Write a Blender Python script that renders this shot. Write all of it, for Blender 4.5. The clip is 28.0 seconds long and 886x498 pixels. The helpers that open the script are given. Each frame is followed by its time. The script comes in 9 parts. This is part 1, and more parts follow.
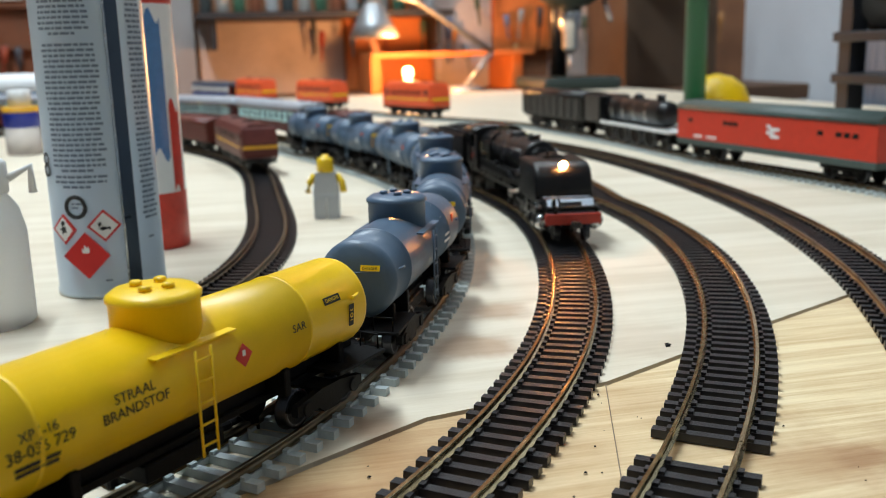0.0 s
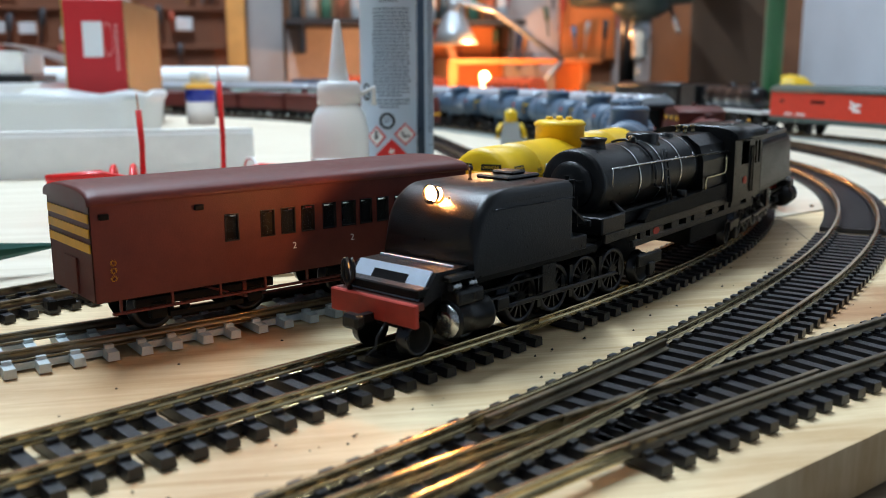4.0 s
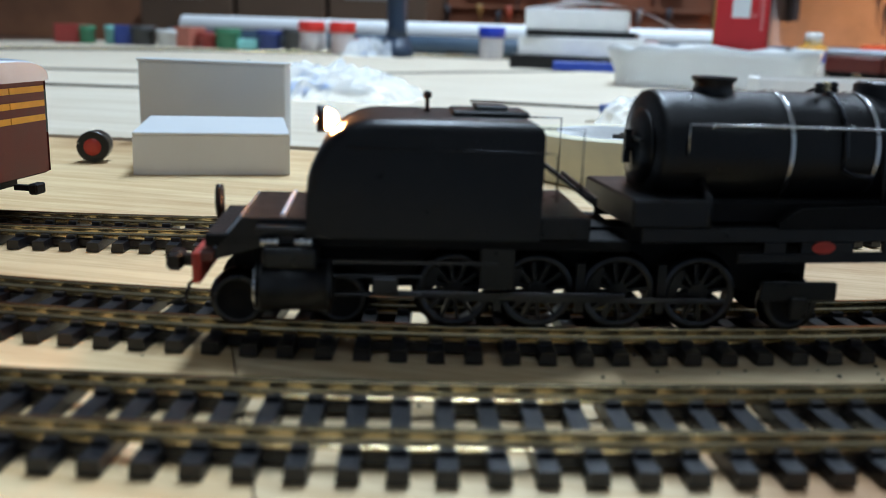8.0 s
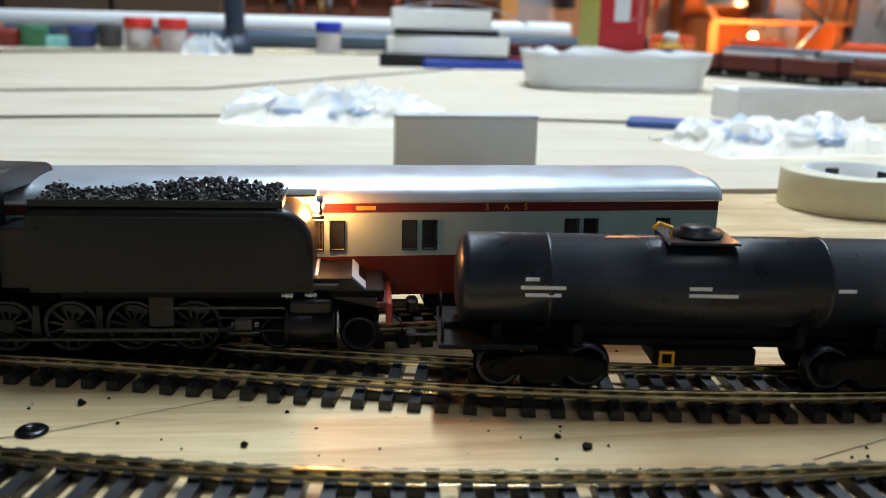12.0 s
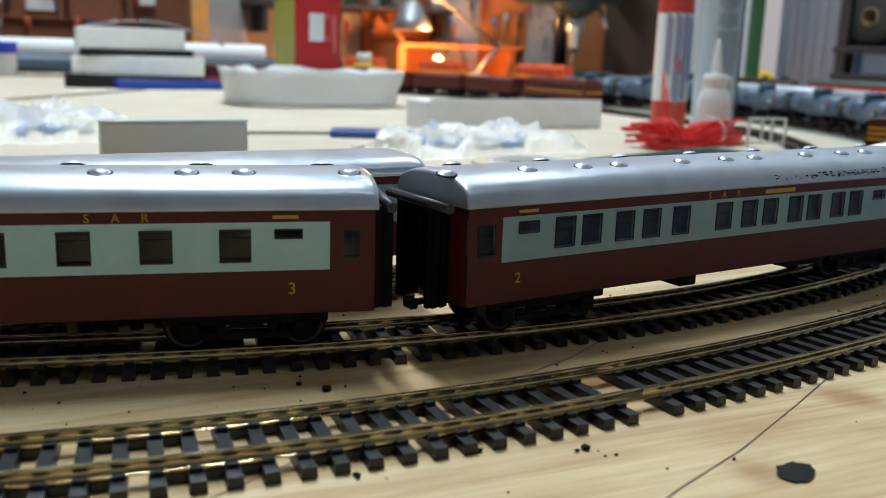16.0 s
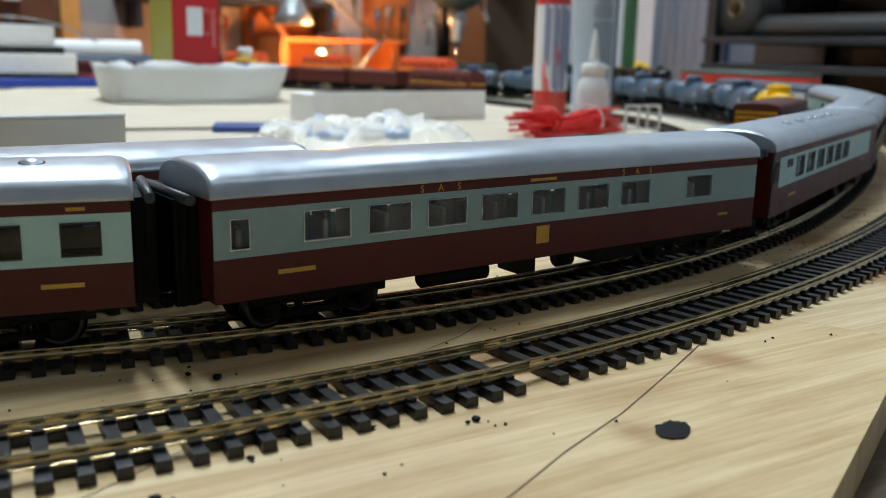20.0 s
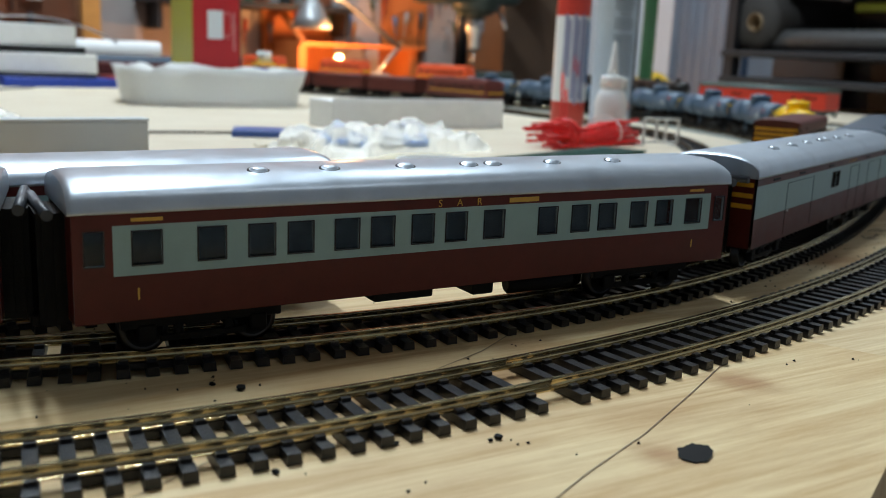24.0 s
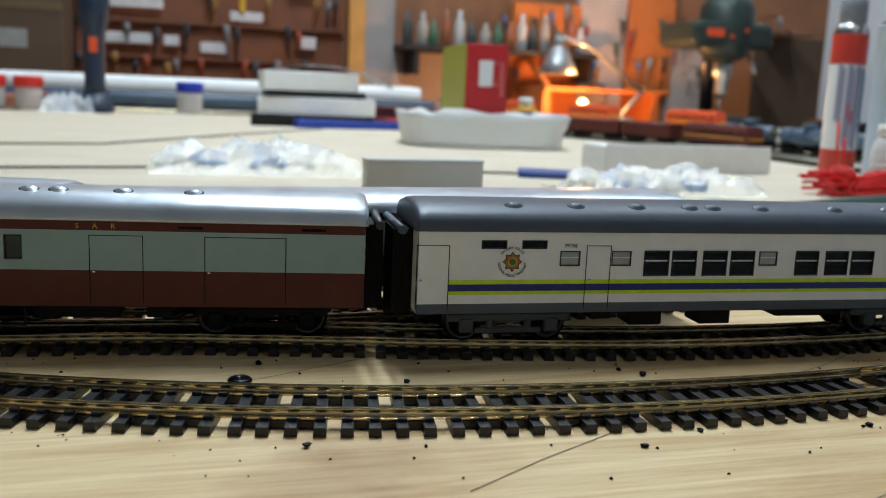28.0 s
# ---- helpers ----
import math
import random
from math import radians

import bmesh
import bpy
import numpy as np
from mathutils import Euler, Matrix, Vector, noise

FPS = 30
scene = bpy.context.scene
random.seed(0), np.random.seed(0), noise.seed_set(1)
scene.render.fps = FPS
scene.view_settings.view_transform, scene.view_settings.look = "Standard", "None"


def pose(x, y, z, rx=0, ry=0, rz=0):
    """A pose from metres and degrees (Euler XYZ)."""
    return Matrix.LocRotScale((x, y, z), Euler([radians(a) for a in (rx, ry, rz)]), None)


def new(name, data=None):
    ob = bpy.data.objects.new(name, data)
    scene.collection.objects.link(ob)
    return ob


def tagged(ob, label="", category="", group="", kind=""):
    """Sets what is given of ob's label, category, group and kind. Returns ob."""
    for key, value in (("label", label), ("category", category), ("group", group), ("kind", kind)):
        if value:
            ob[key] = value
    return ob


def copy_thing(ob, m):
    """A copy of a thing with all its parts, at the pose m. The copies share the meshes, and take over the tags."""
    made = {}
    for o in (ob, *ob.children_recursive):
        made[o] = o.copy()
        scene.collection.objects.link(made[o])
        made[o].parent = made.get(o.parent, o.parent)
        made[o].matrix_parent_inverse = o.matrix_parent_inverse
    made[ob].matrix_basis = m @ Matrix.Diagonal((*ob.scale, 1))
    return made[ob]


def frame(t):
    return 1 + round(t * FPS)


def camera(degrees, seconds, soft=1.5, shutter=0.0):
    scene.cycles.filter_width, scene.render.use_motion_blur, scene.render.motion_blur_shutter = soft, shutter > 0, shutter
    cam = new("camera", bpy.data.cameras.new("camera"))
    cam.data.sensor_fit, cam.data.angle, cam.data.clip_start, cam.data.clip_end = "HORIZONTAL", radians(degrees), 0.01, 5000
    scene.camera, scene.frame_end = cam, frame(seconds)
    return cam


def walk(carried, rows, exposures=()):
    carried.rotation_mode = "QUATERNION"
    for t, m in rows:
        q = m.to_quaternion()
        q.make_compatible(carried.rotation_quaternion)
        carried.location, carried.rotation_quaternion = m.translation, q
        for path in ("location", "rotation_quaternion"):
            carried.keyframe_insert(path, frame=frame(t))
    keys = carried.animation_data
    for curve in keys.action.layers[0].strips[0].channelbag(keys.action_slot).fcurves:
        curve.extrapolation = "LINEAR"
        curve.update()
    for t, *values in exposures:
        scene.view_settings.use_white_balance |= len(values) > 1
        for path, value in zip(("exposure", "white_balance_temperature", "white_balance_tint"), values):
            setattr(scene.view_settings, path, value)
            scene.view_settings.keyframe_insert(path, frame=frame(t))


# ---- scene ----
# The camera is carried along the chamfered edge of a model-railway table.
cam = camera(51.8, 28.0, 0.7)
cam.data.dof.use_dof = True
cam.data.dof.focus_distance = 0.25
cam.data.dof.aperture_fstop = 20.0
PATH = [
    (0, pose(0.7657, 0.5247, 0.0984, 77.81, 1.45, -13.53)),
    (0.5, pose(0.7666, 0.5160, 0.1000, 76.52, 1.65, -12.84)),
    (1, pose(0.7564, 0.5058, 0.0901, 76.69, 2.23, -10.91)),
    (1.5, pose(0.7300, 0.4841, 0.0825, 77.62, 2.38, -9.85)),
    (2, pose(0.6990, 0.4465, 0.0749, 78.78, 1.47, -11.42)),
    (2.5, pose(0.6705, 0.4193, 0.0697, 79.75, 0.80, -13.43)),
    (4.5, pose(0.5877, 0.3439, 0.0700, 78.69, -0.14, -8.07)),
    (5, pose(0.5141, 0.3048, 0.0638, 78.95, -0.51, -4.02)),
    (5.5, pose(0.4782, 0.2850, 0.0630, 78.84, -0.92, -0.88)),
    (6, pose(0.4552, 0.2747, 0.0608, 78.57, -1.53, 1.08)),
    (6.5, pose(0.4350, 0.2687, 0.0571, 78.83, -2.19, 3.64)),
    (7, pose(0.3969, 0.2551, 0.0592, 78.14, -1.43, 6.83)),
    (7.5, pose(0.3695, 0.2474, 0.0547, 77.16, -1.95, 10.33)),
    (8, pose(0.3282, 0.2376, 0.0563, 76.56, -1.81, 12.39)),
    (8.5, pose(0.2888, 0.2276, 0.0556, 76.33, -1.32, 13.84)),
    (9, pose(0.2406, 0.2169, 0.0611, 75.91, -1.95, 14.74)),
    (9.5, pose(0.2085, 0.2192, 0.0654, 75.87, -1.56, 14.75)),
    (10, pose(0.1846, 0.2070, 0.0772, 75.38, -1.16, 14.15)),
    (10.5, pose(0.1482, 0.2021, 0.0711, 74.35, -2.32, 10.73)),
    (11, pose(0.1500, 0.2047, 0.0760, 74.16, -1.21, 7.26)),
    (11.5, pose(0.1252, 0.1906, 0.0751, 74.68, -1.70, 2.26)),
    (12, pose(0.0762, 0.1894, 0.0868, 75.66, -1.46, -4.78)),
    (12.5, pose(0.0615, 0.1833, 0.0827, 76.39, -1.59, -11.49)),
    (13, pose(0.0672, 0.1760, 0.0835, 76.90, -1.80, -15.82)),
    (13.5, pose(0.0655, 0.1732, 0.0803, 77.61, -2.01, -18.43)),
    (15.5, pose(0.0657, 0.1697, 0.0771, 77.83, -2.19, -22.85)),
    (16, pose(0.0664, 0.1686, 0.0773, 77.74, -1.81, -23.42)),
    (16.5, pose(0.0683, 0.1691, 0.0750, 77.90, -1.83, -24.39)),
    (17, pose(0.0677, 0.1677, 0.0746, 77.91, -1.52, -26.43)),
    (17.5, pose(0.0688, 0.1662, 0.0740, 77.81, -1.27, -27.93)),
    (18, pose(0.0681, 0.1634, 0.0745, 77.63, -1.16, -29.94)),
    (19.5, pose(0.0672, 0.1622, 0.0745, 77.59, -1.23, -30.61)),
    (20, pose(0.0657, 0.1649, 0.0750, 77.60, -1.26, -30.53)),
    (20.5, pose(0.0637, 0.1672, 0.0753, 77.56, -1.47, -30.07)),
    (21.5, pose(0.0639, 0.1684, 0.0748, 77.47, -1.58, -29.60)),
    (23.5, pose(0.0637, 0.1684, 0.0754, 77.38, -1.76, -29.46)),
    (24, pose(0.0627, 0.1661, 0.0775, 77.94, -2.40, -29.52)),
    (24.5, pose(0.0627, 0.1648, 0.0788, 78.41, -2.87, -29.88)),
    (25, pose(0.0613, 0.1651, 0.0800, 78.68, -3.28, -30.12)),
    (25.5, pose(0.0615, 0.1635, 0.0798, 78.86, -3.26, -30.20)),
    (26, pose(0.0624, 0.1629, 0.0787, 78.93, -3.30, -30.26)),
    (26.5, pose(0.0622, 0.1628, 0.0785, 79.52, -2.98, -29.80)),
    (27, pose(0.0506, 0.1559, 0.0834, 79.03, -2.29, -26.50)),
    (27.5, pose(0.0264, 0.1394, 0.0841, 79.24, -2.10, -20.51)),
    (28, pose(-0.0065, 0.1271, 0.0814, 79.93, -2.44, -15.44)),
]
EXPOSURES = [(0.0, 0.08, 6500, 10), (2.0, 0.14, 6450, 10), (5.0, 0.22, 5750, 10), (8.0, 0.0, 5700, 10), (11.0, 0.0, 6050, 10), (13.0, 0.1, 6200, 10), (16.0, -0.1, 6350, 10), (28.0, -0.15, 6400, 10)]
walk(cam, PATH, EXPOSURES)

# ---------------- world and lights ----------------
world = bpy.data.worlds.new("world")
scene.world = world
world.use_nodes = True
world.node_tree.nodes["Background"].inputs[0].default_value = (0.75, 0.85, 1.0, 1)
world.node_tree.nodes["Background"].inputs[1].default_value = 0.006


def area_lamp(name, m, sx, sy, watts, colour):
    data = bpy.data.lights.new(name, "AREA")
    data.shape, data.size, data.size_y, data.energy, data.color = "RECTANGLE", sx, sy, watts, colour
    ob = new(name, data)
    ob.matrix_world = m
    return ob


# fluorescent battens on the workshop ceiling, unseen; the last two are added fill
TUBES = [(0.28, 1.40, 57, 90), (0.25, 2.95, 14, 0), (1.55, 2.2, 16, 90), (0.75, -0.40, 3, 0)]
for tx, ty, watts, turn in TUBES:
    area_lamp("tube_and_fill_light", pose(tx, ty, 2.08, 0, 0, turn), 1.5, 0.12, watts, (0.78, 0.91, 1.0))
bulb = bpy.data.lights.new("desk_lamp_light", "POINT")
bulb.energy, bulb.color, bulb.shadow_soft_size = 11.0, (1.0, 0.45, 0.15), 0.02
new("desk_lamp_light", bulb).location = (1.25, 2.915, 0.075)

# ---------------- helpers ----------------
MATS = {}


def mat(name, colour, rough=0.5, metal=0.0, vary=0.12, scale=300.0, bump=0.1, fine=2500.0, spec=0.5, glow=None, coat=0.0, dirt=None):
    """A painted or plastic surface: two scales of variation in colour and gloss, and fine relief."""
    if name in MATS:
        return MATS[name]
    m = bpy.data.materials.new(name)
    m.use_nodes = True
    nt = m.node_tree
    b = nt.nodes["Principled BSDF"]
    tc = nt.nodes.new("ShaderNodeTexCoord")
    oi = nt.nodes.new("ShaderNodeObjectInfo")
    n1 = nt.nodes.new("ShaderNodeTexNoise")
    n1.inputs["Scale"].default_value, n1.inputs["Detail"].default_value = scale, 5
    n2 = nt.nodes.new("ShaderNodeTexNoise")
    n2.inputs["Scale"].default_value, n2.inputs["Detail"].default_value = fine, 2
    for n in (n1, n2):
        nt.links.new(tc.outputs["Object"], n.inputs["Vector"])
    ramp = nt.nodes.new("ShaderNodeMapRange")
    ramp.inputs[1].default_value, ramp.inputs[2].default_value = 0.3, 0.7
    ramp.inputs[3].default_value, ramp.inputs[4].default_value = 1 - vary, 1 + vary
    add = nt.nodes.new("ShaderNodeMath")
    add.operation = "MULTIPLY_ADD"
    add.inputs[1].default_value, add.inputs[2].default_value = 0.25, 0.0
    nt.links.new(n2.outputs[0], add.inputs[0])
    mix = nt.nodes.new("ShaderNodeMath")
    mix.operation = "MULTIPLY_ADD"
    mix.inputs[1].default_value = 0.75
    nt.links.new(n1.outputs[0], mix.inputs[0])
    nt.links.new(add.outputs[0], mix.inputs[2])
    nt.links.new(mix.outputs[0], ramp.inputs[0])
    mul = nt.nodes.new("ShaderNodeVectorMath")
    mul.operation = "SCALE"
    mul.inputs[0].default_value = colour[:3]
    nt.links.new(ramp.outputs[0], mul.inputs["Scale"])
    out = mul.outputs[0]
    if dirt:
        mx = nt.nodes.new("ShaderNodeMix")
        mx.data_type = "RGBA"
        n3 = nt.nodes.new("ShaderNodeTexNoise")
        n3.inputs["Scale"].default_value, n3.inputs["Detail"].default_value = scale * 0.35, 8
        nt.links.new(tc.outputs["Object"], n3.inputs["Vector"])
        mr = nt.nodes.new("ShaderNodeMapRange")
        mr.inputs[1].default_value, mr.inputs[2].default_value = 0.52, 0.72
        mr.inputs[4].default_value = dirt[3]
        nt.links.new(n3.outputs[0], mr.inputs[0])
        nt.links.new(mr.outputs[0], mx.inputs[0])
        nt.links.new(out, mx.inputs[6])
        mx.inputs[7].default_value = (*dirt[:3], 1)
        out = mx.outputs[2]
    nt.links.new(out, b.inputs["Base Color"])
    rr = nt.nodes.new("ShaderNodeMapRange")
    rr.inputs[3].default_value, rr.inputs[4].default_value = max(0.02, rough - 0.09), min(1, rough + 0.09)
    nt.links.new(n1.outputs[0], rr.inputs[0])
    nt.links.new(rr.outputs[0], b.inputs["Roughness"])
    b.inputs["Metallic"].default_value = metal
    b.inputs["Specular IOR Level"].default_value = spec
    b.inputs["Coat Weight"].default_value = coat
    if bump:
        bp = nt.nodes.new("ShaderNodeBump")
        bp.inputs["Strength"].default_value = bump
        bp.inputs["Distance"].default_value = 0.0003
        nt.links.new(n2.outputs[0], bp.inputs["Height"])
        nt.links.new(bp.outputs[0], b.inputs["Normal"])
    if glow:
        b.inputs["Emission Color"].default_value = (*glow[:3], 1)
        b.inputs["Emission Strength"].default_value = glow[3]
    MATS[name] = m
    return m


def glass(name, colour, rough=0.03, alpha=1.0, ior=1.05):
    if name in MATS:
        return MATS[name]
    m = bpy.data.materials.new(name)
    m.use_nodes = True
    b = m.node_tree.nodes["Principled BSDF"]
    b.inputs["Base Color"].default_value = (*colour, 1)
    b.inputs["Roughness"].default_value = rough
    b.inputs["Transmission Weight"].default_value = alpha
    b.inputs["IOR"].default_value = ior
    MATS[name] = m
    return m


def wood(name, pale, dark, along=0.0, stretch=14.0, scale=22.0, stain=0.0, rough=0.55, lo=0.40, hi=0.60, patches=()):
    """Planed timber: long growth lines, fine pores and blotches, in world size."""
    if name in MATS:
        return MATS[name]
    m = bpy.data.materials.new(name)
    m.use_nodes = True
    nt = m.node_tree
    b = nt.nodes["Principled BSDF"]
    tc = nt.nodes.new("ShaderNodeTexCoord")
    mp = nt.nodes.new("ShaderNodeMapping")
    mp.inputs["Rotation"].default_value = (0, 0, radians(along))
    mp.inputs["Scale"].default_value = (1, stretch, 1)
    nt.links.new(tc.outputs["Object"], mp.inputs[0])
    rot = mp.outputs[0]
    n0 = nt.nodes.new("ShaderNodeTexNoise")
    n0.inputs["Scale"].default_value, n0.inputs["Detail"].default_value = scale * 0.35, 4
    n0.inputs["Distortion"].default_value = 1.2
    n1 = nt.nodes.new("ShaderNodeTexNoise")
    n1.inputs["Scale"].default_value, n1.inputs["Detail"].default_value = scale * 2.2, 8
    n2 = nt.nodes.new("ShaderNodeTexNoise")
    n2.inputs["Scale"].default_value, n2.inputs["Detail"].default_value = scale * 14, 3
    n3 = nt.nodes.new("ShaderNodeTexNoise")
    n3.inputs["Scale"].default_value, n3.inputs["Detail"].default_value = 9.0, 6
    for n in (n0, n1, n2):
        nt.links.new(rot, n.inputs["Vector"])
    nt.links.new(tc.outputs["Object"], n3.inputs["Vector"])
    w1 = nt.nodes.new("ShaderNodeMath")
    w1.operation = "MULTIPLY_ADD"
    w1.inputs[1].default_value = 0.58
    nt.links.new(n0.outputs[0], w1.inputs[0])
    w2 = nt.nodes.new("ShaderNodeMath")
    w2.operation = "MULTIPLY"
    w2.inputs[1].default_value = 0.26
    nt.links.new(n1.outputs[0], w2.inputs[0])
    nt.links.new(w2.outputs[0], w1.inputs[2])
    w3 = nt.nodes.new("ShaderNodeMath")
    w3.operation = "MULTIPLY_ADD"
    w3.inputs[1].default_value = 0.16
    nt.links.new(n2.outputs[0], w3.inputs[0])
    nt.links.new(w1.outputs[0], w3.inputs[2])
    cr = nt.nodes.new("ShaderNodeValToRGB")
    cr.color_ramp.elements[0].position, cr.color_ramp.elements[1].position = lo, hi
    cr.color_ramp.elements[0].color, cr.color_ramp.elements[1].color = (*dark, 1), (*pale, 1)
    nt.links.new(w3.outputs[0], cr.inputs[0])
    mx = nt.nodes.new("ShaderNodeMix")
    mx.data_type, mx.blend_type = "RGBA", "MULTIPLY"
    mr = nt.nodes.new("ShaderNodeMapRange")
    mr.inputs[1].default_value, mr.inputs[2].default_value, mr.inputs[4].default_value = 0.5, 0.72, stain
    nt.links.new(n3.outputs[0], mr.inputs[0])
    nt.links.new(mr.outputs[0], mx.inputs[0])
    nt.links.new(cr.outputs[0], mx.inputs[6])
    mx.inputs[7].default_value = (0.50, 0.30, 0.15, 1)
    out = mx.outputs[2]
    # ragged-edged patches: spilt stain, and corner darkening put into the boards
    n4 = nt.nodes.new("ShaderNodeTexNoise")
    n4.inputs["Scale"].default_value, n4.inputs["Detail"].default_value = 34.0, 7
    nt.links.new(tc.outputs["Object"], n4.inputs["Vector"])
    for px, py, pr, amount in patches:
        ds = nt.nodes.new("ShaderNodeVectorMath")
        ds.operation = "DISTANCE"
        ds.inputs[1].default_value = (px, py, 0)
        nt.links.new(tc.outputs["Object"], ds.inputs[0])
        rag = nt.nodes.new("ShaderNodeMath")
        rag.operation = "MULTIPLY_ADD"
        rag.inputs[1].default_value = pr * 2.2
        nt.links.new(n4.outputs[0], rag.inputs[0])
        nt.links.new(ds.outputs["Value"], rag.inputs[2])
        fall = nt.nodes.new("ShaderNodeMapRange")
        fall.interpolation_type = "SMOOTHSTEP"
        fall.inputs[1].default_value, fall.inputs[2].default_value = pr * 1.3, pr * 2.1
        fall.inputs[3].default_value, fall.inputs[4].default_value = amount, 0.0
        nt.links.new(rag.outputs[0], fall.inputs[0])
        sx = nt.nodes.new("ShaderNodeMix")
        sx.data_type, sx.blend_type = "RGBA", "MULTIPLY"
        nt.links.new(fall.outputs[0], sx.inputs[0])
        nt.links.new(out, sx.inputs[6])
        sx.inputs[7].default_value = (0.46, 0.24, 0.11, 1)
        out = sx.outputs[2]
    nt.links.new(out, b.inputs["Base Color"])
    b.inputs["Roughness"].default_value = rough
    bp = nt.nodes.new("ShaderNodeBump")
    bp.inputs["Strength"].default_value, bp.inputs["Distance"].default_value = 0.4, 0.0005
    nt.links.new(w3.outputs[0], bp.inputs["Height"])
    nt.links.new(bp.outputs[0], b.inputs["Normal"])
    MATS[name] = m
    return m


def mesh_of(bm, *mats, smooth=None):
    me = bpy.data.meshes.new("mesh")
    if smooth is not None:
        for f in bm.faces:
            f.smooth = smooth if isinstance(smooth, bool) else False
    bm.normal_update()
    bm.to_mesh(me)
    bm.free()
    for m in mats:
        me.materials.append(m)
    return me


def part(name, bm, material, parent, label="", m=None):
    """One mesh object under a thing or a part."""
    me = bm if isinstance(bm, bpy.types.Mesh) else mesh_of(bm, *(material if isinstance(material, (list, tuple)) else [material]))
    ob = new(name, me)
    ob.parent = parent
    if m is not None:
        ob.matrix_basis = m
    if label:
        ob["label"] = label
    return ob


def thing(name, label, category, m=None, group="", kind=""):
    ob = tagged(new(name), label, category, group, kind)
    ob.empty_display_size = 0.02
    if m is not None:
        ob.matrix_basis = m
    return ob


def solid(name, bm, material, label, category, m=None, group="", kind=""):
    me = bm if isinstance(bm, bpy.types.Mesh) else mesh_of(bm, *(material if isinstance(material, (list, tuple)) else [material]))
    ob = tagged(new(name, me), label, category, group, kind)
    if m is not None:
        ob.matrix_basis = m
    return ob


def B(*boxes, bevel=0.0, seg=1):
    """Boxes (x0, x1, y0, y1, z0, z1), bevelled, in one bmesh."""
    bm = bmesh.new()
    for x0, x1, y0, y1, z0, z1 in boxes:
        b2 = bmesh.new()
        bmesh.ops.create_cube(b2, size=1)
        bmesh.ops.transform(b2, verts=b2.verts, matrix=Matrix.LocRotScale(((x0 + x1) / 2, (y0 + y1) / 2, (z0 + z1) / 2), None, (x1 - x0, y1 - y0, z1 - z0)))
        if bevel:
            bmesh.ops.bevel(b2, geom=b2.edges[:], offset=bevel, segments=seg, affect="EDGES", profile=0.5)
        merge(bm, b2)
    return bm


def merge(bm, other, m=None, mi=None):
    """Add the faces of another bmesh, and free it."""
    vs = [bm.verts.new(m @ v.co if m is not None else v.co) for v in other.verts]
    other.verts.index_update()
    for f in other.faces:
        g = bm.faces.new([vs[v.index] for v in f.verts])
        g.smooth, g.material_index = f.smooth, f.material_index if mi is None else mi
    other.free()
    return bm


def lathe(profile, n=24, axis="Z", cap=True, smooth=True, mids=None):
    """Turn (radius, height) round an axis; mids gives a material slot per band."""
    bm = bmesh.new()
    rings = []
    for r, h in profile:
        ring = []
        for k in range(n):
            a = 2 * math.pi * k / n
            p = (r * math.cos(a), r * math.sin(a), h)
            if axis == "X":
                p = (p[2], p[0], p[1])
            elif axis == "Y":
                p = (p[1], p[2], p[0])
            ring.append(bm.verts.new(p))
        rings.append(ring)
    for i in range(len(rings) - 1):
        for k in range(n):
            f = bm.faces.new((rings[i][k], rings[i][(k + 1) % n], rings[i + 1][(k + 1) % n], rings[i + 1][k]))
            f.smooth = smooth
            if mids:
                f.material_index = mids[i]
    if cap:
        bm.faces.new(rings[0][::-1])
        bm.faces.new(rings[-1])
        if mids:
            bm.faces.ensure_lookup_table()
            bm.faces[-2].material_index, bm.faces[-1].material_index = mids[0], mids[-1]
    return bm


def extrude(profile, x0, x1, closed=True, smooth=False, axis="X"):
    """Sweep a (y, z) profile straight from x0 to x1, with end caps."""
    bm = bmesh.new()
    put = (lambda x, y, z: (x, y, z)) if axis == "X" else (lambda x, y, z: (y, x, z)) if axis == "Y" else (lambda x, y, z: (y, z, x))
    a = [bm.verts.new(put(x0, y, z)) for y, z in profile]
    b = [bm.verts.new(put(x1, y, z)) for y, z in profile]
    n = len(profile)
    for i in range(n if closed else n - 1):
        f = bm.faces.new((a[i], b[i], b[(i + 1) % n], a[(i + 1) % n]))
        f.smooth = smooth
    if closed:
        bm.faces.new(a[::-1])
        bm.faces.new(b)
    bmesh.ops.recalc_face_normals(bm, faces=bm.faces[:])
    return bm


def tube(points, r, n=8, cap=True):
    """A round bar along a line of points."""
    bm = bmesh.new()
    pts = [Vector(p) for p in points]
    rings = []
    for i, p in enumerate(pts):
        d = (pts[min(i + 1, len(pts) - 1)] - pts[max(i - 1, 0)]).normalized()
        u = d.cross(Vector((0, 0, 1)) if abs(d.z) < 0.9 else Vector((1, 0, 0))).normalized()
        v = d.cross(u)
        rings.append([bm.verts.new(p + r * (math.cos(2 * math.pi * k / n) * u + math.sin(2 * math.pi * k / n) * v)) for k in range(n)])
    for a, b in zip(rings, rings[1:]):
        for k in range(n):
            bm.faces.new((a[k], a[(k + 1) % n], b[(k + 1) % n], b[k])).smooth = True
    if cap:
        bm.faces.new(rings[0][::-1])
        bm.faces.new(rings[-1])
    bmesh.ops.recalc_face_normals(bm, faces=bm.faces[:])
    return bm


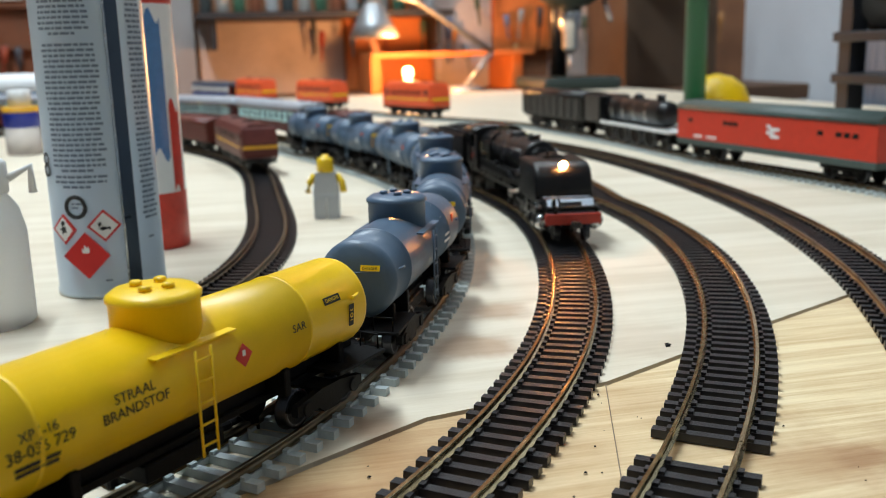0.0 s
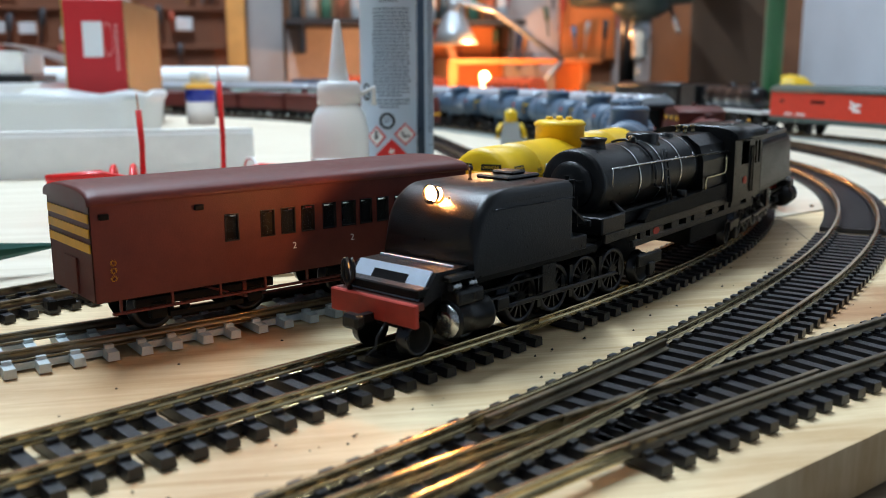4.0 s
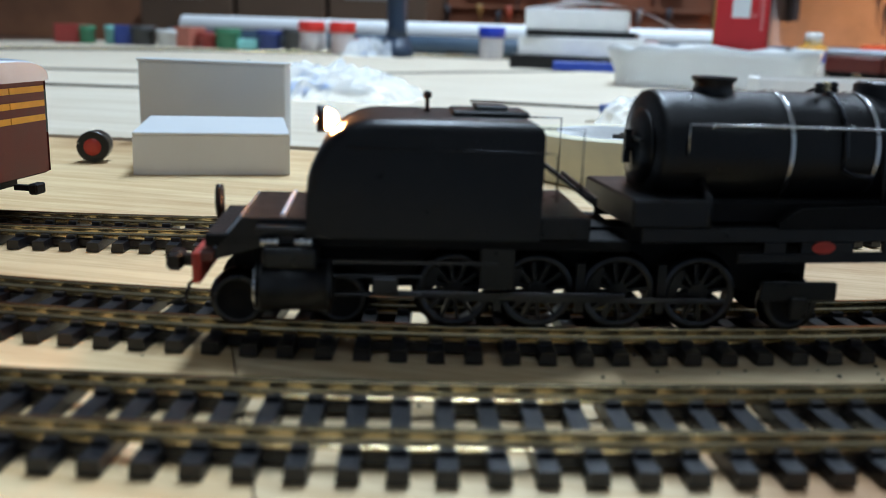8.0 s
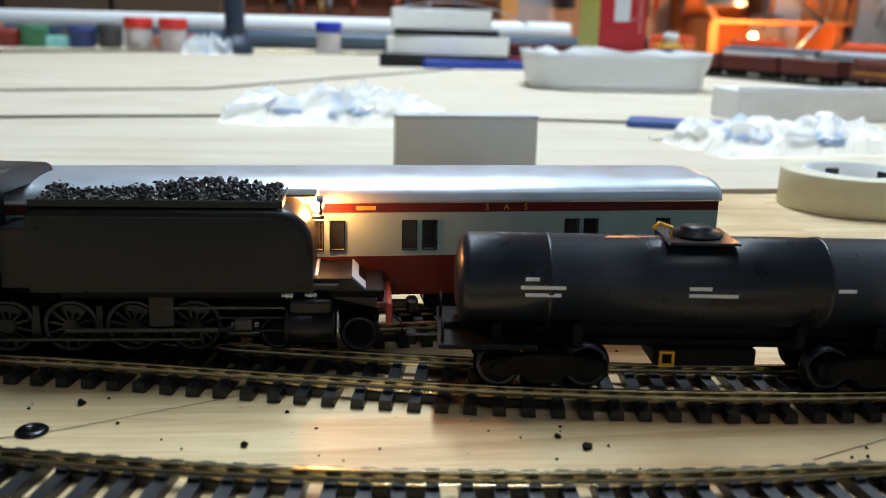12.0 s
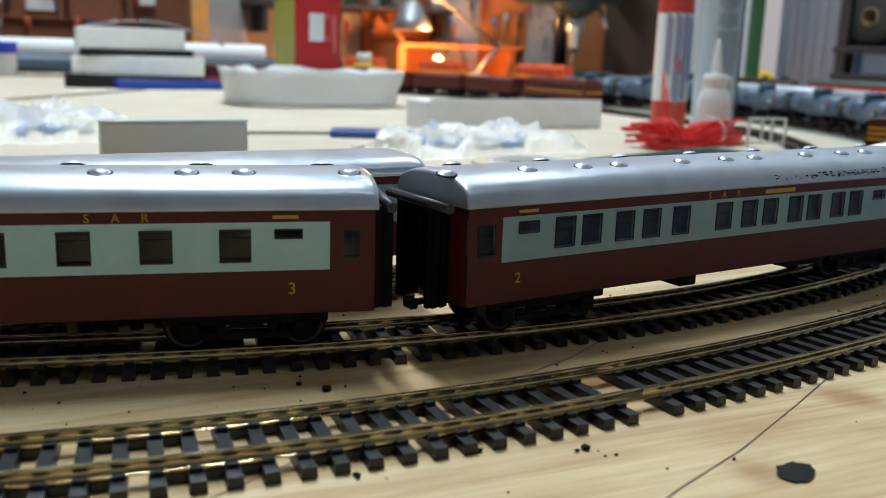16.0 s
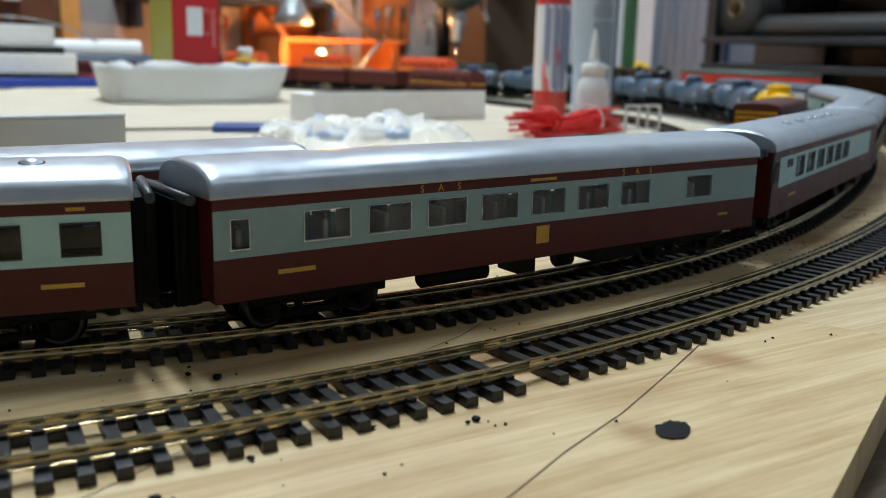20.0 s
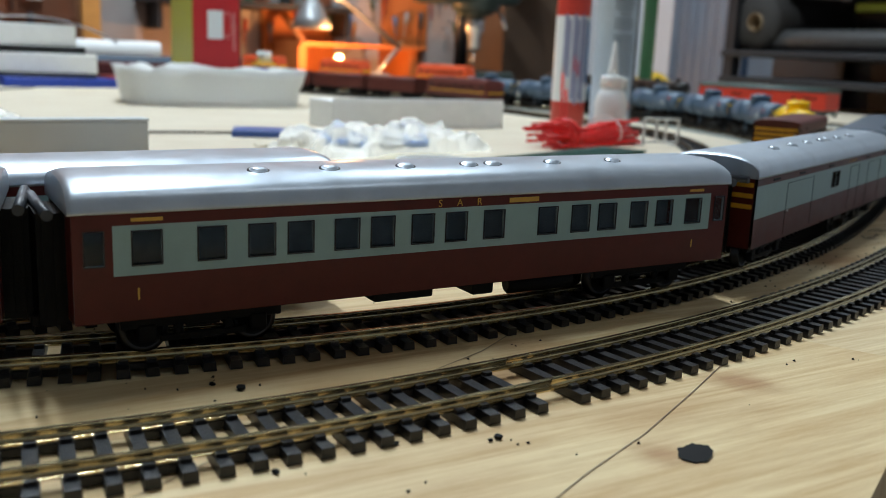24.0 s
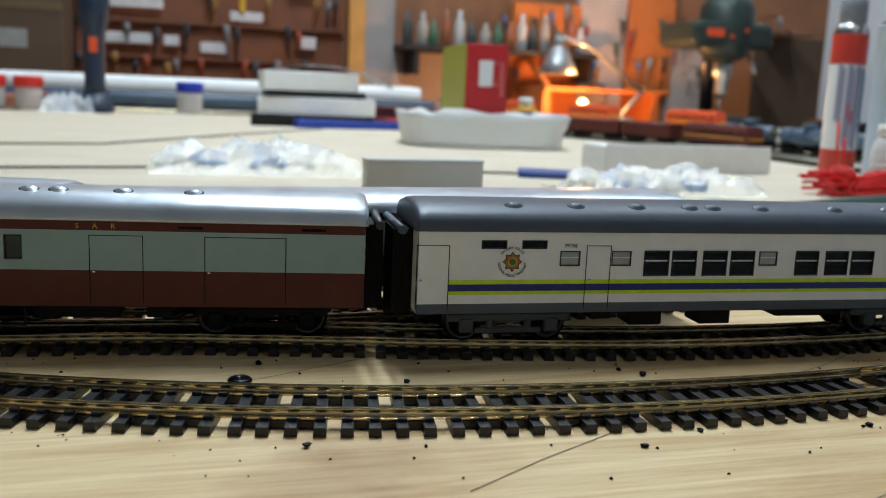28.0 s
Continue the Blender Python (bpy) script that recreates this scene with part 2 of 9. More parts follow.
def writing(text, size, material, parent, m, name="lettering", depth=0.00004, spacing=1.0):
    """Raised letters in the built-in font, as a mesh."""
    cu = bpy.data.curves.new("text", "FONT")
    cu.body, cu.size, cu.extrude, cu.align_x, cu.align_y, cu.space_character = text, size, depth, "CENTER", "CENTER", spacing
    cu.resolution_u = 3
    tmp = bpy.data.objects.new("text", cu)
    scene.collection.objects.link(tmp)
    me = bpy.data.meshes.new_from_object(tmp.evaluated_get(bpy.context.evaluated_depsgraph_get()))
    bpy.data.objects.remove(tmp)
    me.materials.clear()
    me.materials.append(material)
    ob = new(name, me)
    ob.parent = parent
    ob.matrix_basis = m
    return ob


# ---------------- materials ----------------
M_PLY = wood("birch_plywood", (0.74, 0.66, 0.52), (0.62, 0.53, 0.39), 63, 14, 12, 0.15, lo=0.38, hi=0.60, patches=[(0.862, 0.850, 0.018, 0.55), (0.845, 0.810, 0.018, 0.6), (0.80, 0.755, 0.016, 0.6), (0.905, 0.80, 0.03, 0.2)])
M_PINE = wood("pine_board", (0.80, 0.62, 0.345), (0.60, 0.39, 0.175), 26, 16, 24, 0.7, lo=0.38, hi=0.60, patches=[(0.24, 0.318, 0.012, 0.7), (0.19, 0.292, 0.011, 0.6), (0.13, 0.255, 0.022, 0.45), (0.02, 0.30, 0.03, 0.4), (0.20, 0.36, 0.025, 0.5)])
# corner darkening put into the colour along the front edge, besides the stains
M_PINE2 = wood("pine_board_dark", (0.82, 0.66, 0.40), (0.60, 0.41, 0.20), 24, 17, 25, 0.8, lo=0.38, hi=0.62, patches=[(0.815, 0.608, 0.045, 0.8), (0.667, 0.632, 0.024, 0.9), (0.700, 0.650, 0.018, 0.6), (0.752, 0.694, 0.022, 0.8), (0.777, 0.716, 0.016, 0.8), (0.63, 0.612, 0.02, 0.7), (0.55, 0.50, 0.035, 0.5), (0.60, 0.447, 0.03, 0.7), (0.36, 0.357, 0.03, 0.6), (0.90, 0.706, 0.03, 0.5), (0.40, 0.40, 0.03, 0.5), (0.93, 0.70, 0.035, 0.5)])
M_JOIST = wood("grey_timber", (0.19, 0.145, 0.09), (0.10, 0.07, 0.04), 26, 12, 30, 0.4, 0.7)
M_RAIL = mat("nickel_silver_rail", (0.56, 0.46, 0.27), 0.22, 1.0, 0.3, 160, 0.12, dirt=(0.12, 0.09, 0.045, 0.4))
M_RAILDARK = mat("tarnished_rail", (0.22, 0.18, 0.12), 0.36, 1.0, 0.3, 160, 0.15, dirt=(0.06, 0.045, 0.03, 0.7))
M_SLEEPER = mat("black_sleeper_plastic", (0.0085, 0.0085, 0.011), 0.36, 0, 0.4, 220, 0.35, dirt=(0.035, 0.031, 0.029, 0.3))
M_GREYSLEEP = mat("grey_sleeper_plastic", (0.50, 0.56, 0.56), 0.5, 0, 0.15, 220, 0.3)
M_BLACK = mat("satin_black_paint", (0.0044, 0.0044, 0.0047), 0.31, 0, 0.4, 260, 0.3, spec=0.4, dirt=(0.010, 0.0085, 0.0075, 0.5))
M_BLACKMAT = mat("matt_black_underframe", (0.0040, 0.0038, 0.0038), 0.55, 0, 0.4, 300, 0.4, spec=0.15, dirt=(0.014, 0.012, 0.011, 0.4))
M_STEEL = mat("bright_steel", (0.6, 0.6, 0.6), 0.25, 1, 0.15, 300, 0.1)
M_DARKSTEEL = mat("dark_wheel_steel", (0.05, 0.051, 0.056), 0.3, 1, 0.2, 300, 0.1)
M_RED = mat("buffer_beam_red", (0.42, 0.035, 0.018), 0.5, 0, 0.2, 300, 0.2)
M_MAROON = mat("coach_maroon", (0.092, 0.012, 0.008), 0.40, 0, 0.15, 200, 0.12, spec=0.35)
M_BEAMTOP = mat("worn_red_brown", (0.12, 0.030, 0.018), 0.45, 0, 0.3, 300, 0.25)
M_MAROON2 = mat("wagon_brown_red", (0.105, 0.022, 0.016), 0.46, 0, 0.18, 220, 0.2, spec=0.35)
M_COACHGREY = mat("coach_grey_green", (0.29, 0.42, 0.42), 0.42, 0, 0.06, 200, 0.1)
M_COACHPALE = mat("coach_pale_mint", (0.50, 0.76, 0.75), 0.42, 0, 0.05, 200, 0.1)
M_SILVER = mat("aluminium_roof_paint", (0.58, 0.64, 0.71), 0.33, 0.6, 0.06, 140, 0.05, dirt=(0.30, 0.33, 0.37, 0.35))
M_SLATE = mat("slate_roof_paint", (0.075, 0.095, 0.125), 0.42, 0.1, 0.1, 160, 0.15)
M_GOLD = mat("gold_lettering", (0.62, 0.36, 0.06), 0.45, 0.2, 0.1, 400, 0)
M_YELLOW = mat("tank_yellow", (0.90, 0.56, 0.004), 0.38, 0, 0.06, 120, 0.12)
M_STRIPE = mat("stripe_yellow", (0.75, 0.38, 0.02), 0.5, 0, 0.1, 300, 0.1)
M_BLUE = mat("tank_blue_grey", (0.085, 0.135, 0.20), 0.4, 0, 0.1, 140, 0.15, dirt=(0.16, 0.2, 0.25, 0.4))
M_WHITE = mat("white_paint", (0.80, 0.80, 0.78), 0.42, 0, 0.03, 200, 0.06)
M_PAPER = mat("white_paper", (0.90, 0.90, 0.89), 0.75, 0, 0.04, 100, 0.2, 900)
M_ORANGE = mat("loco_orange_red", (0.72, 0.085, 0.02), 0.42, 0, 0.1, 200, 0.1)
M_CABINET = mat("car_red", (0.62, 0.045, 0.02), 0.42, 0, 0.08, 200, 0.1)
M_GREENGREY = mat("dark_green_grey", (0.06, 0.085, 0.075), 0.5, 0, 0.15, 200, 0.15)
M_GLASSDARK = glass("tinted_glass", (0.80, 0.86, 0.88), 0.05, 0.99, 1.25)
M_GLASS = glass("clear_glazing", (0.92, 0.95, 0.95), 0.03, 0.96, 1.1)
# interior tones chosen for the panes: bluish glass sheen in one, dark in the other
M_SHEENIN = mat("blue_sheen_interior", (0.34, 0.42, 0.47), 0.5, 0, 0.15, 300, 0.1)
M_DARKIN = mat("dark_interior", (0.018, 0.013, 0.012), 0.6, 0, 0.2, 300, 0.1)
M_SEAT = mat("pale_interior", (0.50, 0.42, 0.36), 0.6, 0, 0.15, 400, 0.1)
M_PALESTEEL = mat("pale_steel_plate", (0.60, 0.68, 0.78), 0.35, 0.2, 0.1, 300, 0.1)
M_HOODSHADE = mat("hood_and_vent_shade_grey", (0.035, 0.038, 0.045), 0.4, 0, 0.2, 200, 0.1)
M_BRASS_LAMP = mat("lamp_socket_brass", (0.50, 0.33, 0.10), 0.3, 1, 0.2, 300, 0.1)
M_LAMPON = mat("lit_headlamp", (1, 0.85, 0.6), 0.3, 0, 0.0, 100, 0, glow=(1.0, 0.36, 0.09, 760.0))
M_BLACKINK = mat("black_lettering", (0.012, 0.012, 0.012), 0.5, 0, 0.0, 300, 0)
M_REDINK = mat("red_print", (0.62, 0.03, 0.02), 0.45, 0, 0.05, 300, 0)
M_COAL = mat("coal", (0.012, 0.012, 0.013), 0.28, 0, 0.5, 500, 0.8)

# ---------------- the plan of the tracks ----------------
OX, OY = 0.06, 1.30          # middle of the loops
RAIL_TOP = 0.005
CA = (0.9471, 0.0166, -0.0563, -0.0075, -0.017, 0.0017, 0.0045)
CB = (1.038, 0.0763, 0.1833, 0.0295, 0.1237, 0.0115, 0.0487)


def cheb(c, deg):
    u = math.acos(max(-1, min(1, (deg + 112) / 56 - 1)))
    return sum(k * math.cos(i * u) for i, k in enumerate(c))


def smooth_table(table, deg):
    """Cubic glide through (angle, radius) rows."""
    for i in range(len(table) - 1):
        (a, p), (b, q) = table[i], table[i + 1]
        if deg <= b or i == len(table) - 2:
            sp = (q - table[i - 1][1]) / (b - table[i - 1][0]) if i else (q - p) / (b - a)
            sq = (table[i + 2][1] - p) / (table[i + 2][0] - a) if i + 2 < len(table) else (q - p) / (b - a)
            h, t = b - a, max(0, min(1, (deg - a) / (b - a)))
            return (2 * t**3 - 3 * t**2 + 1) * p + (t**3 - 2 * t**2 + t) * h * sp + (3 * t**2 - 2 * t**3) * q + (t**3 - t**2) * h * sq
    return table[-1][1]


def r_a(d):
    lo, hi = -98, -14
    return cheb(CA, d) if lo <= d <= hi else cheb(CA, lo) - 0.0008 * (lo - d) * 0 if d < lo else cheb(CA, hi) - 0.02 * (1 - math.exp(-(d - hi) / 30))


def r_b(d):
    lo, hi = -97, -24
    if lo <= d <= hi:
        return cheb(CB, d)
    return smooth_table(T_B, d + 360 if d < lo else d)


T_B = [(-30, 0.951), (-24, 0.939), (-17, 0.921), (-11, 0.899), (-3, 0.869), (5, 0.847), (13, 0.836), (22, 0.838), (35, 0.862), (60, 0.915), (120, 0.94), (200, 0.93), (263, cheb(CB, -97)), (270, cheb(CB, -90))]


T_C = [(-150, 0.83), (-122, 0.862), (-108, 0.875), (-96, 0.874), (-89, 0.866), (-82, 0.862), (-73, 0.851), (-62, 0.838), (-55, 0.858), (-51, 0.872), (-47.8, 0.8825), (-43.5, 0.8925), (-38.5, 0.8985), (-34.5, 0.8975), (-30.5, 0.892), (-26.5, 0.8857), (-12, 0.853), (0, 0.815), (10, 0.793), (20, 0.786), (40, 0.80), (75, 0.83)]
T_F = [(-80, 0.820), (-62, 0.812), (-50, 0.812), (-40, 0.812), (-27, 0.795), (-10, 0.742), (5, 0.728), (24, 0.718), (46, 0.728), (75, 0.75)]
T_E = [(-58, 0.985), (-52, 0.996), (-48, 1.013), (-43, 1.042), (-36, 1.066), (-28, 1.068), (-20, 1.062), (-8, 1.046), (5, 1.036), (20, 1.03), (45, 1.03)]
T_G = [(-26, 1.24), (-16, 1.172), (-9, 1.132), (-3, 1.106), (4, 1.108), (10, 1.120), (17.8, 1.143), (28.3, 1.151), (37.8, 1.19), (45.5, 1.248), (54.3, 1.354), (62, 1.50), (68, 1.64)]
r_c = lambda d: smooth_table(T_C, d)
r_f = lambda d: smooth_table(T_F, d)
r_e = lambda d: smooth_table(T_E, d)
r_g = lambda d: smooth_table(T_G, d)


class Line:
    """A track's middle line: sampled by angle, walked by arc length (0 where the angle is `zero`)."""

    def __init__(self, r, a0, a1, zero):
        n = int((a1 - a0) * 4) + 1
        self.deg = np.linspace(a0, a1, n)
        rr = np.array([r(d) for d in self.deg])
        self.p = np.stack([OX + rr * np.cos(np.radians(self.deg)), OY + rr * np.sin(np.radians(self.deg))], 1)
        s = np.r_[0, np.cumsum(np.hypot(*np.diff(self.p, axis=0).T))]
        self.s = s - np.interp(zero, self.deg, s)

    def at(self, s):
        return Vector((float(np.interp(s, self.s, self.p[:, 0])), float(np.interp(s, self.s, self.p[:, 1])), 0))

    def s_of(self, deg):
        return float(np.interp(deg, self.deg, self.s))

    def frame_at(self, s, half=0.004):
        a, b = self.at(s - half), self.at(s + half)
        d = (a - b).normalized()          # forward: the way the train runs
        return (a + b) / 2, d

    def vehicle(self, s, half, z=RAIL_TOP):
        """The pose of a vehicle whose bogies stand at s - half and s + half."""
        a, b = self.at(s - half), self.at(s + half)
        d = a - b
        mid = (a + b) / 2
        return pose(mid.x, mid.y, z, 0, 0, math.degrees(math.atan2(d.y, d.x)))


LINE_A = Line(r_a, -128, 62, -100)
LINE_B = Line(r_b, -245, 245, -100)
LINE_C = Line(r_c, -150, 75, -100)
LINE_F = Line(r_f, -66, 75, -66)
LINE_E = Line(r_e, -58, 45, -58)
LINE_G = Line(r_g, -26, 66, -26)
GAUGE = 0.0165
# ---------------- the room and the table ----------------
EDGE = lambda x: 0.158 + 0.488 * x     # the chamfered front edge of the table


def polygon(points, z0, z1):
    bm = bmesh.new()
    a = [bm.verts.new((x, y, z0)) for x, y in points]
    b = [bm.verts.new((x, y, z1)) for x, y in points]
    n = len(points)
    bm.faces.new(b)
    bm.faces.new(a[::-1])
    for i in range(n):
        bm.faces.new((a[i], a[(i + 1) % n], b[(i + 1) % n], b[i]))
    bmesh.ops.recalc_face_normals(bm, faces=bm.faces[:])
    return bm


def room():
    m_floor = mat("concrete_floor", (0.22, 0.21, 0.20), 0.8, 0, 0.25, 4, 0.4, 60)
    m_wall = mat("white_plaster", (0.78, 0.82, 0.86), 0.8, 0, 0.06, 5, 0.3, 80)
    m_brown = mat("hardboard_wall", (0.28, 0.12, 0.055), 0.7, 0, 0.25, 8, 0.3, 200)
    m_grey = mat("unseen_wall_grey", (0.34, 0.37, 0.41), 0.8, 0, 0.06, 5, 0.3, 80)
    m_ceil = mat("unseen_ceiling_grey", (0.20, 0.21, 0.22), 0.8, 0, 0.05, 5, 0.2, 80)
    solid("floor", B((-2.6, 3.6, -1.6, 3.7, -0.95, -0.90)), m_floor, "grey concrete workshop floor", "floor", kind="structure")
    solid("wall_north", B((-2.6, 3.6, 3.45, 3.55, -0.90, 2.2)), m_brown, "brown hardboard workshop wall hung with tools", "wall", kind="structure")
    solid("wall_east", B((2.55, 2.65, -1.6, 3.45, -0.90, 2.2)), m_wall, "white plastered workshop wall", "wall", kind="structure")
    # west and south walls and ceiling are unseen; their grey tunes the bounced fill
    solid("wall_west", B((-2.6, -2.5, -1.6, 3.45, -0.90, 2.2)), m_grey, "unseen plain grey wall closing the workshop", "wall", kind="structure")
    solid("wall_south", B((-2.5, 2.55, -1.6, -1.5, -0.90, 2.2)), m_grey, "unseen plain grey wall closing the workshop", "wall", kind="structure")
    solid("ceiling", B((-2.6, 3.6, -1.6, 3.7, 2.2, 2.28)), m_ceil, "unseen plain grey ceiling over the workshop", "ceiling", kind="structure")
    m_fit = mat("lamp_housing", (0.8, 0.8, 0.8), 0.4, 0, 0.05, 20, 0)
    m_tube = mat("lit_tube", (1, 1, 1), 0.3, 0, 0, 10, 0, glow=(1.0, 0.97, 0.92, 4.0))
    # a fitting hangs over every lamp, the two added fills too
    for tx, ty, watts, turn in TUBES:
        t = thing("ceiling_light", "unseen white fluorescent batten under the workshop ceiling", "light", pose(tx, ty, 2.2, 0, 0, turn), "ceiling lights")
        part("housing", B((-0.76, 0.76, -0.05, 0.05, -0.06, 0), bevel=0.005), m_fit, t)
        for dy in (-0.025, 0.025):
            part("lamp_tube", lathe([(0.008, -0.74), (0.008, 0.74)], 10, "X"), m_tube, t, m=pose(0, dy, -0.075))


def table():
    inner = [(-1.2, 2.75), (-1.2, 0.52), (-0.5, 0.60), (0.70, 0.695), (0.768, 0.729), (0.814, 0.756), (0.872, 0.767), (0.952, 0.806), (1.03, 0.842), (1.75, 1.16), (1.75, 2.75)]
    t = thing("layout_table", "large plywood and pine baseboard of a model railway", "table")
    part("plywood_sheet", polygon(inner, -0.012, 0.0), M_PLY, t, "pale birch plywood sheet")
    front = [(-1.2, 0.518), (-1.2, 0.35), (-0.5, EDGE(-0.5)), (0.30, EDGE(0.30)), (0.247, 0.405), (0.28, 0.648), (-0.5, 0.598)]
    part("pine_board", polygon(front, -0.012, -0.0002), M_PINE, t, "knotty yellow pine board")
    front2 = [(0.3004, EDGE(0.3004)), (1.02, EDGE(1.02)), (1.75, 0.85), (1.75, 1.158), (1.03, 0.840), (0.952, 0.804), (0.872, 0.765), (0.814, 0.754), (0.768, 0.727), (0.70, 0.693), (0.2804, 0.648), (0.2474, 0.405)]
    part("pine_board", polygon(front2, -0.012, -0.0004), M_PINE2, t, "yellow pine board with brown stains and darkened near corners")
    n = Vector((0.438, -0.899, 0))
    for k, (w, z0, z1) in enumerate([(0.018, -0.09, -0.0125)]):
        pts = [Vector((-0.5, EDGE(-0.5), 0)) + n * w, Vector((1.02, EDGE(1.02), 0)) + n * w, Vector((1.02, EDGE(1.02), 0)) - n * 0.03, Vector((-0.5, EDGE(-0.5), 0)) - n * 0.03]
        part("edge_joist", polygon([(p.x, p.y) for p in pts], z0, z1), M_JOIST, t, "rough grey timber edge joist")
    for x, y in [(-1.1, 0.5), (-1.1, 2.65), (1.65, 2.65), (1.65, 0.95), (0.2, 0.45)]:
        part("leg", B((x - 0.035, x + 0.035, y - 0.035, y + 0.035, -0.90, -0.012)), M_JOIST, t)
    # knot hole, screw and specks of solder and plastic on the boards
    m_hole = mat("hole_dark", (0.006, 0.005, 0.004), 0.9, 0, 0.1, 100, 0)
    rnd = random.Random(4)
    bm = bmesh.new()
    ring = [bm.verts.new((0.0049 * (1 + rnd.uniform(-0.12, 0.12)) * math.cos(k * math.pi / 14), 0.0034 * (1 + rnd.uniform(-0.14, 0.14)) * math.sin(k * math.pi / 14), 0.0006)) for k in range(28)]
    low = [bm.verts.new((v.co.x * 0.8, v.co.y * 0.8, -0.0001)) for v in ring]
    bm.faces.new(ring)
    for k in range(28):
        bm.faces.new((ring[k], low[k], low[(k + 1) % 28], ring[(k + 1) % 28]))
    part("drilled_hole", bm, m_hole, t, "dark ragged drilled cable hole", pose(HOLE[0], HOLE[1], -0.0004, 0, 0, 26))


HOLE = (0.196, 0.290)


def sleeper_mesh(material, length=0.029, width=0.0028, top=0.0022):
    bm = bmesh.new()
    h, w = length / 2, width / 2
    prof = [(-w * 1.12, 0.0), (-w, top), (w, top), (w * 1.12, 0.0)]
    a = [bm.verts.new((x, -h, z)) for x, z in prof]
    b = [bm.verts.new((x, h, z)) for x, z in prof]
    bm.faces.new(a)
    bm.faces.new(b[::-1])
    for i in range(3):
        bm.faces.new((a[i], b[i], b[i + 1], a[i + 1])[::-1])
    for sgn in (-1, 1):
        for side in (-1, 1):
            y = sgn * GAUGE / 2 + side * 0.0017
            merge(bm, B((-0.0011, 0.0011, y - 0.0007, y + 0.0007, top - 0.0003, top + 0.0009)))
    bmesh.ops.recalc_face_normals(bm, faces=bm.faces[:])
    return mesh_of(bm, material)


def rail_bmesh(line, s0, s1, off, step=0.012):
    n = max(2, int((s1 - s0) / step))
    prof = [(-0.0011, 0.0023), (-0.0011, 0.0027), (-0.0003, 0.0031), (-0.0003, 0.0042), (-0.00055, 0.0045), (-0.00048, 0.0050), (0.00048, 0.0050), (0.00055, 0.0045), (0.0003, 0.0042), (0.0003, 0.0031), (0.0011, 0.0027), (0.0011, 0.0023)]
    bm = bmesh.new()
    rows = []
    for i in range(n + 1):
        s = s0 + (s1 - s0) * i / n
        p, d = line.frame_at(s)
        nrm = Vector((-d.y, d.x, 0))
        rows.append([bm.verts.new(p + nrm * (off + y) + Vector((0, 0, z))) for y, z in prof])
    k = len(prof)
    for a, b in zip(rows, rows[1:]):
        for i in range(k):
            f = bm.faces.new((a[i], a[(i + 1) % k], b[(i + 1) % k], b[i]))
            f.smooth = i in (2, 4, 6, 8)
    bm.faces.new(rows[0][::-1])
    bm.faces.new(rows[-1])
    bmesh.ops.recalc_face_normals(bm, faces=bm.faces[:])
    return bm


def web_bmesh(line, ss, every=4, top=0.0019):
    """The strips that tie the sleepers together under the rails, broken now and then."""
    bm = bmesh.new()
    for off, ph in ((GAUGE / 2, 0), (-GAUGE / 2, 2)):
        for i in range(len(ss) - 1):
            if (i + ph) % every == 0 or abs(ss[i + 1] - ss[i]) > 0.009:
                continue
            cs = []
            for s in (ss[i], ss[i + 1]):
                p, d = line.frame_at(s)
                nrm = Vector((-d.y, d.x, 0))
                cs.append([p + nrm * (off + y) + Vector((0, 0, z)) for y, z in ((-0.0013, 0.0002), (-0.0013, top), (0.0013, top), (0.0013, 0.0002))])
            a, b = [[bm.verts.new(q) for q in c] for c in cs]
            for j in range(3):
                bm.faces.new((a[j], a[j + 1], b[j + 1], b[j]))
    bmesh.ops.recalc_face_normals(bm, faces=bm.faces[:])
    return bm


RND = random.Random(11)


def track(label, line, s0, s1, spacing, near, sleeper, rail_mat, sleep_mat, gaps=(), group="tracks", cut=()):
    """Two rails on sleepers; the sleepers within `near` (arc lengths) are parts, the rest one mesh."""
    t = thing("railway_track", label, "track", group=group, kind="structure")
    cuts = [s0] + sorted(cut) + [s1]
    for a, b in zip(cuts, cuts[1:]):
        for off in (-GAUGE / 2, GAUGE / 2):
            part("rail", rail_bmesh(line, a + 0.0002, b - 0.0002, off), rail_mat, t)
    ss = [s0 + spacing * (i + 0.5) for i in range(int((s1 - s0) / spacing))]
    ss = [s for s in ss if not any(abs(s - g) < w for g, w in gaps)]
    rest, rest_f, nv = [], [], 0
    vs = [v.co.copy() for v in sleeper.vertices]
    fs = [tuple(p.vertices) for p in sleeper.polygons]
    for s in ss:
        p, d = line.frame_at(s)
        m = pose(p.x, p.y, 0.0, 0, 0, math.degrees(math.atan2(d.y, d.x)) + RND.uniform(-0.8, 0.8))
        if near[0] <= s <= near[1]:
            part("sleeper", sleeper, None, t, m=m)
        else:
            rest += [tuple(m @ v) for v in vs]
            rest_f += [tuple(i + nv for i in f) for f in fs]
            nv += len(vs)
    if rest:
        me = bpy.data.meshes.new("sleepers")
        me.from_pydata(rest, [], rest_f)
        me.materials.append(sleep_mat)
        o = part("sleepers", me, None, t)
        o["kind"] = "stuff"
    part("sleeper_web", web_bmesh(line, ss), sleep_mat, t)["kind"] = "stuff"
    return t


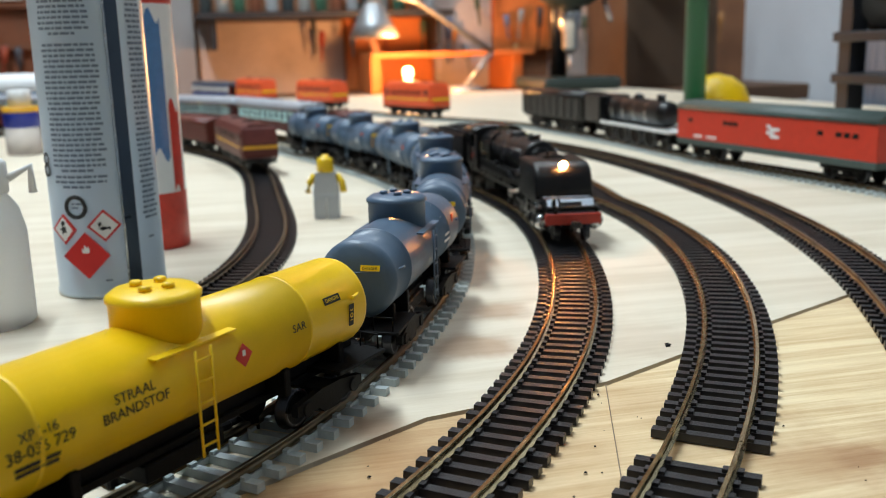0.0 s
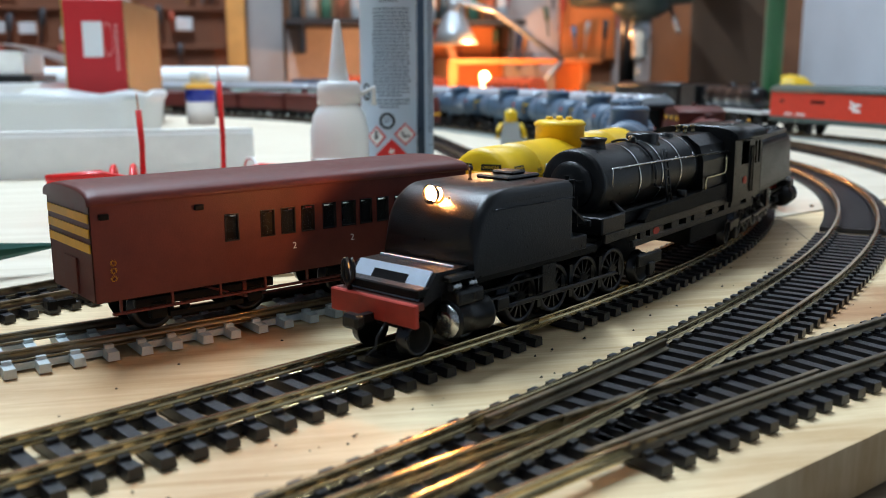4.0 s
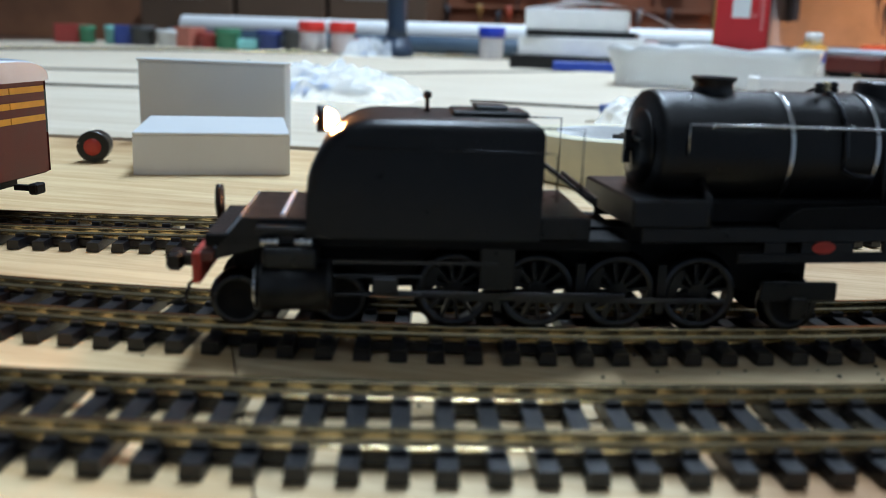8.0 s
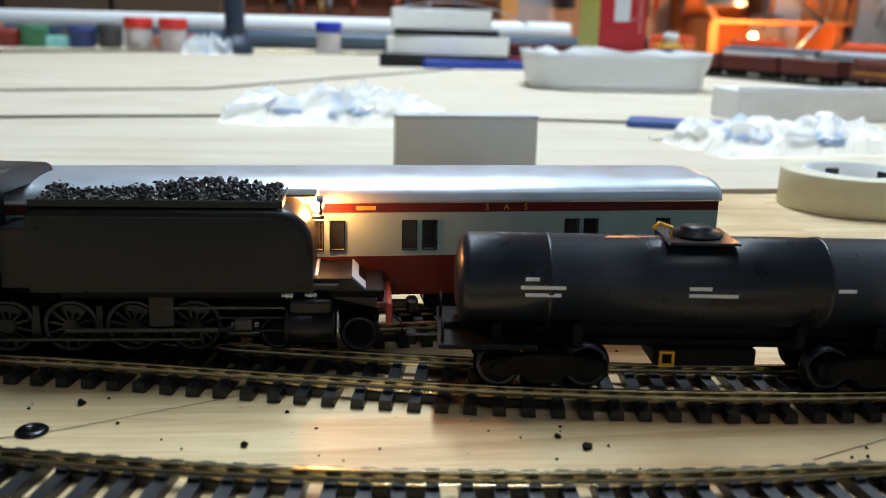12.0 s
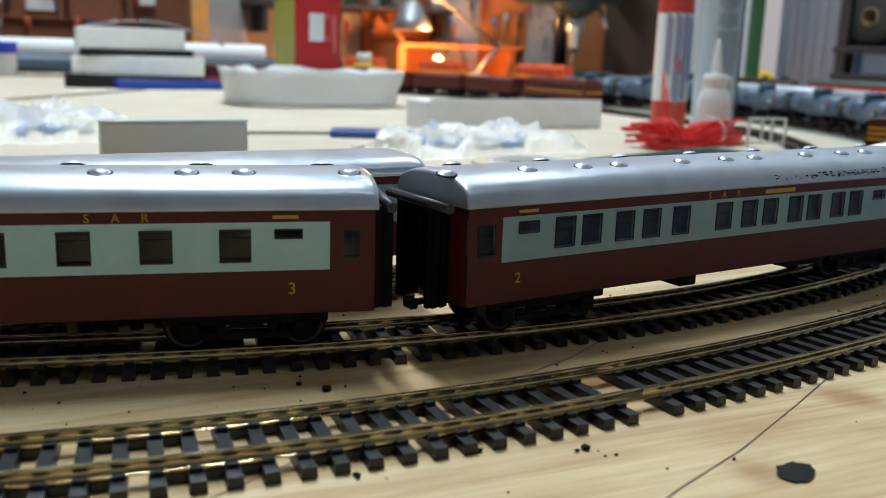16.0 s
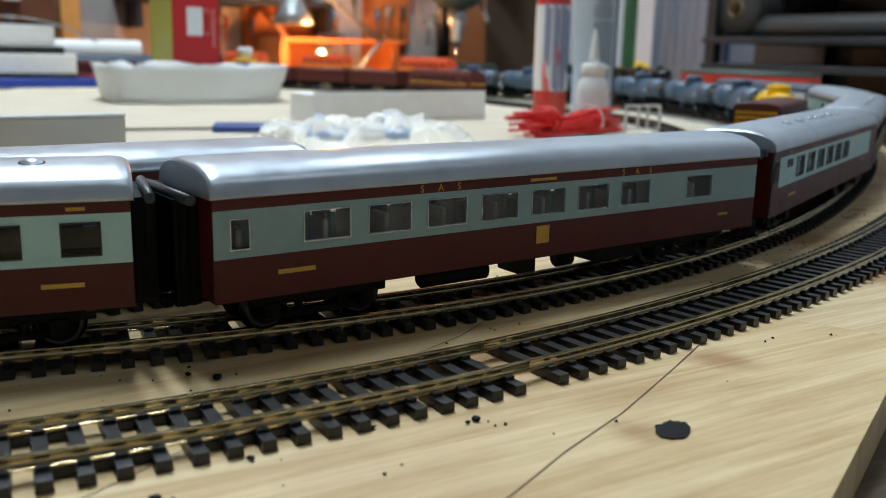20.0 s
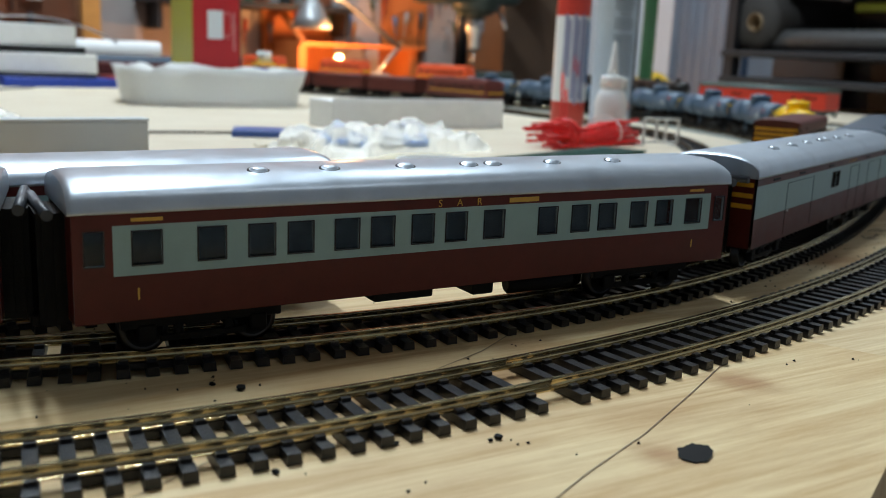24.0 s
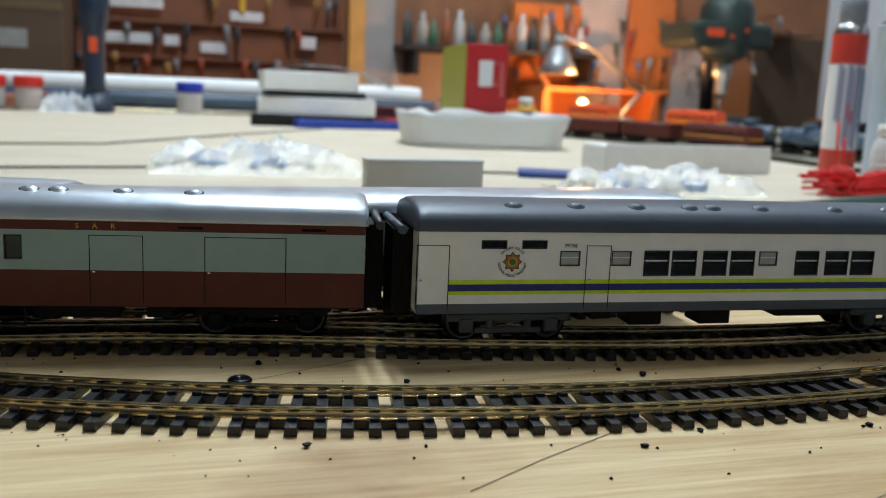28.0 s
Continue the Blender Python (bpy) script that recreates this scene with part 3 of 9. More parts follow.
def tracks():
    black, grey = sleeper_mesh(M_SLEEPER), sleeper_mesh(M_GREYSLEEP, 0.029, 0.0026)
    sj = JOINT_A
    a = LINE_A
    track("outer flexible track with black sleepers and brass-toned rails", a, a.s[0], a.s[-1] - 0.01, 0.0064, (sj - 0.36, sj + 1.45), black, M_RAIL, M_SLEEPER, gaps=[(sj, 0.0055), (JOINT_A2, 0.0055)], cut=[sj, JOINT_A2])
    b = LINE_B
    track("running track that carries the passing train", b, b.s_of(-135), b.s_of(225) - 0.001, 0.0064, (-0.10, 1.50), black, M_RAIL, M_SLEEPER, gaps=[(JOINT_B, 0.0055)], cut=[JOINT_B])
    c = LINE_C
    sg = c.s_of(-54.8)
    track("siding track with black sleepers beside the parked coaches", c, c.s[0] + 0.01, sg, 0.0064, (0.0, sg), black, M_RAIL, M_SLEEPER)
    track("siding track with pale grey sleepers under the parked tankers", c, sg, c.s[-1] - 0.01, 0.0078, (sg, c.s_of(-10)), grey, M_RAILDARK, M_GREYSLEEP)
    f = LINE_F
    track("inner black track round the sweep of the table", f, f.s[0] + 0.01, f.s[-1] - 0.01, 0.0064, (9, 9), black, M_RAILDARK, M_SLEEPER)
    e = LINE_E
    track("outermost track that joins by a turnout", e, e.s_of(-51), e.s[-1] - 0.01, 0.0064, (e.s_of(-51), e.s_of(-30)), black, M_RAILDARK, M_SLEEPER)
    g = LINE_G
    track("far siding with pale grey sleepers under parked locomotives", g, g.s[0] + 0.01, g.s[-1] - 0.01, 0.0078, (9, 9), grey, M_RAILDARK, M_GREYSLEEP)
    # turnout: the blades, frog and check rails where the outermost track joins
    t = thing("turnout_rails", "dark closure rails and frog of the turnout", "track", kind="structure")
    for off in (-GAUGE / 2, GAUGE / 2):
        part("closure_rail", rail_bmesh(e, e.s[0] + 0.003, e.s_of(-51), off), M_RAIL, t)
    part("check_rail", rail_bmesh(e, e.s_of(-51.5), e.s_of(-47.5), GAUGE / 2 - 0.0022), M_RAILDARK, t)
    part("check_rail", rail_bmesh(a, a.s_of(-51.5), a.s_of(-47.5), -GAUGE / 2 + 0.0022), M_RAILDARK, t)


JOINT_A = LINE_A.s_of(-82.6)
JOINT_A2 = LINE_A.s_of(-35.8)
JOINT_B = LINE_B.s_of(-47.5)
# ---------------- rolling stock (x forward, rail top at z = 0) ----------------
WHEEL = {}


def wheel_mesh(r, width=0.0028):
    key = (r, width)
    if key not in WHEEL:
        bm = lathe([(r * 0.25, -width * 0.45), (r * 0.72, -width * 0.35), (r * 0.78, -width / 2), (r, -width / 2), (r, width * 0.2), (r + 0.0006, width * 0.3), (r + 0.0006, width / 2), (r * 0.3, width / 2)], 20, "Y", mids=[0, 0, 1, 1, 1, 1, 0])
        WHEEL[key] = mesh_of(bm, M_BLACKMAT, M_DARKSTEEL)
    return WHEEL[key]


def axle(parent, x, r, half=0.0074, m=None):
    for side in (-1, 1):
        mm = pose(x, side * half, r, 0, 0, 0 if side < 0 else 180)
        part("wheel", wheel_mesh(r), None, parent, m=(m @ mm) if m is not None else mm)


def bogie(thing_, x, base=0.026, r=0.0056, material=None, kind=0):
    material = material or M_BLACKMAT
    h = base / 2
    bm = bmesh.new()
    for side in (-1, 1):
        y = side * 0.0112
        if kind == 0:      # equalised passenger bogie
            merge(bm, B((x - h - 0.006, x + h + 0.006, y - 0.0009, y + 0.0009, 0.0068, 0.0092), (x - h + 0.003, x + h - 0.003, y - 0.0006, y + 0.0006, 0.0030, 0.0048), bevel=0.0003))
            for ax in (x - h, x + h):
                merge(bm, B((ax - 0.0022, ax + 0.0022, y - 0.0014, y + 0.0014, 0.0034, 0.0078), bevel=0.0004))
            for sx in (x - h * 0.45, x + h * 0.45):
                merge(bm, lathe([(0.0011, 0.0045), (0.0014, 0.0052), (0.0011, 0.0060), (0.0014, 0.0068), (0.0011, 0.0075)], 8), Matrix.Translation((sx, y, 0)))
        else:              # cast freight bogie
            prof = [(-h - 0.004, 0.0046), (-h - 0.004, 0.0074), (-h * 0.4, 0.0090), (h * 0.4, 0.0090), (h + 0.004, 0.0074), (h + 0.004, 0.0046), (h * 0.5, 0.0042), (h * 0.3, 0.0024), (-h * 0.3, 0.0024), (-h * 0.5, 0.0042)]
            merge(bm, extrude([(x + a, b) for a, b in prof], y - 0.0010, y + 0.0010, axis="Y"))
            for ax in (x - h, x + h):
                merge(bm, lathe([(0.0019, -0.0016), (0.0019, 0.0016)], 10, "Y"), Matrix.Translation((ax, y, 0.0056)))
    merge(bm, B((x - 0.004, x + 0.004, -0.0112, 0.0112, 0.0060, 0.0086)))
    b = part("bogie", bm, material, thing_)
    for ax in (x - h, x + h):
        axle(b, ax, r)
    return b


def coupler(thing_, x, sgn, z=0.0085):
    bm = B((min(x, x + sgn * 0.006), max(x, x + sgn * 0.006), -0.0008, 0.0008, z - 0.0007, z + 0.0007))
    merge(bm, B((x + sgn * 0.006 - 0.0012, x + sgn * 0.006 + 0.0012, -0.0022, 0.0022, z - 0.0014, z + 0.0014), bevel=0.0004))
    part("coupler", bm, M_BLACKMAT, thing_)


def side_wall(L, y, z0, z1, windows, bands, depth, sgn, stop=None):
    """A side with real openings: cells between the windows, coloured by height bands, and their reveals."""
    stop = stop or (-L / 2, L / 2)
    xs = sorted({-L / 2, L / 2, *stop, *[w[0] for w in windows], *[w[1] for w in windows]})
    zs = sorted({z0, z1, *[w[2] for w in windows], *[w[3] for w in windows], *[b[0] for b in bands if z0 < b[0] < z1]})
    bm = bmesh.new()
    grid = {}
    v = lambda i, k, yy: grid.setdefault((i, k, yy), bm.verts.new((xs[i], yy, zs[k]))) if (i, k, yy) not in grid else grid[(i, k, yy)]
    yi = y - sgn * depth

    def hole(x, z):
        return any(w[0] < x < w[1] and w[2] < z < w[3] for w in windows)

    for i in range(len(xs) - 1):
        for k in range(len(zs) - 1):
            cx, cz = (xs[i] + xs[i + 1]) / 2, (zs[k] + zs[k + 1]) / 2
            if hole(cx, cz):
                for (a, b) in (((i, k), (i + 1, k)), ((i + 1, k), (i + 1, k + 1)), ((i + 1, k + 1), (i, k + 1)), ((i, k + 1), (i, k))):
                    q = [bm.verts.new((xs[j], yy, zs[l])) for (j, l), yy in ((a, y), (b, y), (b, yi), (a, yi))]
                    bm.faces.new(q).material_index = len(bands)
                continue
            mi = max(j for j, b in enumerate(bands) if b[0] <= cz) if stop[0] < cx < stop[1] else int(len(bands) > 5 and cz > bands[1][0])
            for yy, m_i in ((y, mi), (yi, len(bands))):
                q = [bm.verts.new((xs[a], yy, zs[c])) for a, c in ((i, k), (i + 1, k), (i + 1, k + 1), (i, k + 1))]
                bm.faces.new(q if sgn < 0 else q[::-1]).material_index = m_i
    return bm


def roof_profile(w, z0, rise, n=14, lip=0.0004):
    pts = [(-w / 2 - lip, z0)]
    for k in range(n + 1):
        a = math.pi * (1 - k / n)
        c = math.cos(a)
        pts.append(((w / 2 + lip) * (abs(c) ** 0.75) * (1 if c > 0 else -1), z0 + 0.0006 + rise * math.sin(a) ** 0.8))
    pts.append((w / 2 + lip, z0))
    return pts


def coach(label, windows, line_bands, roof=None, length=0.200, width=0.0335, inner=None, glazing=None, vents=(), doors=(), group="coaches of the passing train", gold=True, under=0, ends=None, end_stripes=False, bog=None, vest=None, body_top=0.0352, name="passenger_coach", gangway=True, rise=0.0072, screen=None):
    """A bogie coach: sides with openings, panes, roof, ends with gangways, underframe, bogies."""
    roof = roof or M_SILVER
    glazing = glazing or M_GLASSDARK
    inner = inner or M_SEAT
    ends = ends or M_MAROON
    t = thing(name, label, "train car", group=group)
    L, W, z0, z1 = length, width, 0.0105, body_top
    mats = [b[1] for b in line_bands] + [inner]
    for sgn in (-1, 1):
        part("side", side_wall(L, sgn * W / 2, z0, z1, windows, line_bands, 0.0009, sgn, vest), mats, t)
        for x0, x1, w0, w1 in windows:
            fr = bmesh.new()
            e = 0.0003
            yy = sgn * (W / 2 + 0.00012)
            for bx in ((x0 - e, x1 + e, w0 - e, w0), (x0 - e, x1 + e, w1, w1 + e), (x0 - e, x0, w0, w1), (x1, x1 + e, w0, w1)):
                merge(fr, B((bx[0], bx[1], yy - 0.00012, yy + 0.00012, bx[2], bx[3])))
            pane = part("window", B((x0, x1, sgn * W / 2 - sgn * 0.0006 - 0.0001, sgn * W / 2 - sgn * 0.0006 + 0.0001, w0, w1)), glazing, t)
            pane.visible_shadow = False
            part("window_frame", fr, M_STEEL if glazing is M_GLASS else M_DARKSTEEL, pane)
        for dx, dw in doors:
            bm = bmesh.new()
            for ex in (-dw, dw):
                merge(bm, B((dx + ex - 0.00012, dx + ex + 0.00012, sgn * W / 2 - 0.0001, sgn * W / 2 + 0.0001, z0 + 0.001, z1 - 0.004)))
            merge(bm, B((dx - dw, dx + dw, sgn * W / 2 - 0.0001, sgn * W / 2 + 0.0001, z1 - 0.0042, z1 - 0.004)))
            part("door_gap", bm, M_BLACKMAT, t)
            part("door_handle", B((dx + dw - 0.0016, dx + dw - 0.0008, sgn * (W / 2 + 0.0003) - 0.0003, sgn * (W / 2 + 0.0003) + 0.0003, 0.0205, 0.0209)), M_STEEL, t)
    # ends, gangways
    for sgn in (-1, 1):
        x = sgn * L / 2
        eb = B((x - 0.0008, x, -W / 2 + 0.0009, W / 2 - 0.0009, z0, z1)) if sgn > 0 else B((x, x + 0.0008, -W / 2 + 0.0009, W / 2 - 0.0009, z0, z1))
        part("end_wall", eb, ends, t)
        if gangway:
            gw = None
            for k in range(5):
                xx = x + sgn * (0.0006 + k * 0.0012)
                w = 0.0086 if k % 2 else 0.0080
                fold = B((xx - 0.0006, xx + 0.0006, -w, -w + 0.0016, 0.0088, 0.0345), (xx - 0.0006, xx + 0.0006, w - 0.0016, w, 0.0088, 0.0345), (xx - 0.0006, xx + 0.0006, -w + 0.0016, w - 0.0016, 0.0331, 0.0345))
                f = part("gangway_fold" if gw else "gangway", fold, M_BLACKMAT, gw or t, "" if gw else "folded black gangway bellows")
                gw = gw or f
            part("end_door", B((min(x, x + sgn * 0.0005), max(x, x + sgn * 0.0005), -0.0048, 0.0048, 0.0105, 0.0320)), M_BLACKMAT, t)
            part("hood_bar", lathe([(0.0013, -0.0150), (0.0013, 0.0150)], 10, "Y"), roof if roof is M_SLATE else M_HOODSHADE, t, m=pose(x + sgn * 0.0044, 0, 0.0352))
        if end_stripes:
            for k in range(3):
                zz = 0.0245 + k * 0.0038
                inner_y = 0.0078 if gangway else 0.0002
                for side in (-1, 1):
                    part("end_stripe", B((x + sgn * 0.0001 - 0.0001, x + sgn * 0.0001 + 0.0001, min(side * inner_y, side * 0.0155), max(side * inner_y, side * 0.0155), zz, zz + 0.0016)), M_STRIPE, t)
        coupler(t, x, sgn)
    # roof, rounded down at both ends
    rp = roof_profile(W, z1, rise)
    bm = bmesh.new()
    stations = [(-L / 2 - 0.0008, 0.86), (-L / 2 + 0.0006, 0.96), (-L / 2 + 0.003, 1.0), (L / 2 - 0.003, 1.0), (L / 2 - 0.0006, 0.96), (L / 2 + 0.0008, 0.86)]
    rows = [[bm.verts.new((x, y, z1 + (z - z1) * f)) for y, z in rp] for x, f in stations]
    for a, b in zip(rows, rows[1:]):
        for i in range(len(rp) - 1):
            bm.faces.new((a[i], b[i], b[i + 1], a[i + 1])).smooth = True
        bm.faces.new((a[-1], b[-1], b[0], a[0]))
    bm.faces.new(rows[0])
    bm.faces.new(rows[-1][::-1])
    bmesh.ops.recalc_face_normals(bm, faces=bm.faces[:])
    part("roof", bm, roof, t)
    for x, y in vents:
        # dark band at the foot is the vent's shadow, put into its colour
        vm = lathe([(0.0023, 0), (0.0023, 0.00035), (0.0019, 0.0004), (0.0016, 0.0009), (0.0006, 0.0011)], 14, mids=[1, 1, 0, 0])
        for q in vm.verts:
            q.co.x *= 1.25
        zz = z1 + 0.0006 + 0.0072 * (max(0.0, 1 - (abs(y) / (W / 2)) ** 2.66)) ** 0.4
        part("roof_vent", vm, [roof, M_HOODSHADE], t, m=pose(x, y, zz - 0.0002, -math.degrees(math.atan2(0.55 * y, W / 2)), 0, 0))
    # floor, underframe, fittings
    part("floor_pan", B((-L / 2 + 0.0006, L / 2 - 0.0006, -W / 2 + 0.001, W / 2 - 0.001, z0 - 0.0004, z0 + 0.0002), (-L / 2 + 0.002, L / 2 - 0.002, -0.004, 0.004, 0.0082, z0)), M_BLACKMAT, t)
    if glazing is M_GLASS:
        st = bmesh.new()
        for x0, x1, w0, w1 in windows:
            for side in (-1, 1):
                merge(st, B(((x0 + x1) / 2 - 0.0020, (x0 + x1) / 2 - 0.0005, side * 0.0095 - 0.0040, side * 0.0095 + 0.0040, z0, w0 + 0.0042), (x1 - 0.0012, x1 + 0.0008, side * 0.0095 - 0.0040, side * 0.0095 + 0.0040, z0, w0 + 0.0042), bevel=0.0004))
        part("seats", st, M_SEAT, t)
    else:
        # sheet down the middle, added so each pane shows the inner colour
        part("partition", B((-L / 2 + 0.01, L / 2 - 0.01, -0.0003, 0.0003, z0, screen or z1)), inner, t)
    rnd = random.Random(under + 3)
    x = -L / 2 + 0.056
    while x < L / 2 - 0.062:
        w = rnd.choice((0.007, 0.011, 0.018, 0.024))
        z = rnd.choice((0.0052, 0.0064, 0.0074))
        y = rnd.choice((-1, 1, 1)) * 0.0085
        if rnd.random() < 0.3:
            part("gas_cylinder", lathe([(0.0018, 0), (0.0028, 0.0008), (0.0028, w - 0.0008), (0.0018, w)], 12, "X"), M_BLACKMAT, t, m=pose(x, y, 0.0070))
        else:
            part("equipment_box", B((x, x + w, y - 0.005, y + 0.005, z, 0.0101), bevel=0.0004), M_BLACKMAT, t)
        x += w + rnd.uniform(0.005, 0.018)
    for bx in (-L / 2 + 0.030, L / 2 - 0.030):
        bogie(t, bx, 0.027, 0.0056, bog)
    return t


def coach_text(t, items, material=None):
    """Lettering on both sides: (text, x along, z, size)."""
    for text, x, z, size in items:
        for sgn in (-1, 1):
            writing(text, size, material or M_GOLD, t, pose(x * sgn, sgn * (0.0335 / 2 + 0.0001), z, 90, 0, 0 if sgn < 0 else 180), spacing=1.0 if len(text) < 3 else 4.2)


def bars(t, items, material=None, w=0.0335):
    for x, z, lx, lz in items:
        for sgn in (-1, 1):
            part("lettering_bar", B((x * sgn - lx / 2, x * sgn + lx / 2, sgn * (w / 2 + 0.0001) - 0.0001, sgn * (w / 2 + 0.0001) + 0.0001, z - lz / 2, z + lz / 2)), material or M_GOLD, t)


BAND = lambda c: [(0, M_MAROON), (0.0210, c), (0.0325, M_MAROON)]


def row_windows(xs, w, z0=0.0232, z1=0.0306):
    return [(x - w / 2, x + w / 2, z0, z1) for x in xs]


def roof_scuffs(count, seed):
    """Ragged bare patches low on the near slope of a coach roof, thicker toward its trailing end."""
    rnd = random.Random(seed)
    rp = roof_profile(0.0335, 0.0352, 0.0072)
    bm = bmesh.new()
    for k in range(count):
        u = rnd.choice((0.55, 0.75, 0.85, 1.25)) + rnd.gauss(0, 0.10)
        x = -0.012 - 0.088 * rnd.random() ** 0.8
        (y0, z0), (y1, z1) = rp[-2 - int(u)], rp[-3 - int(u)]
        g = u - int(u)
        o = Vector((x, y0 + (y1 - y0) * g + 0.00012, z0 + (z1 - z0) * g + 0.00012))
        along = Vector((0, y1 - y0, z1 - z0)).normalized()
        w, h = rnd.uniform(0.0002, 0.0011), rnd.uniform(0.00010, 0.00032)
        bm.faces.new([bm.verts.new(o + Vector((w * ca * rnd.uniform(0.7, 1.2), 0, 0)) + along * (h * sa * rnd.uniform(0.6, 1.3))) for ca, sa in ((1, 0), (0.5, 0.9), (-0.4, 1), (-1, 0.1), (-0.5, -0.9), (0.6, -0.8))])
    return bm


def train_coaches():
    """The eight cars behind the water wagon, in running order; x > 0 leads, and shows as given on the near side."""
    out = []
    v1 = [(-0.095 + 0.019 * k + (0.006 if k % 3 == 1 else 0), 0.0075) for k in range(11)] + [(-0.09 + 0.03 * k, -0.0075) for k in range(7)]
    sp = lambda a, b, n: [a + (b - a) * i / (n - 1) for i in range(n)]
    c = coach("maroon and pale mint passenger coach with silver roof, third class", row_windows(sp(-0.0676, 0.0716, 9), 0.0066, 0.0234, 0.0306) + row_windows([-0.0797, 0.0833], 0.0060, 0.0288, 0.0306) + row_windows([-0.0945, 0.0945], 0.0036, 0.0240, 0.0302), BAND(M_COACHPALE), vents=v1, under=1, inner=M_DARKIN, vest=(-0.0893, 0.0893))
    coach_text(c, [("3", -0.0805, 0.0165, 0.0040), ("3", 0.0805, 0.0165, 0.0040), ("SAR", -0.042, 0.0337, 0.0028), ("SAR", 0.045, 0.0337, 0.0028)])
    bars(c, [(-0.079, 0.0337, 0.006, 0.0008), (0.080, 0.0337, 0.006, 0.0008)])
    out.append(c)
    c = coach("maroon and grey-green passenger coach with scuffed silver roof, second class", row_windows([0.0697, 0.0606, 0.0488, 0.0388, 0.0272, 0.0095, -0.0017, -0.0113, -0.0233, -0.0325, -0.0446, -0.0542], 0.0062, 0.0236, 0.0312) + row_windows([0.0816, -0.0668, -0.0815], 0.0060, 0.0282, 0.0308) + row_windows([0.0945, -0.0945], 0.0046, 0.0232, 0.0308), BAND(M_COACHGREY), vents=v1, under=2, inner=M_SHEENIN, vest=(-0.0895, 0.0898))
    coach_text(c, [("2", -0.0815, 0.0165, 0.0040), ("2", 0.0845, 0.0165, 0.0040), ("SAR", 0.010, 0.0337, 0.0028)])
    bars(c, [(-0.015, 0.0337, 0.014, 0.0012), (-0.08, 0.0337, 0.010, 0.0007), (0.082, 0.0337, 0.006, 0.0008)])
    part("roof_scuffs", roof_scuffs(150, 31), M_BLACKMAT, c, "black scuffs in the silver paint")
    out.append(c)
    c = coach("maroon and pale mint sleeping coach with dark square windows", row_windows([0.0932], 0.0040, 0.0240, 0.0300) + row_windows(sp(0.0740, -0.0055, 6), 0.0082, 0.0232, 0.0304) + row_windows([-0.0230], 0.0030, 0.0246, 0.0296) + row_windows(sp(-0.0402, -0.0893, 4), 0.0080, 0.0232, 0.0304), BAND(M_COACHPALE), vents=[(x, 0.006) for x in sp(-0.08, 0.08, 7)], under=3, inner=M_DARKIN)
    coach_text(c, [("SAR", 0.043, 0.0337, 0.0028), ("SAS", -0.037, 0.0337, 0.0028)])
    bars(c, [(0.0794, 0.0165, 0.010, 0.0011), (-0.0850, 0.0165, 0.009, 0.0010), (-0.0885, 0.0337, 0.004, 0.0008)])
    part("crest", B((0.0005, 0.0045, 0.01680, 0.01695, 0.0150, 0.0195)), M_GOLD, c, "gold coat of arms plate")
    out.append(c)
    c = coach("maroon and grey-green dining car with large clear windows", row_windows([0.0935], 0.0045, 0.0232, 0.0302) + row_windows(sp(0.0705, -0.0388, 7) + [-0.0695], 0.0126, 0.0234, 0.0306), BAND(M_COACHGREY), glazing=M_GLASS, inner=M_COACHGREY, vents=[], under=4)
    coach_text(c, [("SAS", 0.0364, 0.0337, 0.0028), ("SAS", -0.0390, 0.0337, 0.0028)])
    bars(c, [(0.079, 0.0165, 0.010, 0.0011), (0.0, 0.0337, 0.010, 0.0008), (-0.083, 0.0165, 0.005, 0.0008)])
    part("crest", B((-0.0030, 0.0020, 0.01680, 0.01695, 0.0148, 0.0200)), M_GOLD, c, "gold coat of arms plate")
    part("roof_hatch", B((0.065, 0.095, 0.004, 0.011, 0.0400, 0.0417), bevel=0.0005), M_SILVER, c)
    out.append(c)
    c = coach("maroon and pale mint kitchen car, windows in one half only", row_windows([0.0607, 0.0430, 0.0254, 0.0085, -0.0088, -0.0255], 0.0112, 0.0232, 0.0308) + row_windows([0.0770], 0.0064, 0.0282, 0.0306) + row_windows([0.0959], 0.0046, 0.0236, 0.0312), BAND(M_COACHPALE), vents=[(x, 0.0075) for x in (0.05, 0.03, 0.012, -0.002, -0.010, -0.025, -0.045)], under=5, inner=M_SHEENIN, vest=(-0.0850, 0.0912))
    coach_text(c, [("SAR", 0.0370, 0.0337, 0.0028), ("SAR", -0.045, 0.0337, 0.0028)])
    bars(c, [(0.070, 0.0165, 0.011, 0.0011), (0.077, 0.0337, 0.003, 0.0008), (-0.07, 0.0185, 0.006, 0.0008)])
    for sgn in (-1, 1):
        for k in range(7):
            part("blind_slat", B((0.0553, 0.0661, sgn * 0.0155 - 0.0001, sgn * 0.0155 + 0.0001, 0.0235 + 0.0010 * k, 0.0241 + 0.0010 * k)), M_COACHGREY, c)
    out.append(c)
    c = coach("maroon and grey-green passenger coach with silver roof, first class", row_windows([0.0841, 0.0693, 0.0572, 0.0473, 0.0349, 0.0249, 0.0131, 0.0028, -0.0094, -0.0278, -0.0397, -0.0498, -0.0622, -0.0727, -0.0851], 0.0064, 0.0234, 0.0310) + row_windows([0.0955, -0.0965], 0.0040, 0.0236, 0.0312), BAND(M_COACHGREY), vents=[(x, 0.0075) for x in (0.055, 0.036, 0.014, -0.006, -0.014, -0.035, -0.058)], under=6, inner=M_SHEENIN, vest=(-0.0925, 0.0915))
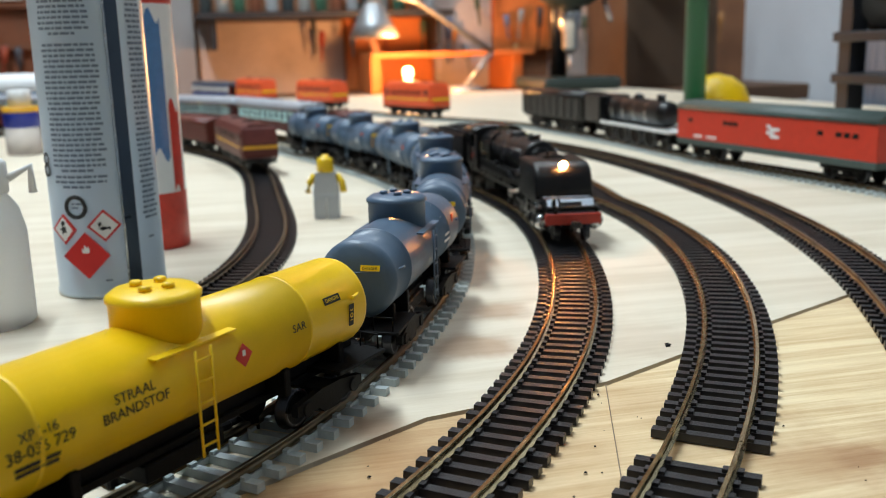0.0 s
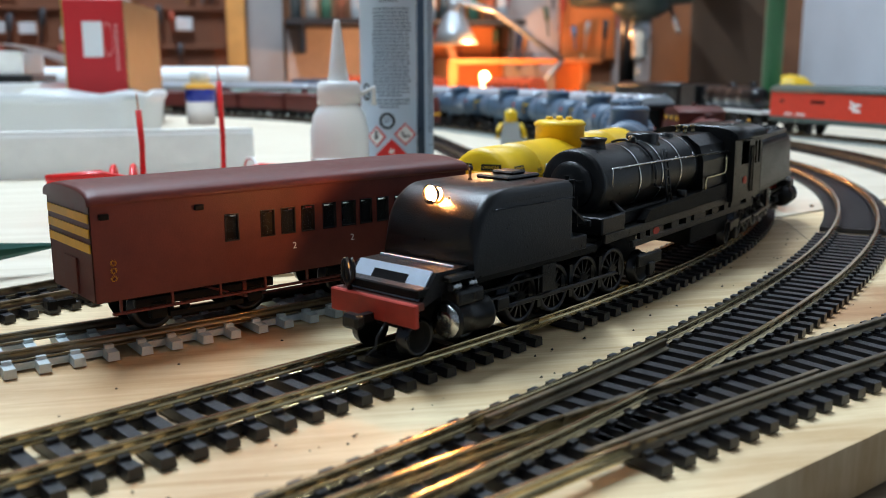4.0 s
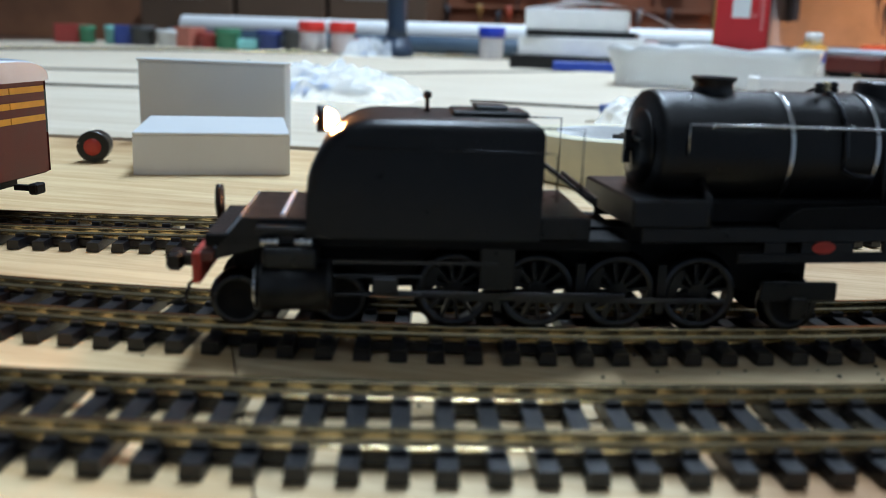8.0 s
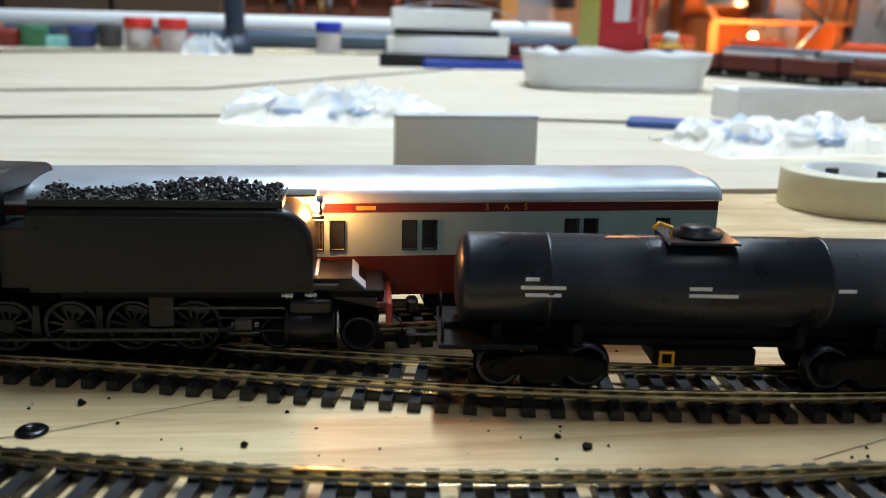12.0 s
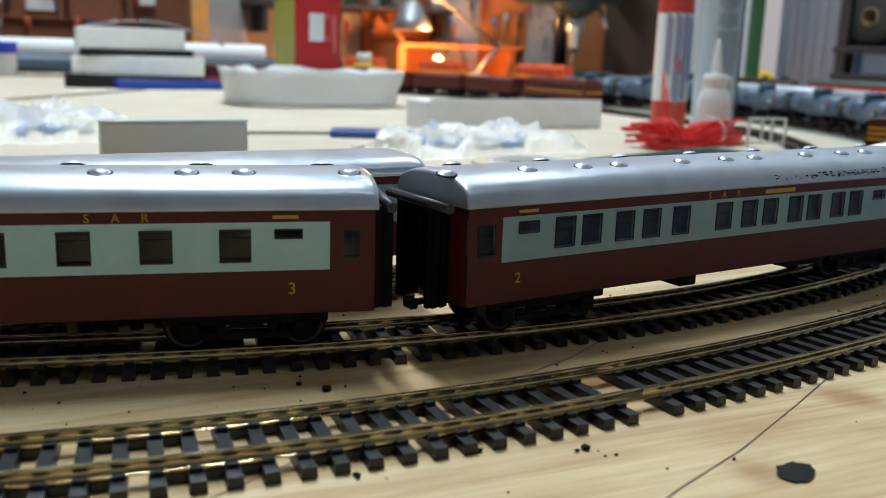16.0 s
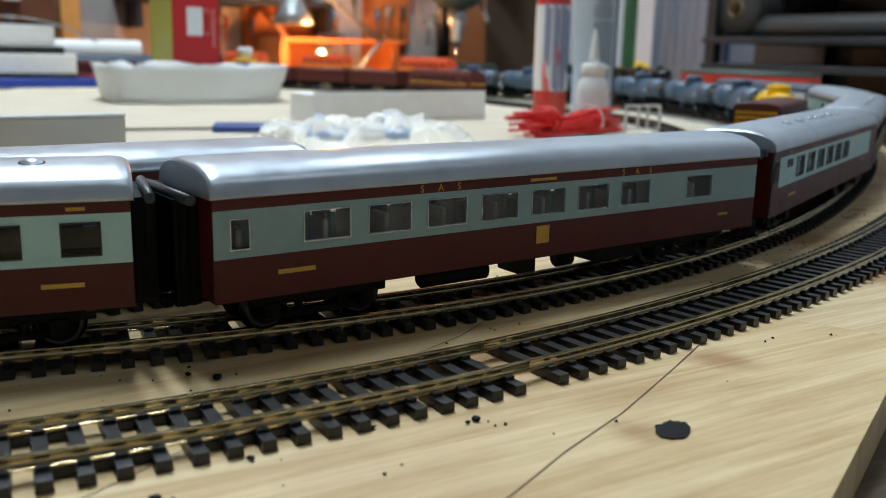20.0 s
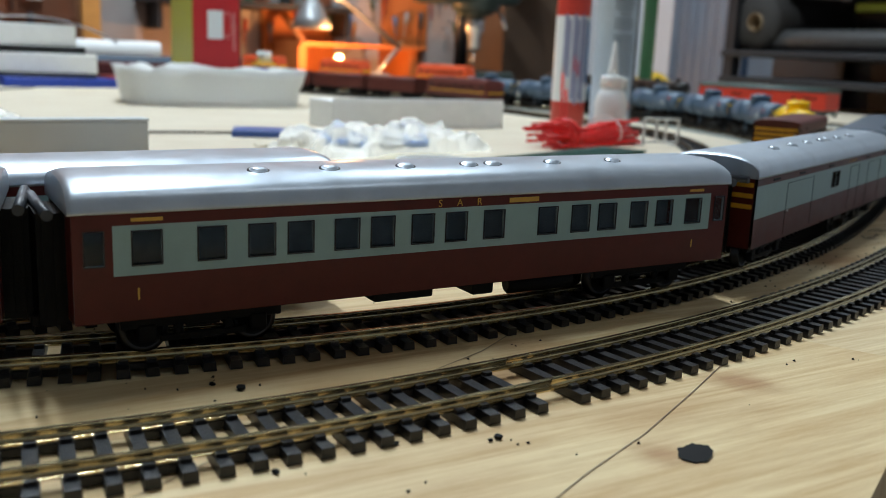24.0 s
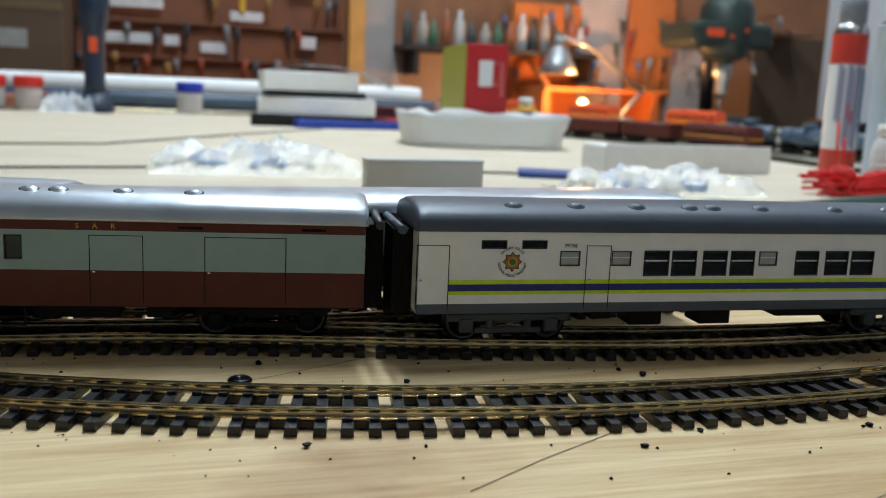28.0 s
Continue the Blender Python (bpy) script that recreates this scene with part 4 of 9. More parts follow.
    coach_text(c, [("1", 0.0862, 0.0165, 0.0040), ("1", -0.0856, 0.0165, 0.0036), ("SAR", 0.0018, 0.0337, 0.0028)])
    bars(c, [(-0.0191, 0.0337, 0.010, 0.0013), (0.084, 0.0337, 0.007, 0.0008), (-0.086, 0.0337, 0.006, 0.0008)])
    out.append(c)
    c = coach("maroon and grey-green baggage van with silver roof and yellow-striped ends", row_windows([0.0045, -0.0018], 0.0042, 0.0242, 0.0306), BAND(M_COACHGREY), vents=[(x, 0.0075) for x in (0.058, 0.036, 0.015, -0.004, -0.012, -0.030, -0.050)], doors=((0.050, 0.0163), (-0.0295, 0.0073), (-0.0655, 0.0115)), under=7, inner=M_DARKIN, end_stripes=True, name="baggage_van")
    coach_text(c, [("SAR", -0.024, 0.0337, 0.0022)])
    bars(c, [(x, 0.0337, 0.007, 0.0008) for x in (0.08, 0.05, 0.01, -0.05, -0.085)], M_BLACKMAT)
    for sgn in (-1, 1):
        part("footstep", B((-0.0045, 0.0045, sgn * 0.0160 - 0.0004, sgn * 0.0160 + 0.0004, 0.0046, 0.0052), (-0.0045, 0.0045, sgn * 0.0160 - 0.0004, sgn * 0.0160 + 0.0004, 0.0070, 0.0075), (-0.0045, -0.0040, sgn * 0.0160 - 0.0004, sgn * 0.0160 + 0.0004, 0.0052, 0.0105), (0.0040, 0.0045, sgn * 0.0160 - 0.0004, sgn * 0.0160 + 0.0004, 0.0052, 0.0105)), M_BLACKMAT, c)
    out.append(c)
    m_y, m_b = mat("lime_stripe", (0.58, 0.82, 0.012), 0.45), mat("navy_stripe", (0.008, 0.022, 0.22), 0.45)
    m_cw = mat("coach_white", (0.90, 0.92, 0.93), 0.35, 0, 0.03, 200, 0.04)
    pol = [(0, MATS["slate_roof_paint"]), (0.0135, m_cw), (0.0162, m_y), (0.0173, m_b), (0.0194, m_y), (0.0207, m_cw)]
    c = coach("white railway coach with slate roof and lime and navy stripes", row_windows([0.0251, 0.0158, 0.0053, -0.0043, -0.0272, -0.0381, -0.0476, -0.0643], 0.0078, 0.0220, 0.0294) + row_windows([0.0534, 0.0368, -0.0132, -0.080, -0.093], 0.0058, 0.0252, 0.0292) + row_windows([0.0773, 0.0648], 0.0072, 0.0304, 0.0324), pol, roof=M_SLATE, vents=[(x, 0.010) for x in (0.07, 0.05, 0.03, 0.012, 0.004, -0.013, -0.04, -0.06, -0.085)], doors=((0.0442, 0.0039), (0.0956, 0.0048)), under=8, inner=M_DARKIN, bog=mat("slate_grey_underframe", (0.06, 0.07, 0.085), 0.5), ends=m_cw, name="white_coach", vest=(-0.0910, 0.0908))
    ex, ez = 0.0715, 0.0262
    star = [(q * math.cos(math.radians(22.5 * k)), q * math.sin(math.radians(22.5 * k))) for k in range(16) for q in ((0.0031, 0.0022)[k % 2],)]
    part("emblem", extrude(star, 0.01680, 0.01692, axis="Y"), M_BLACKINK, c, m=pose(ex, 0, ez))
    part("emblem", extrude([(0.88 * a, 0.88 * b) for a, b in star], 0.01692, 0.01700, axis="Y"), mat("emblem_bronze", (0.34, 0.17, 0.05), 0.5), c, m=pose(ex, 0, ez))
    part("emblem", lathe([(0.0002, -0.0001), (0.0015, -0.0001), (0.0015, 0.0001), (0.0002, 0.0001)], 20, "Y"), M_STRIPE, c, m=pose(ex, 0.01705, ez))
    part("emblem", lathe([(0.0002, -0.0001), (0.0010, -0.0001), (0.0010, 0.0001), (0.0002, 0.0001)], 20, "Y"), mat("emblem_green", (0.05, 0.22, 0.06), 0.5), c, m=pose(ex, 0.01715, ez))
    for text, a0, a1, base in (("RAILWAY POLICE", 142, 38, 90), ("NATIONAL MOBILE TRAIN UNIT", 188, 352, 270)):
        for k, ch in enumerate(text):
            if ch != " ":
                a = a0 + (a1 - a0) * k / (len(text) - 1)
                writing(ch, 0.0011, M_BLACKINK, c, pose(ex - 0.0042 * math.cos(math.radians(a)), 0.01685, ez + 0.0042 * math.sin(math.radians(a)), 90, 0, 180) @ pose(0, 0, 0, 0, 0, a - base))
    m_fr = mat("frosted_pane", (0.42, 0.46, 0.47), 0.3, 0, 0.1, 300, 0.05)
    for x in (0.0534, 0.0368, -0.0132):
        part("frosted_pane", B((x - 0.0028, x + 0.0028, 0.0162, 0.0166, 0.0253, 0.0291)), m_fr, c, "grey frosted pane")
        part("window_bar", B((x - 0.0028, x + 0.0028, 0.0166, 0.0168, 0.0274, 0.0276)), m_cw, c)
    for x in (0.0251, 0.0158, 0.0053, -0.0043, -0.0272, -0.0381, -0.0476, -0.0643):
        part("window_bar", B((x - 0.0039, x + 0.0039, 0.0160, 0.0164, 0.0262, 0.0266)), M_WHITE, c)
    writing("39106", 0.0017, M_BLACKINK, c, pose(0.0534, 0.01685, 0.0311, 90, 0, 180))
    out.append(c)
    return out


def ladder(parent, x, y, z0, z1, w, material, lean=0.0, rungs=5):
    bm = bmesh.new()
    for e in (-w / 2, w / 2):
        merge(bm, tube([(x + e, y, z0), (x + e, y + lean, z1)], 0.00035, 6))
    for k in range(rungs):
        f = (k + 0.5) / rungs
        merge(bm, tube([(x - w / 2, y + lean * f, z0 + (z1 - z0) * f), (x + w / 2, y + lean * f, z0 + (z1 - z0) * f)], 0.0003, 6))
    part("ladder", bm, material, parent)


def tank_wagon(label, material, length, r, zc, dome=True, ladders=True, ground=None, group="", under=M_BLACKMAT, name="tank_wagon", trim=0.0, ahead=0.0):
    t = thing(name, label, "train car", group=group)
    L = length
    h = L / 2 - 0.006 - trim
    e = r * 0.22
    part("tank", lathe([(0.0005, -h - e), (r * 0.5, -h - e * 0.86), (r * 0.82, -h - e * 0.55), (r * 0.97, -h - e * 0.15), (r, -h + 0.001), (r, -h * 0.62), (r + 0.0002, -h * 0.62), (r + 0.0002, -h * 0.62 + 0.0012), (r, -h * 0.62 + 0.0012), (r, h * 0.62), (r + 0.0002, h * 0.62), (r + 0.0002, h * 0.62 + 0.0012), (r, h * 0.62 + 0.0012), (r, h - 0.001), (r * 0.97, h + e * 0.15), (r * 0.82, h + e * 0.55), (r * 0.5, h + e * 0.86), (0.0005, h + e)], 36, "X"), material, t, m=pose(ahead, 0, zc))
    if dome:
        part("dome", lathe([(r * 0.80, r * 0.50), (r * 0.80, r * 1.34), (r * 0.84, r * 1.35), (r * 0.84, r * 1.43), (r * 0.72, r * 1.52), (r * 0.2, r * 1.55)], 36), material, t, m=pose(0, 0, zc))
        for dx, dy in ((-0.0040, -0.002), (0.001, -0.0042), (0.0036, 0.0015), (-0.001, 0.0036)):
            part("valve", lathe([(0.0008, -0.0006), (0.0008, 0.0008), (0.0014, 0.0009), (0.0014, 0.0017), (0.0009, 0.0020)], 10), material, t, m=pose(dx, dy, zc + r * 1.48))
    part("centre_sill", B((-L / 2 + 0.001, L / 2 - 0.001, -0.0029, 0.0029, 0.0092, zc - r + 0.001), bevel=0.0003), under, t)
    part("valve_box", B((-0.012, 0.012, -0.0060, 0.0060, 0.0045, 0.0088), bevel=0.0004), under, t)
    for sx in (-1, 1):
        part("end_platform", B((min(sx * L / 2, sx * (L / 2 - 0.022)), max(sx * L / 2, sx * (L / 2 - 0.022)), -0.0140, 0.0140, 0.0107, 0.0118), bevel=0.0002), under, t)
        part("side_sill", B((-L / 2, L / 2, sx * 0.0037 - 0.0008, sx * 0.0037 + 0.0008, 0.0088, 0.0106), bevel=0.0002), under, t)
        for ex in (-1, 1):
            part("end_handrail", tube([(ex * (L / 2 - 0.001), sx * 0.0120, 0.0116), (ex * (L / 2 - 0.001), sx * 0.0120, 0.0160), (ex * (L / 2 - 0.001), sx * 0.0060, 0.0160), (ex * (L / 2 - 0.001), sx * 0.0060, 0.0116)], 0.0003, 5), under, t)
    for sx in (-1, 1):
        for k in (0.5, 0.86):
            part("saddle", B((ahead + sx * h * k - 0.0012, ahead + sx * h * k + 0.0012, -0.0095, 0.0095, 0.0100, zc - r * 0.72), bevel=0.0003), under, t)
        coupler(t, sx * L / 2, sx)
        bogie(t, sx * (L / 2 - 0.024), 0.020, 0.0052, under, 1)
    if ladders:
        for sgn in (-1, 1):
            ladder(t, 0.0, sgn * (r + 0.0010), 0.0085, zc + r * 0.55, 0.0046, material, 0)
            part("catwalk", B((-0.012, 0.012, sgn * (r * 0.86) - 0.0016, sgn * (r * 0.86) + 0.0016, zc + r * 0.58, zc + r * 0.58 + 0.0005)), material, t)
    return t


def tank_marks(t, r, zc, dark, black=True):
    """Plates and lettering that follow the tank's side."""
    def on(x, deg, sgn):
        a = math.radians(deg)
        return pose(x * -sgn, sgn * (r + 0.0001) * math.cos(a), zc + (r + 0.0001) * math.sin(a), 90 - sgn * 0 - deg * 1.0, 0, 0 if sgn < 0 else 180)
    for sgn in (-1, 1):
        writing("STRAAL\nBRANDSTOF", 0.0030, dark, t, on(-0.018, 6, sgn))
        writing("SAR", 0.0028, dark, t, on(0.034, 8, sgn), spacing=1.1)
        writing("XP J-16", 0.0027, dark, t, on(-0.040, 14, sgn))
        writing("38-036 729", 0.0032, dark, t, on(-0.040, 1, sgn))
        for k, lx in enumerate((0.0095, 0.0090)):
            part("lettering_bar", B((-lx / 2, lx / 2, -0.0004, 0.0004, -0.00006, 0.00006)), dark, t, m=on(-0.041, (-11, -17)[k], sgn))
        part("hazard_diamond", B((-0.0020, 0.0020, -0.0020, 0.0020, -0.00006, 0.00006)), M_REDINK, t, m=on(0.0135, 4, sgn) @ pose(0, 0, 0, 0, 0, 45))
        part("pictogram", B((-0.0005, 0.0005, -0.0003, 0.0010, 0.00006, 0.00012)), M_WHITE, t, m=on(0.0135, 5, sgn))
        for x, rx, word in ((0.049, 0.056, "DANGER"), (-0.057, -0.0605, "GEVAAR")):
            part("danger_plate", B((-0.0034, 0.0034, -0.0010, 0.0010, -0.00006, 0.00006)), dark, t, m=on(x, 24, sgn))
            writing(word, 0.0014, M_YELLOW, t, on(x, 24, sgn) @ pose(0, 0, 0.00008))
            part("ring_band", B((-0.0010, 0.0010, -0.0030, 0.0030, -0.00006, 0.00006)), dark, t, m=on(rx, -4, sgn))
            for k in range(3):
                part("hazard_ring", lathe([(0.0004, 0), (0.0004, 0.0001), (0.0007, 0.0001), (0.0007, 0)], 12, cap=False), M_YELLOW, t, m=on(rx, 4 - 8.5 * k, sgn) @ pose(0, 0, 0.00006))


def water_wagon():
    """Brown-red wagon: a cabin between two cylindrical tanks."""
    t = thing("water_tank_wagon", "brown-red tank wagon with a middle cabin and yellow panels", "train car", group="cars of the passing train")
    r, zc, L = 0.0096, 0.0222, 0.126
    for sx in (-1, 1):
        a = sx * 0.020
        part("tank", lathe([(r * 0.98, 0), (r, 0.001), (r, 0.031), (r * 0.94, 0.0335), (r * 0.6, 0.0350), (0.0004, 0.0355)], 32, "X"), M_MAROON2, t, m=pose(a, 0, zc, 0, 0, 0 if sx > 0 else 180))
        part("filler_dome", lathe([(0.0026, 0), (0.0026, 0.0016), (0.0040, 0.0017), (0.0040, 0.0026), (0.001, 0.0030)], 14), M_MAROON2, t, m=pose(sx * 0.038, 0, zc + r - 0.0004))
        bm = bmesh.new()
        for yy in (-0.011, 0.011):
            merge(bm, tube([(sx * 0.0585, yy, 0.011), (sx * 0.0585, yy, 0.0185), (sx * 0.0555, yy, 0.0185), (sx * 0.0555, yy, 0.011)], 0.00035, 6))
            merge(bm, tube([(sx * 0.0585, yy, 0.0145), (sx * 0.0555, yy, 0.0145)], 0.0003, 6))
        part("handrail", bm, M_STRIPE, t, "yellow end handrail")
        coupler(t, sx * L / 2, sx)
        bogie(t, sx * (L / 2 - 0.022), 0.020, 0.0054, None, 1)
    part("side_panel", B((0.018, 0.0555, -0.0155, -0.0147, 0.0130, 0.0228), (0.018, 0.0555, 0.0147, 0.0155, 0.0130, 0.0228), bevel=0.0002), M_MAROON2, t)
    part("tank_line", B((-0.052, -0.021, 0.0080, 0.0086, 0.0266, 0.0272), (-0.052, -0.021, -0.0086, -0.0080, 0.0266, 0.0272)), M_STRIPE, t)
    part("cabin", B((-0.0202, 0.0202, -0.0160, 0.0160, 0.0126, 0.0344), bevel=0.0005), M_MAROON2, t)
    rp = [(-0.0210, 0.0344)] + [(-0.0210 + 0.042 * k / 16, 0.0350 + 0.0036 * math.sin(math.pi * k / 16)) for k in range(17)] + [(0.0210, 0.0344)]
    part("cabin_roof", extrude([(x, z) for x, z in rp], -0.0164, 0.0164, axis="Y", smooth=True), M_MAROON2, t)
    part("roof_vent", lathe([(0.0012, 0), (0.0012, 0.0016), (0.0022, 0.0018), (0.0022, 0.0026), (0.0005, 0.0030)], 12), M_MAROON2, t, m=pose(0, 0, 0.0383))
    for sgn in (-1, 1):
        for k, x in enumerate((0.0150, 0.0072, 0.0, -0.0072, -0.0150)):
            part("cabin_window" if k % 2 else "yellow_panel", B((x - 0.0036, x + 0.0036, sgn * 0.0161 - 0.0001, sgn * 0.0161 + 0.0001, 0.0292, 0.0320)), M_BLACK if k % 2 else M_STRIPE, t)
        for z, lx in ((0.0222, 0.004), (0.0202, 0.010), (0.0184, 0.008)):
            part("lettering_bar", B((-lx / 2, lx / 2, sgn * 0.0161 - 0.0001, sgn * 0.0161 + 0.0001, z - 0.0006, z + 0.0006)), M_GOLD, t)
    part("underframe", B((-L / 2, L / 2, -0.0130, 0.0130, 0.0096, 0.0128), (-0.03, 0.03, -0.0125, -0.0118, 0.0055, 0.0062), (-0.03, 0.03, 0.0118, 0.0125, 0.0055, 0.0062), bevel=0.0002), M_BLACKMAT, t)
    return t


def driver_mesh(r=0.0068, width=0.0028):
    """Spoked driving wheel with rim, tyre, boss and balance weight; its face looks along -y."""
    bm = lathe([(r * 0.80, -width * 0.40), (r * 0.80, -width / 2), (r, -width / 2), (r, width * 0.2), (r + 0.0007, width * 0.3), (r + 0.0007, width / 2), (r * 0.80, width / 2), (r * 0.80, -width * 0.40)], 28, "Y", cap=False, mids=[0, 1, 1, 1, 1, 0, 0])
    merge(bm, lathe([(r * 0.26, -width * 0.55), (r * 0.26, width * 0.4)], 14, "Y"))
    for k in range(12):
        merge(bm, B((-0.00032, 0.00032, -width * 0.40, width * 0.2, r * 0.2, r * 0.84)), Matrix.Rotation(k * math.pi / 6, 4, "Y"))
    merge(bm, lathe([(0.0009, -width * 0.95), (0.0009, 0)], 10, "Y"), Matrix.Translation((r * 0.42, 0, 0)), 1)
    a = [(-r * 0.80, -r * 0.34), (-r * 0.58, -r * 0.42), (-r * 0.50, 0), (-r * 0.58, r * 0.42), (-r * 0.80, r * 0.34)]
    merge(bm, extrude(a, -width * 0.48, width * 0.1, axis="Y"))
    return mesh_of(bm, M_BLACK, M_DARKSTEEL)


DRIVERS, RODS = [], []


def driver(t, x, f):
    if "driver" not in WHEEL:
        WHEEL["driver"] = driver_mesh()
    for side in (-1, 1):
        mm = f @ pose(x, side * 0.0076, 0.0068, 0, 0, 0 if side < 0 else 180)
        w = part("driving_wheel", WHEEL["driver"], None, t, m=mm)
        DRIVERS.append((w, mm, side))


def bend(u, R=0.936):
    """From loco space onto the curve: the pose at arc u ahead of the middle."""
    a = u / R
    return pose(R * math.sin(a), -R + R * math.cos(a), 0, 0, 0, -math.degrees(a))


def shell(r, x0, x1, a0, a1, n=14, thick=0.0003):
    """Part of a tube along x, from angle a0 to a1 (degrees, 90 is up)."""
    prof = [(q * math.cos(math.radians(a)), q * math.sin(math.radians(a))) for q, row in ((r, np.linspace(a0, a1, n)), (r + thick, np.linspace(a1, a0, n))) for a in row]
    return extrude(prof, x0, x1)


def rivets(points, r=0.00022):
    """Small domed rivet heads: (place, outward way)."""
    bm = bmesh.new()
    for p, d in points:
        z = Vector(d).normalized()
        u = z.orthogonal().normalized()
        v = z.cross(u)
        ring = [bm.verts.new(Vector(p) + r * (math.cos(k * math.pi / 3) * u + math.sin(k * math.pi / 3) * v)) for k in range(6)]
        top = bm.verts.new(Vector(p) + 0.7 * r * z)
        for k in range(6):
            bm.faces.new((ring[k], ring[(k + 1) % 6], top)).smooth = True
    return bm


def garratt():
    """Articulated steam locomotive: two engine units and a boiler cradle slung between them."""
    t = thing("steam_locomotive", "black articulated steam locomotive with tank in front and coal bunker behind", "locomotive")
    F, K, R_ = bend(0.0880), bend(0.0), bend(-0.1085)
    P = lambda name, bm, m, f, label="": part(name, bm, m, t, label, f)

    def engine(f, s, lead):
        """One engine unit: x toward its outer end when s = 1."""
        X = lambda a, b: (min(s * a, s * b), max(s * a, s * b))
        q = lambda a: a - (0.0035 * min(1, max(0, (a - 0.030) / 0.016)) if lead else 0)
        bx = lambda a, b, *r: (*X(q(a), q(b)), *r)
        P("frame", B(bx(-0.066, 0.042, -0.0040, 0.0040, 0.0060, 0.0150), bx(-0.030, 0.046, -0.0128, 0.0128, 0.0150, 0.0172), bevel=0.0003), M_BLACKMAT, f)
        P("running_plate", extrude([(s * q(0.024), 0.0172), (s * q(0.024), 0.0200), (s * q(0.0380), 0.0200), (s * q(0.0445), 0.0138), (s * q(0.0445), 0.0126), (s * q(0.034), 0.0150)], -0.0128, 0.0128, axis="Y"), M_BLACK, f)
        P("side_step", B(bx(0.0235, 0.0350, -0.0150, 0.0150, 0.0176, 0.0190), bevel=0.0003), M_BLACK, f)
        P("front_platform", B(bx(0.0440, 0.0468, -0.0136, 0.0136, 0.0126, 0.0143), bevel=0.0002), M_BEAMTOP, f, "worn red-brown front platform")
        P("buffer_beam", B(bx(0.0465, 0.0480, -0.0140, 0.0140, 0.0088, 0.0142), bevel=0.0003), M_RED, f, "red buffer beam")
        xa, xb = q(0.0380), q(0.0445)
        zz = lambda k, up: 0.0200 - 0.0062 * k + up
        xx = lambda k: s * (xa + (xb - xa) * k)
        strip = lambda k0, k1, y0, y1, lo, hi: extrude([(xx(k0), zz(k0, lo)), (xx(k0), zz(k0, hi)), (xx(k1), zz(k1, hi)), (xx(k1), zz(k1, lo))], y0, y1, axis="Y")
        plate = strip(0.03, 0.97, -0.0118, 0.0118, 0.0001, 0.0006)
        P("step_plate", plate, M_PALESTEEL, f, "pale steel access plate with a dark opening")
        P("step_opening", strip(0.29, 0.70, -0.0056, 0.0056, 0.0004, 0.0008), M_BLACK, f)
        P("plate_fold", strip(0.80, 0.84, -0.0118, 0.0118, 0.0005, 0.0009), M_DARKSTEEL, f)
        # thin pale strip across the deck in front of the tank
        P("plate_edge", B(bx(0.0292, 0.0300, -0.0118, 0.0118, 0.0199, 0.0206), bevel=0.0001), M_PALESTEEL, f, "pale edge strip")
        bm = B(bx(0.048, 0.0525, -0.0010, 0.0010, 0.0085, 0.0105))
        merge(bm, B(bx(0.0520, 0.0550, -0.0026, 0.0026, 0.0078, 0.0112), bevel=0.0007))
        merge(bm, tube([(s * q(0.0475), 0.0045, 0.0088), (s * q(0.0505), 0.0045, 0.0060), (s * q(0.0510), 0.0045, 0.0036), (s * q(0.0545), 0.0045, 0.0022)], 0.00035, 6))
        P("coupler", bm, M_BLACK, f)
        lp = [(s * q(0.0470), 0.0030 * math.sin(a), 0.0190 + 0.0032 * math.cos(a)) for a in np.linspace(0.5, 2 * math.pi - 0.5, 14)]
        P("hose", tube([(s * q(0.0465), -0.0085, 0.0130)] + [(x, -0.0085 + y * 0.6, z) for x, y, z in lp[::-1]], 0.0006, 8), M_BLACK, f)
        for sg in (-1, 1):
            P("cylinder", lathe([(0.0010, 0), (0.0046, 0.0004), (0.0046, 0.0008), (0.0042, 0.0010), (0.0042, 0.0112), (0.0046, 0.0114), (0.0046, 0.0122), (0.001, 0.0126)], 20, "X"), M_BLACK, f @ pose(s * q(0.0345), sg * 0.0135, 0.0086, 0, 0, 180 if s > 0 else 0))
            P("cylinder_cover", lathe([(0.0040, 0), (0.0040, 0.0005), (0.0012, 0.0008)], 18, "X"), M_STEEL, f @ pose(s * q(0.0346), sg * 0.0135, 0.0086, 0, 0, 0 if s > 0 else 180), "bright steel cylinder cover")
            P("valve_chest", B(bx(0.0235, 0.0335, sg * 0.0135 - 0.0030, sg * 0.0135 + 0.0030, 0.0120, 0.0156), bevel=0.0008, seg=2), M_BLACK, f)
            for k in range(2):
                P("valve_fitting", lathe([(0.0009, 0), (0.0012, 0.0006), (0.0007, 0.0010), (0.0012, 0.0016), (0.0007, 0.0022), (0.0010, 0.0030)], 10, "X"), M_STEEL, f @ pose(s * (0.0245 + 0.0055 * k), sg * 0.0142, 0.0163))
            P("connecting_rod", B(bx(-0.030, 0.012, sg * 0.0118 - 0.0004, sg * 0.0118 + 0.0004, 0.0062, 0.0074), bevel=0.0002), M_DARKSTEEL, f)
            RODS.append(P("coupling_rod", B(bx(-0.046, 0.002, sg * 0.0106 - 0.0004, sg * 0.0106 + 0.0004, 0.0050, 0.0060), bevel=0.0002), M_DARKSTEEL, f))
            for z0, z1 in ((0.0098, 0.0104), (0.0066, 0.0071)):
                P("slide_bar", B(bx(0.006, 0.022, sg * 0.0122 - 0.0008, sg * 0.0122 + 0.0008, z0, z1), bevel=0.0002), M_BLACK, f)
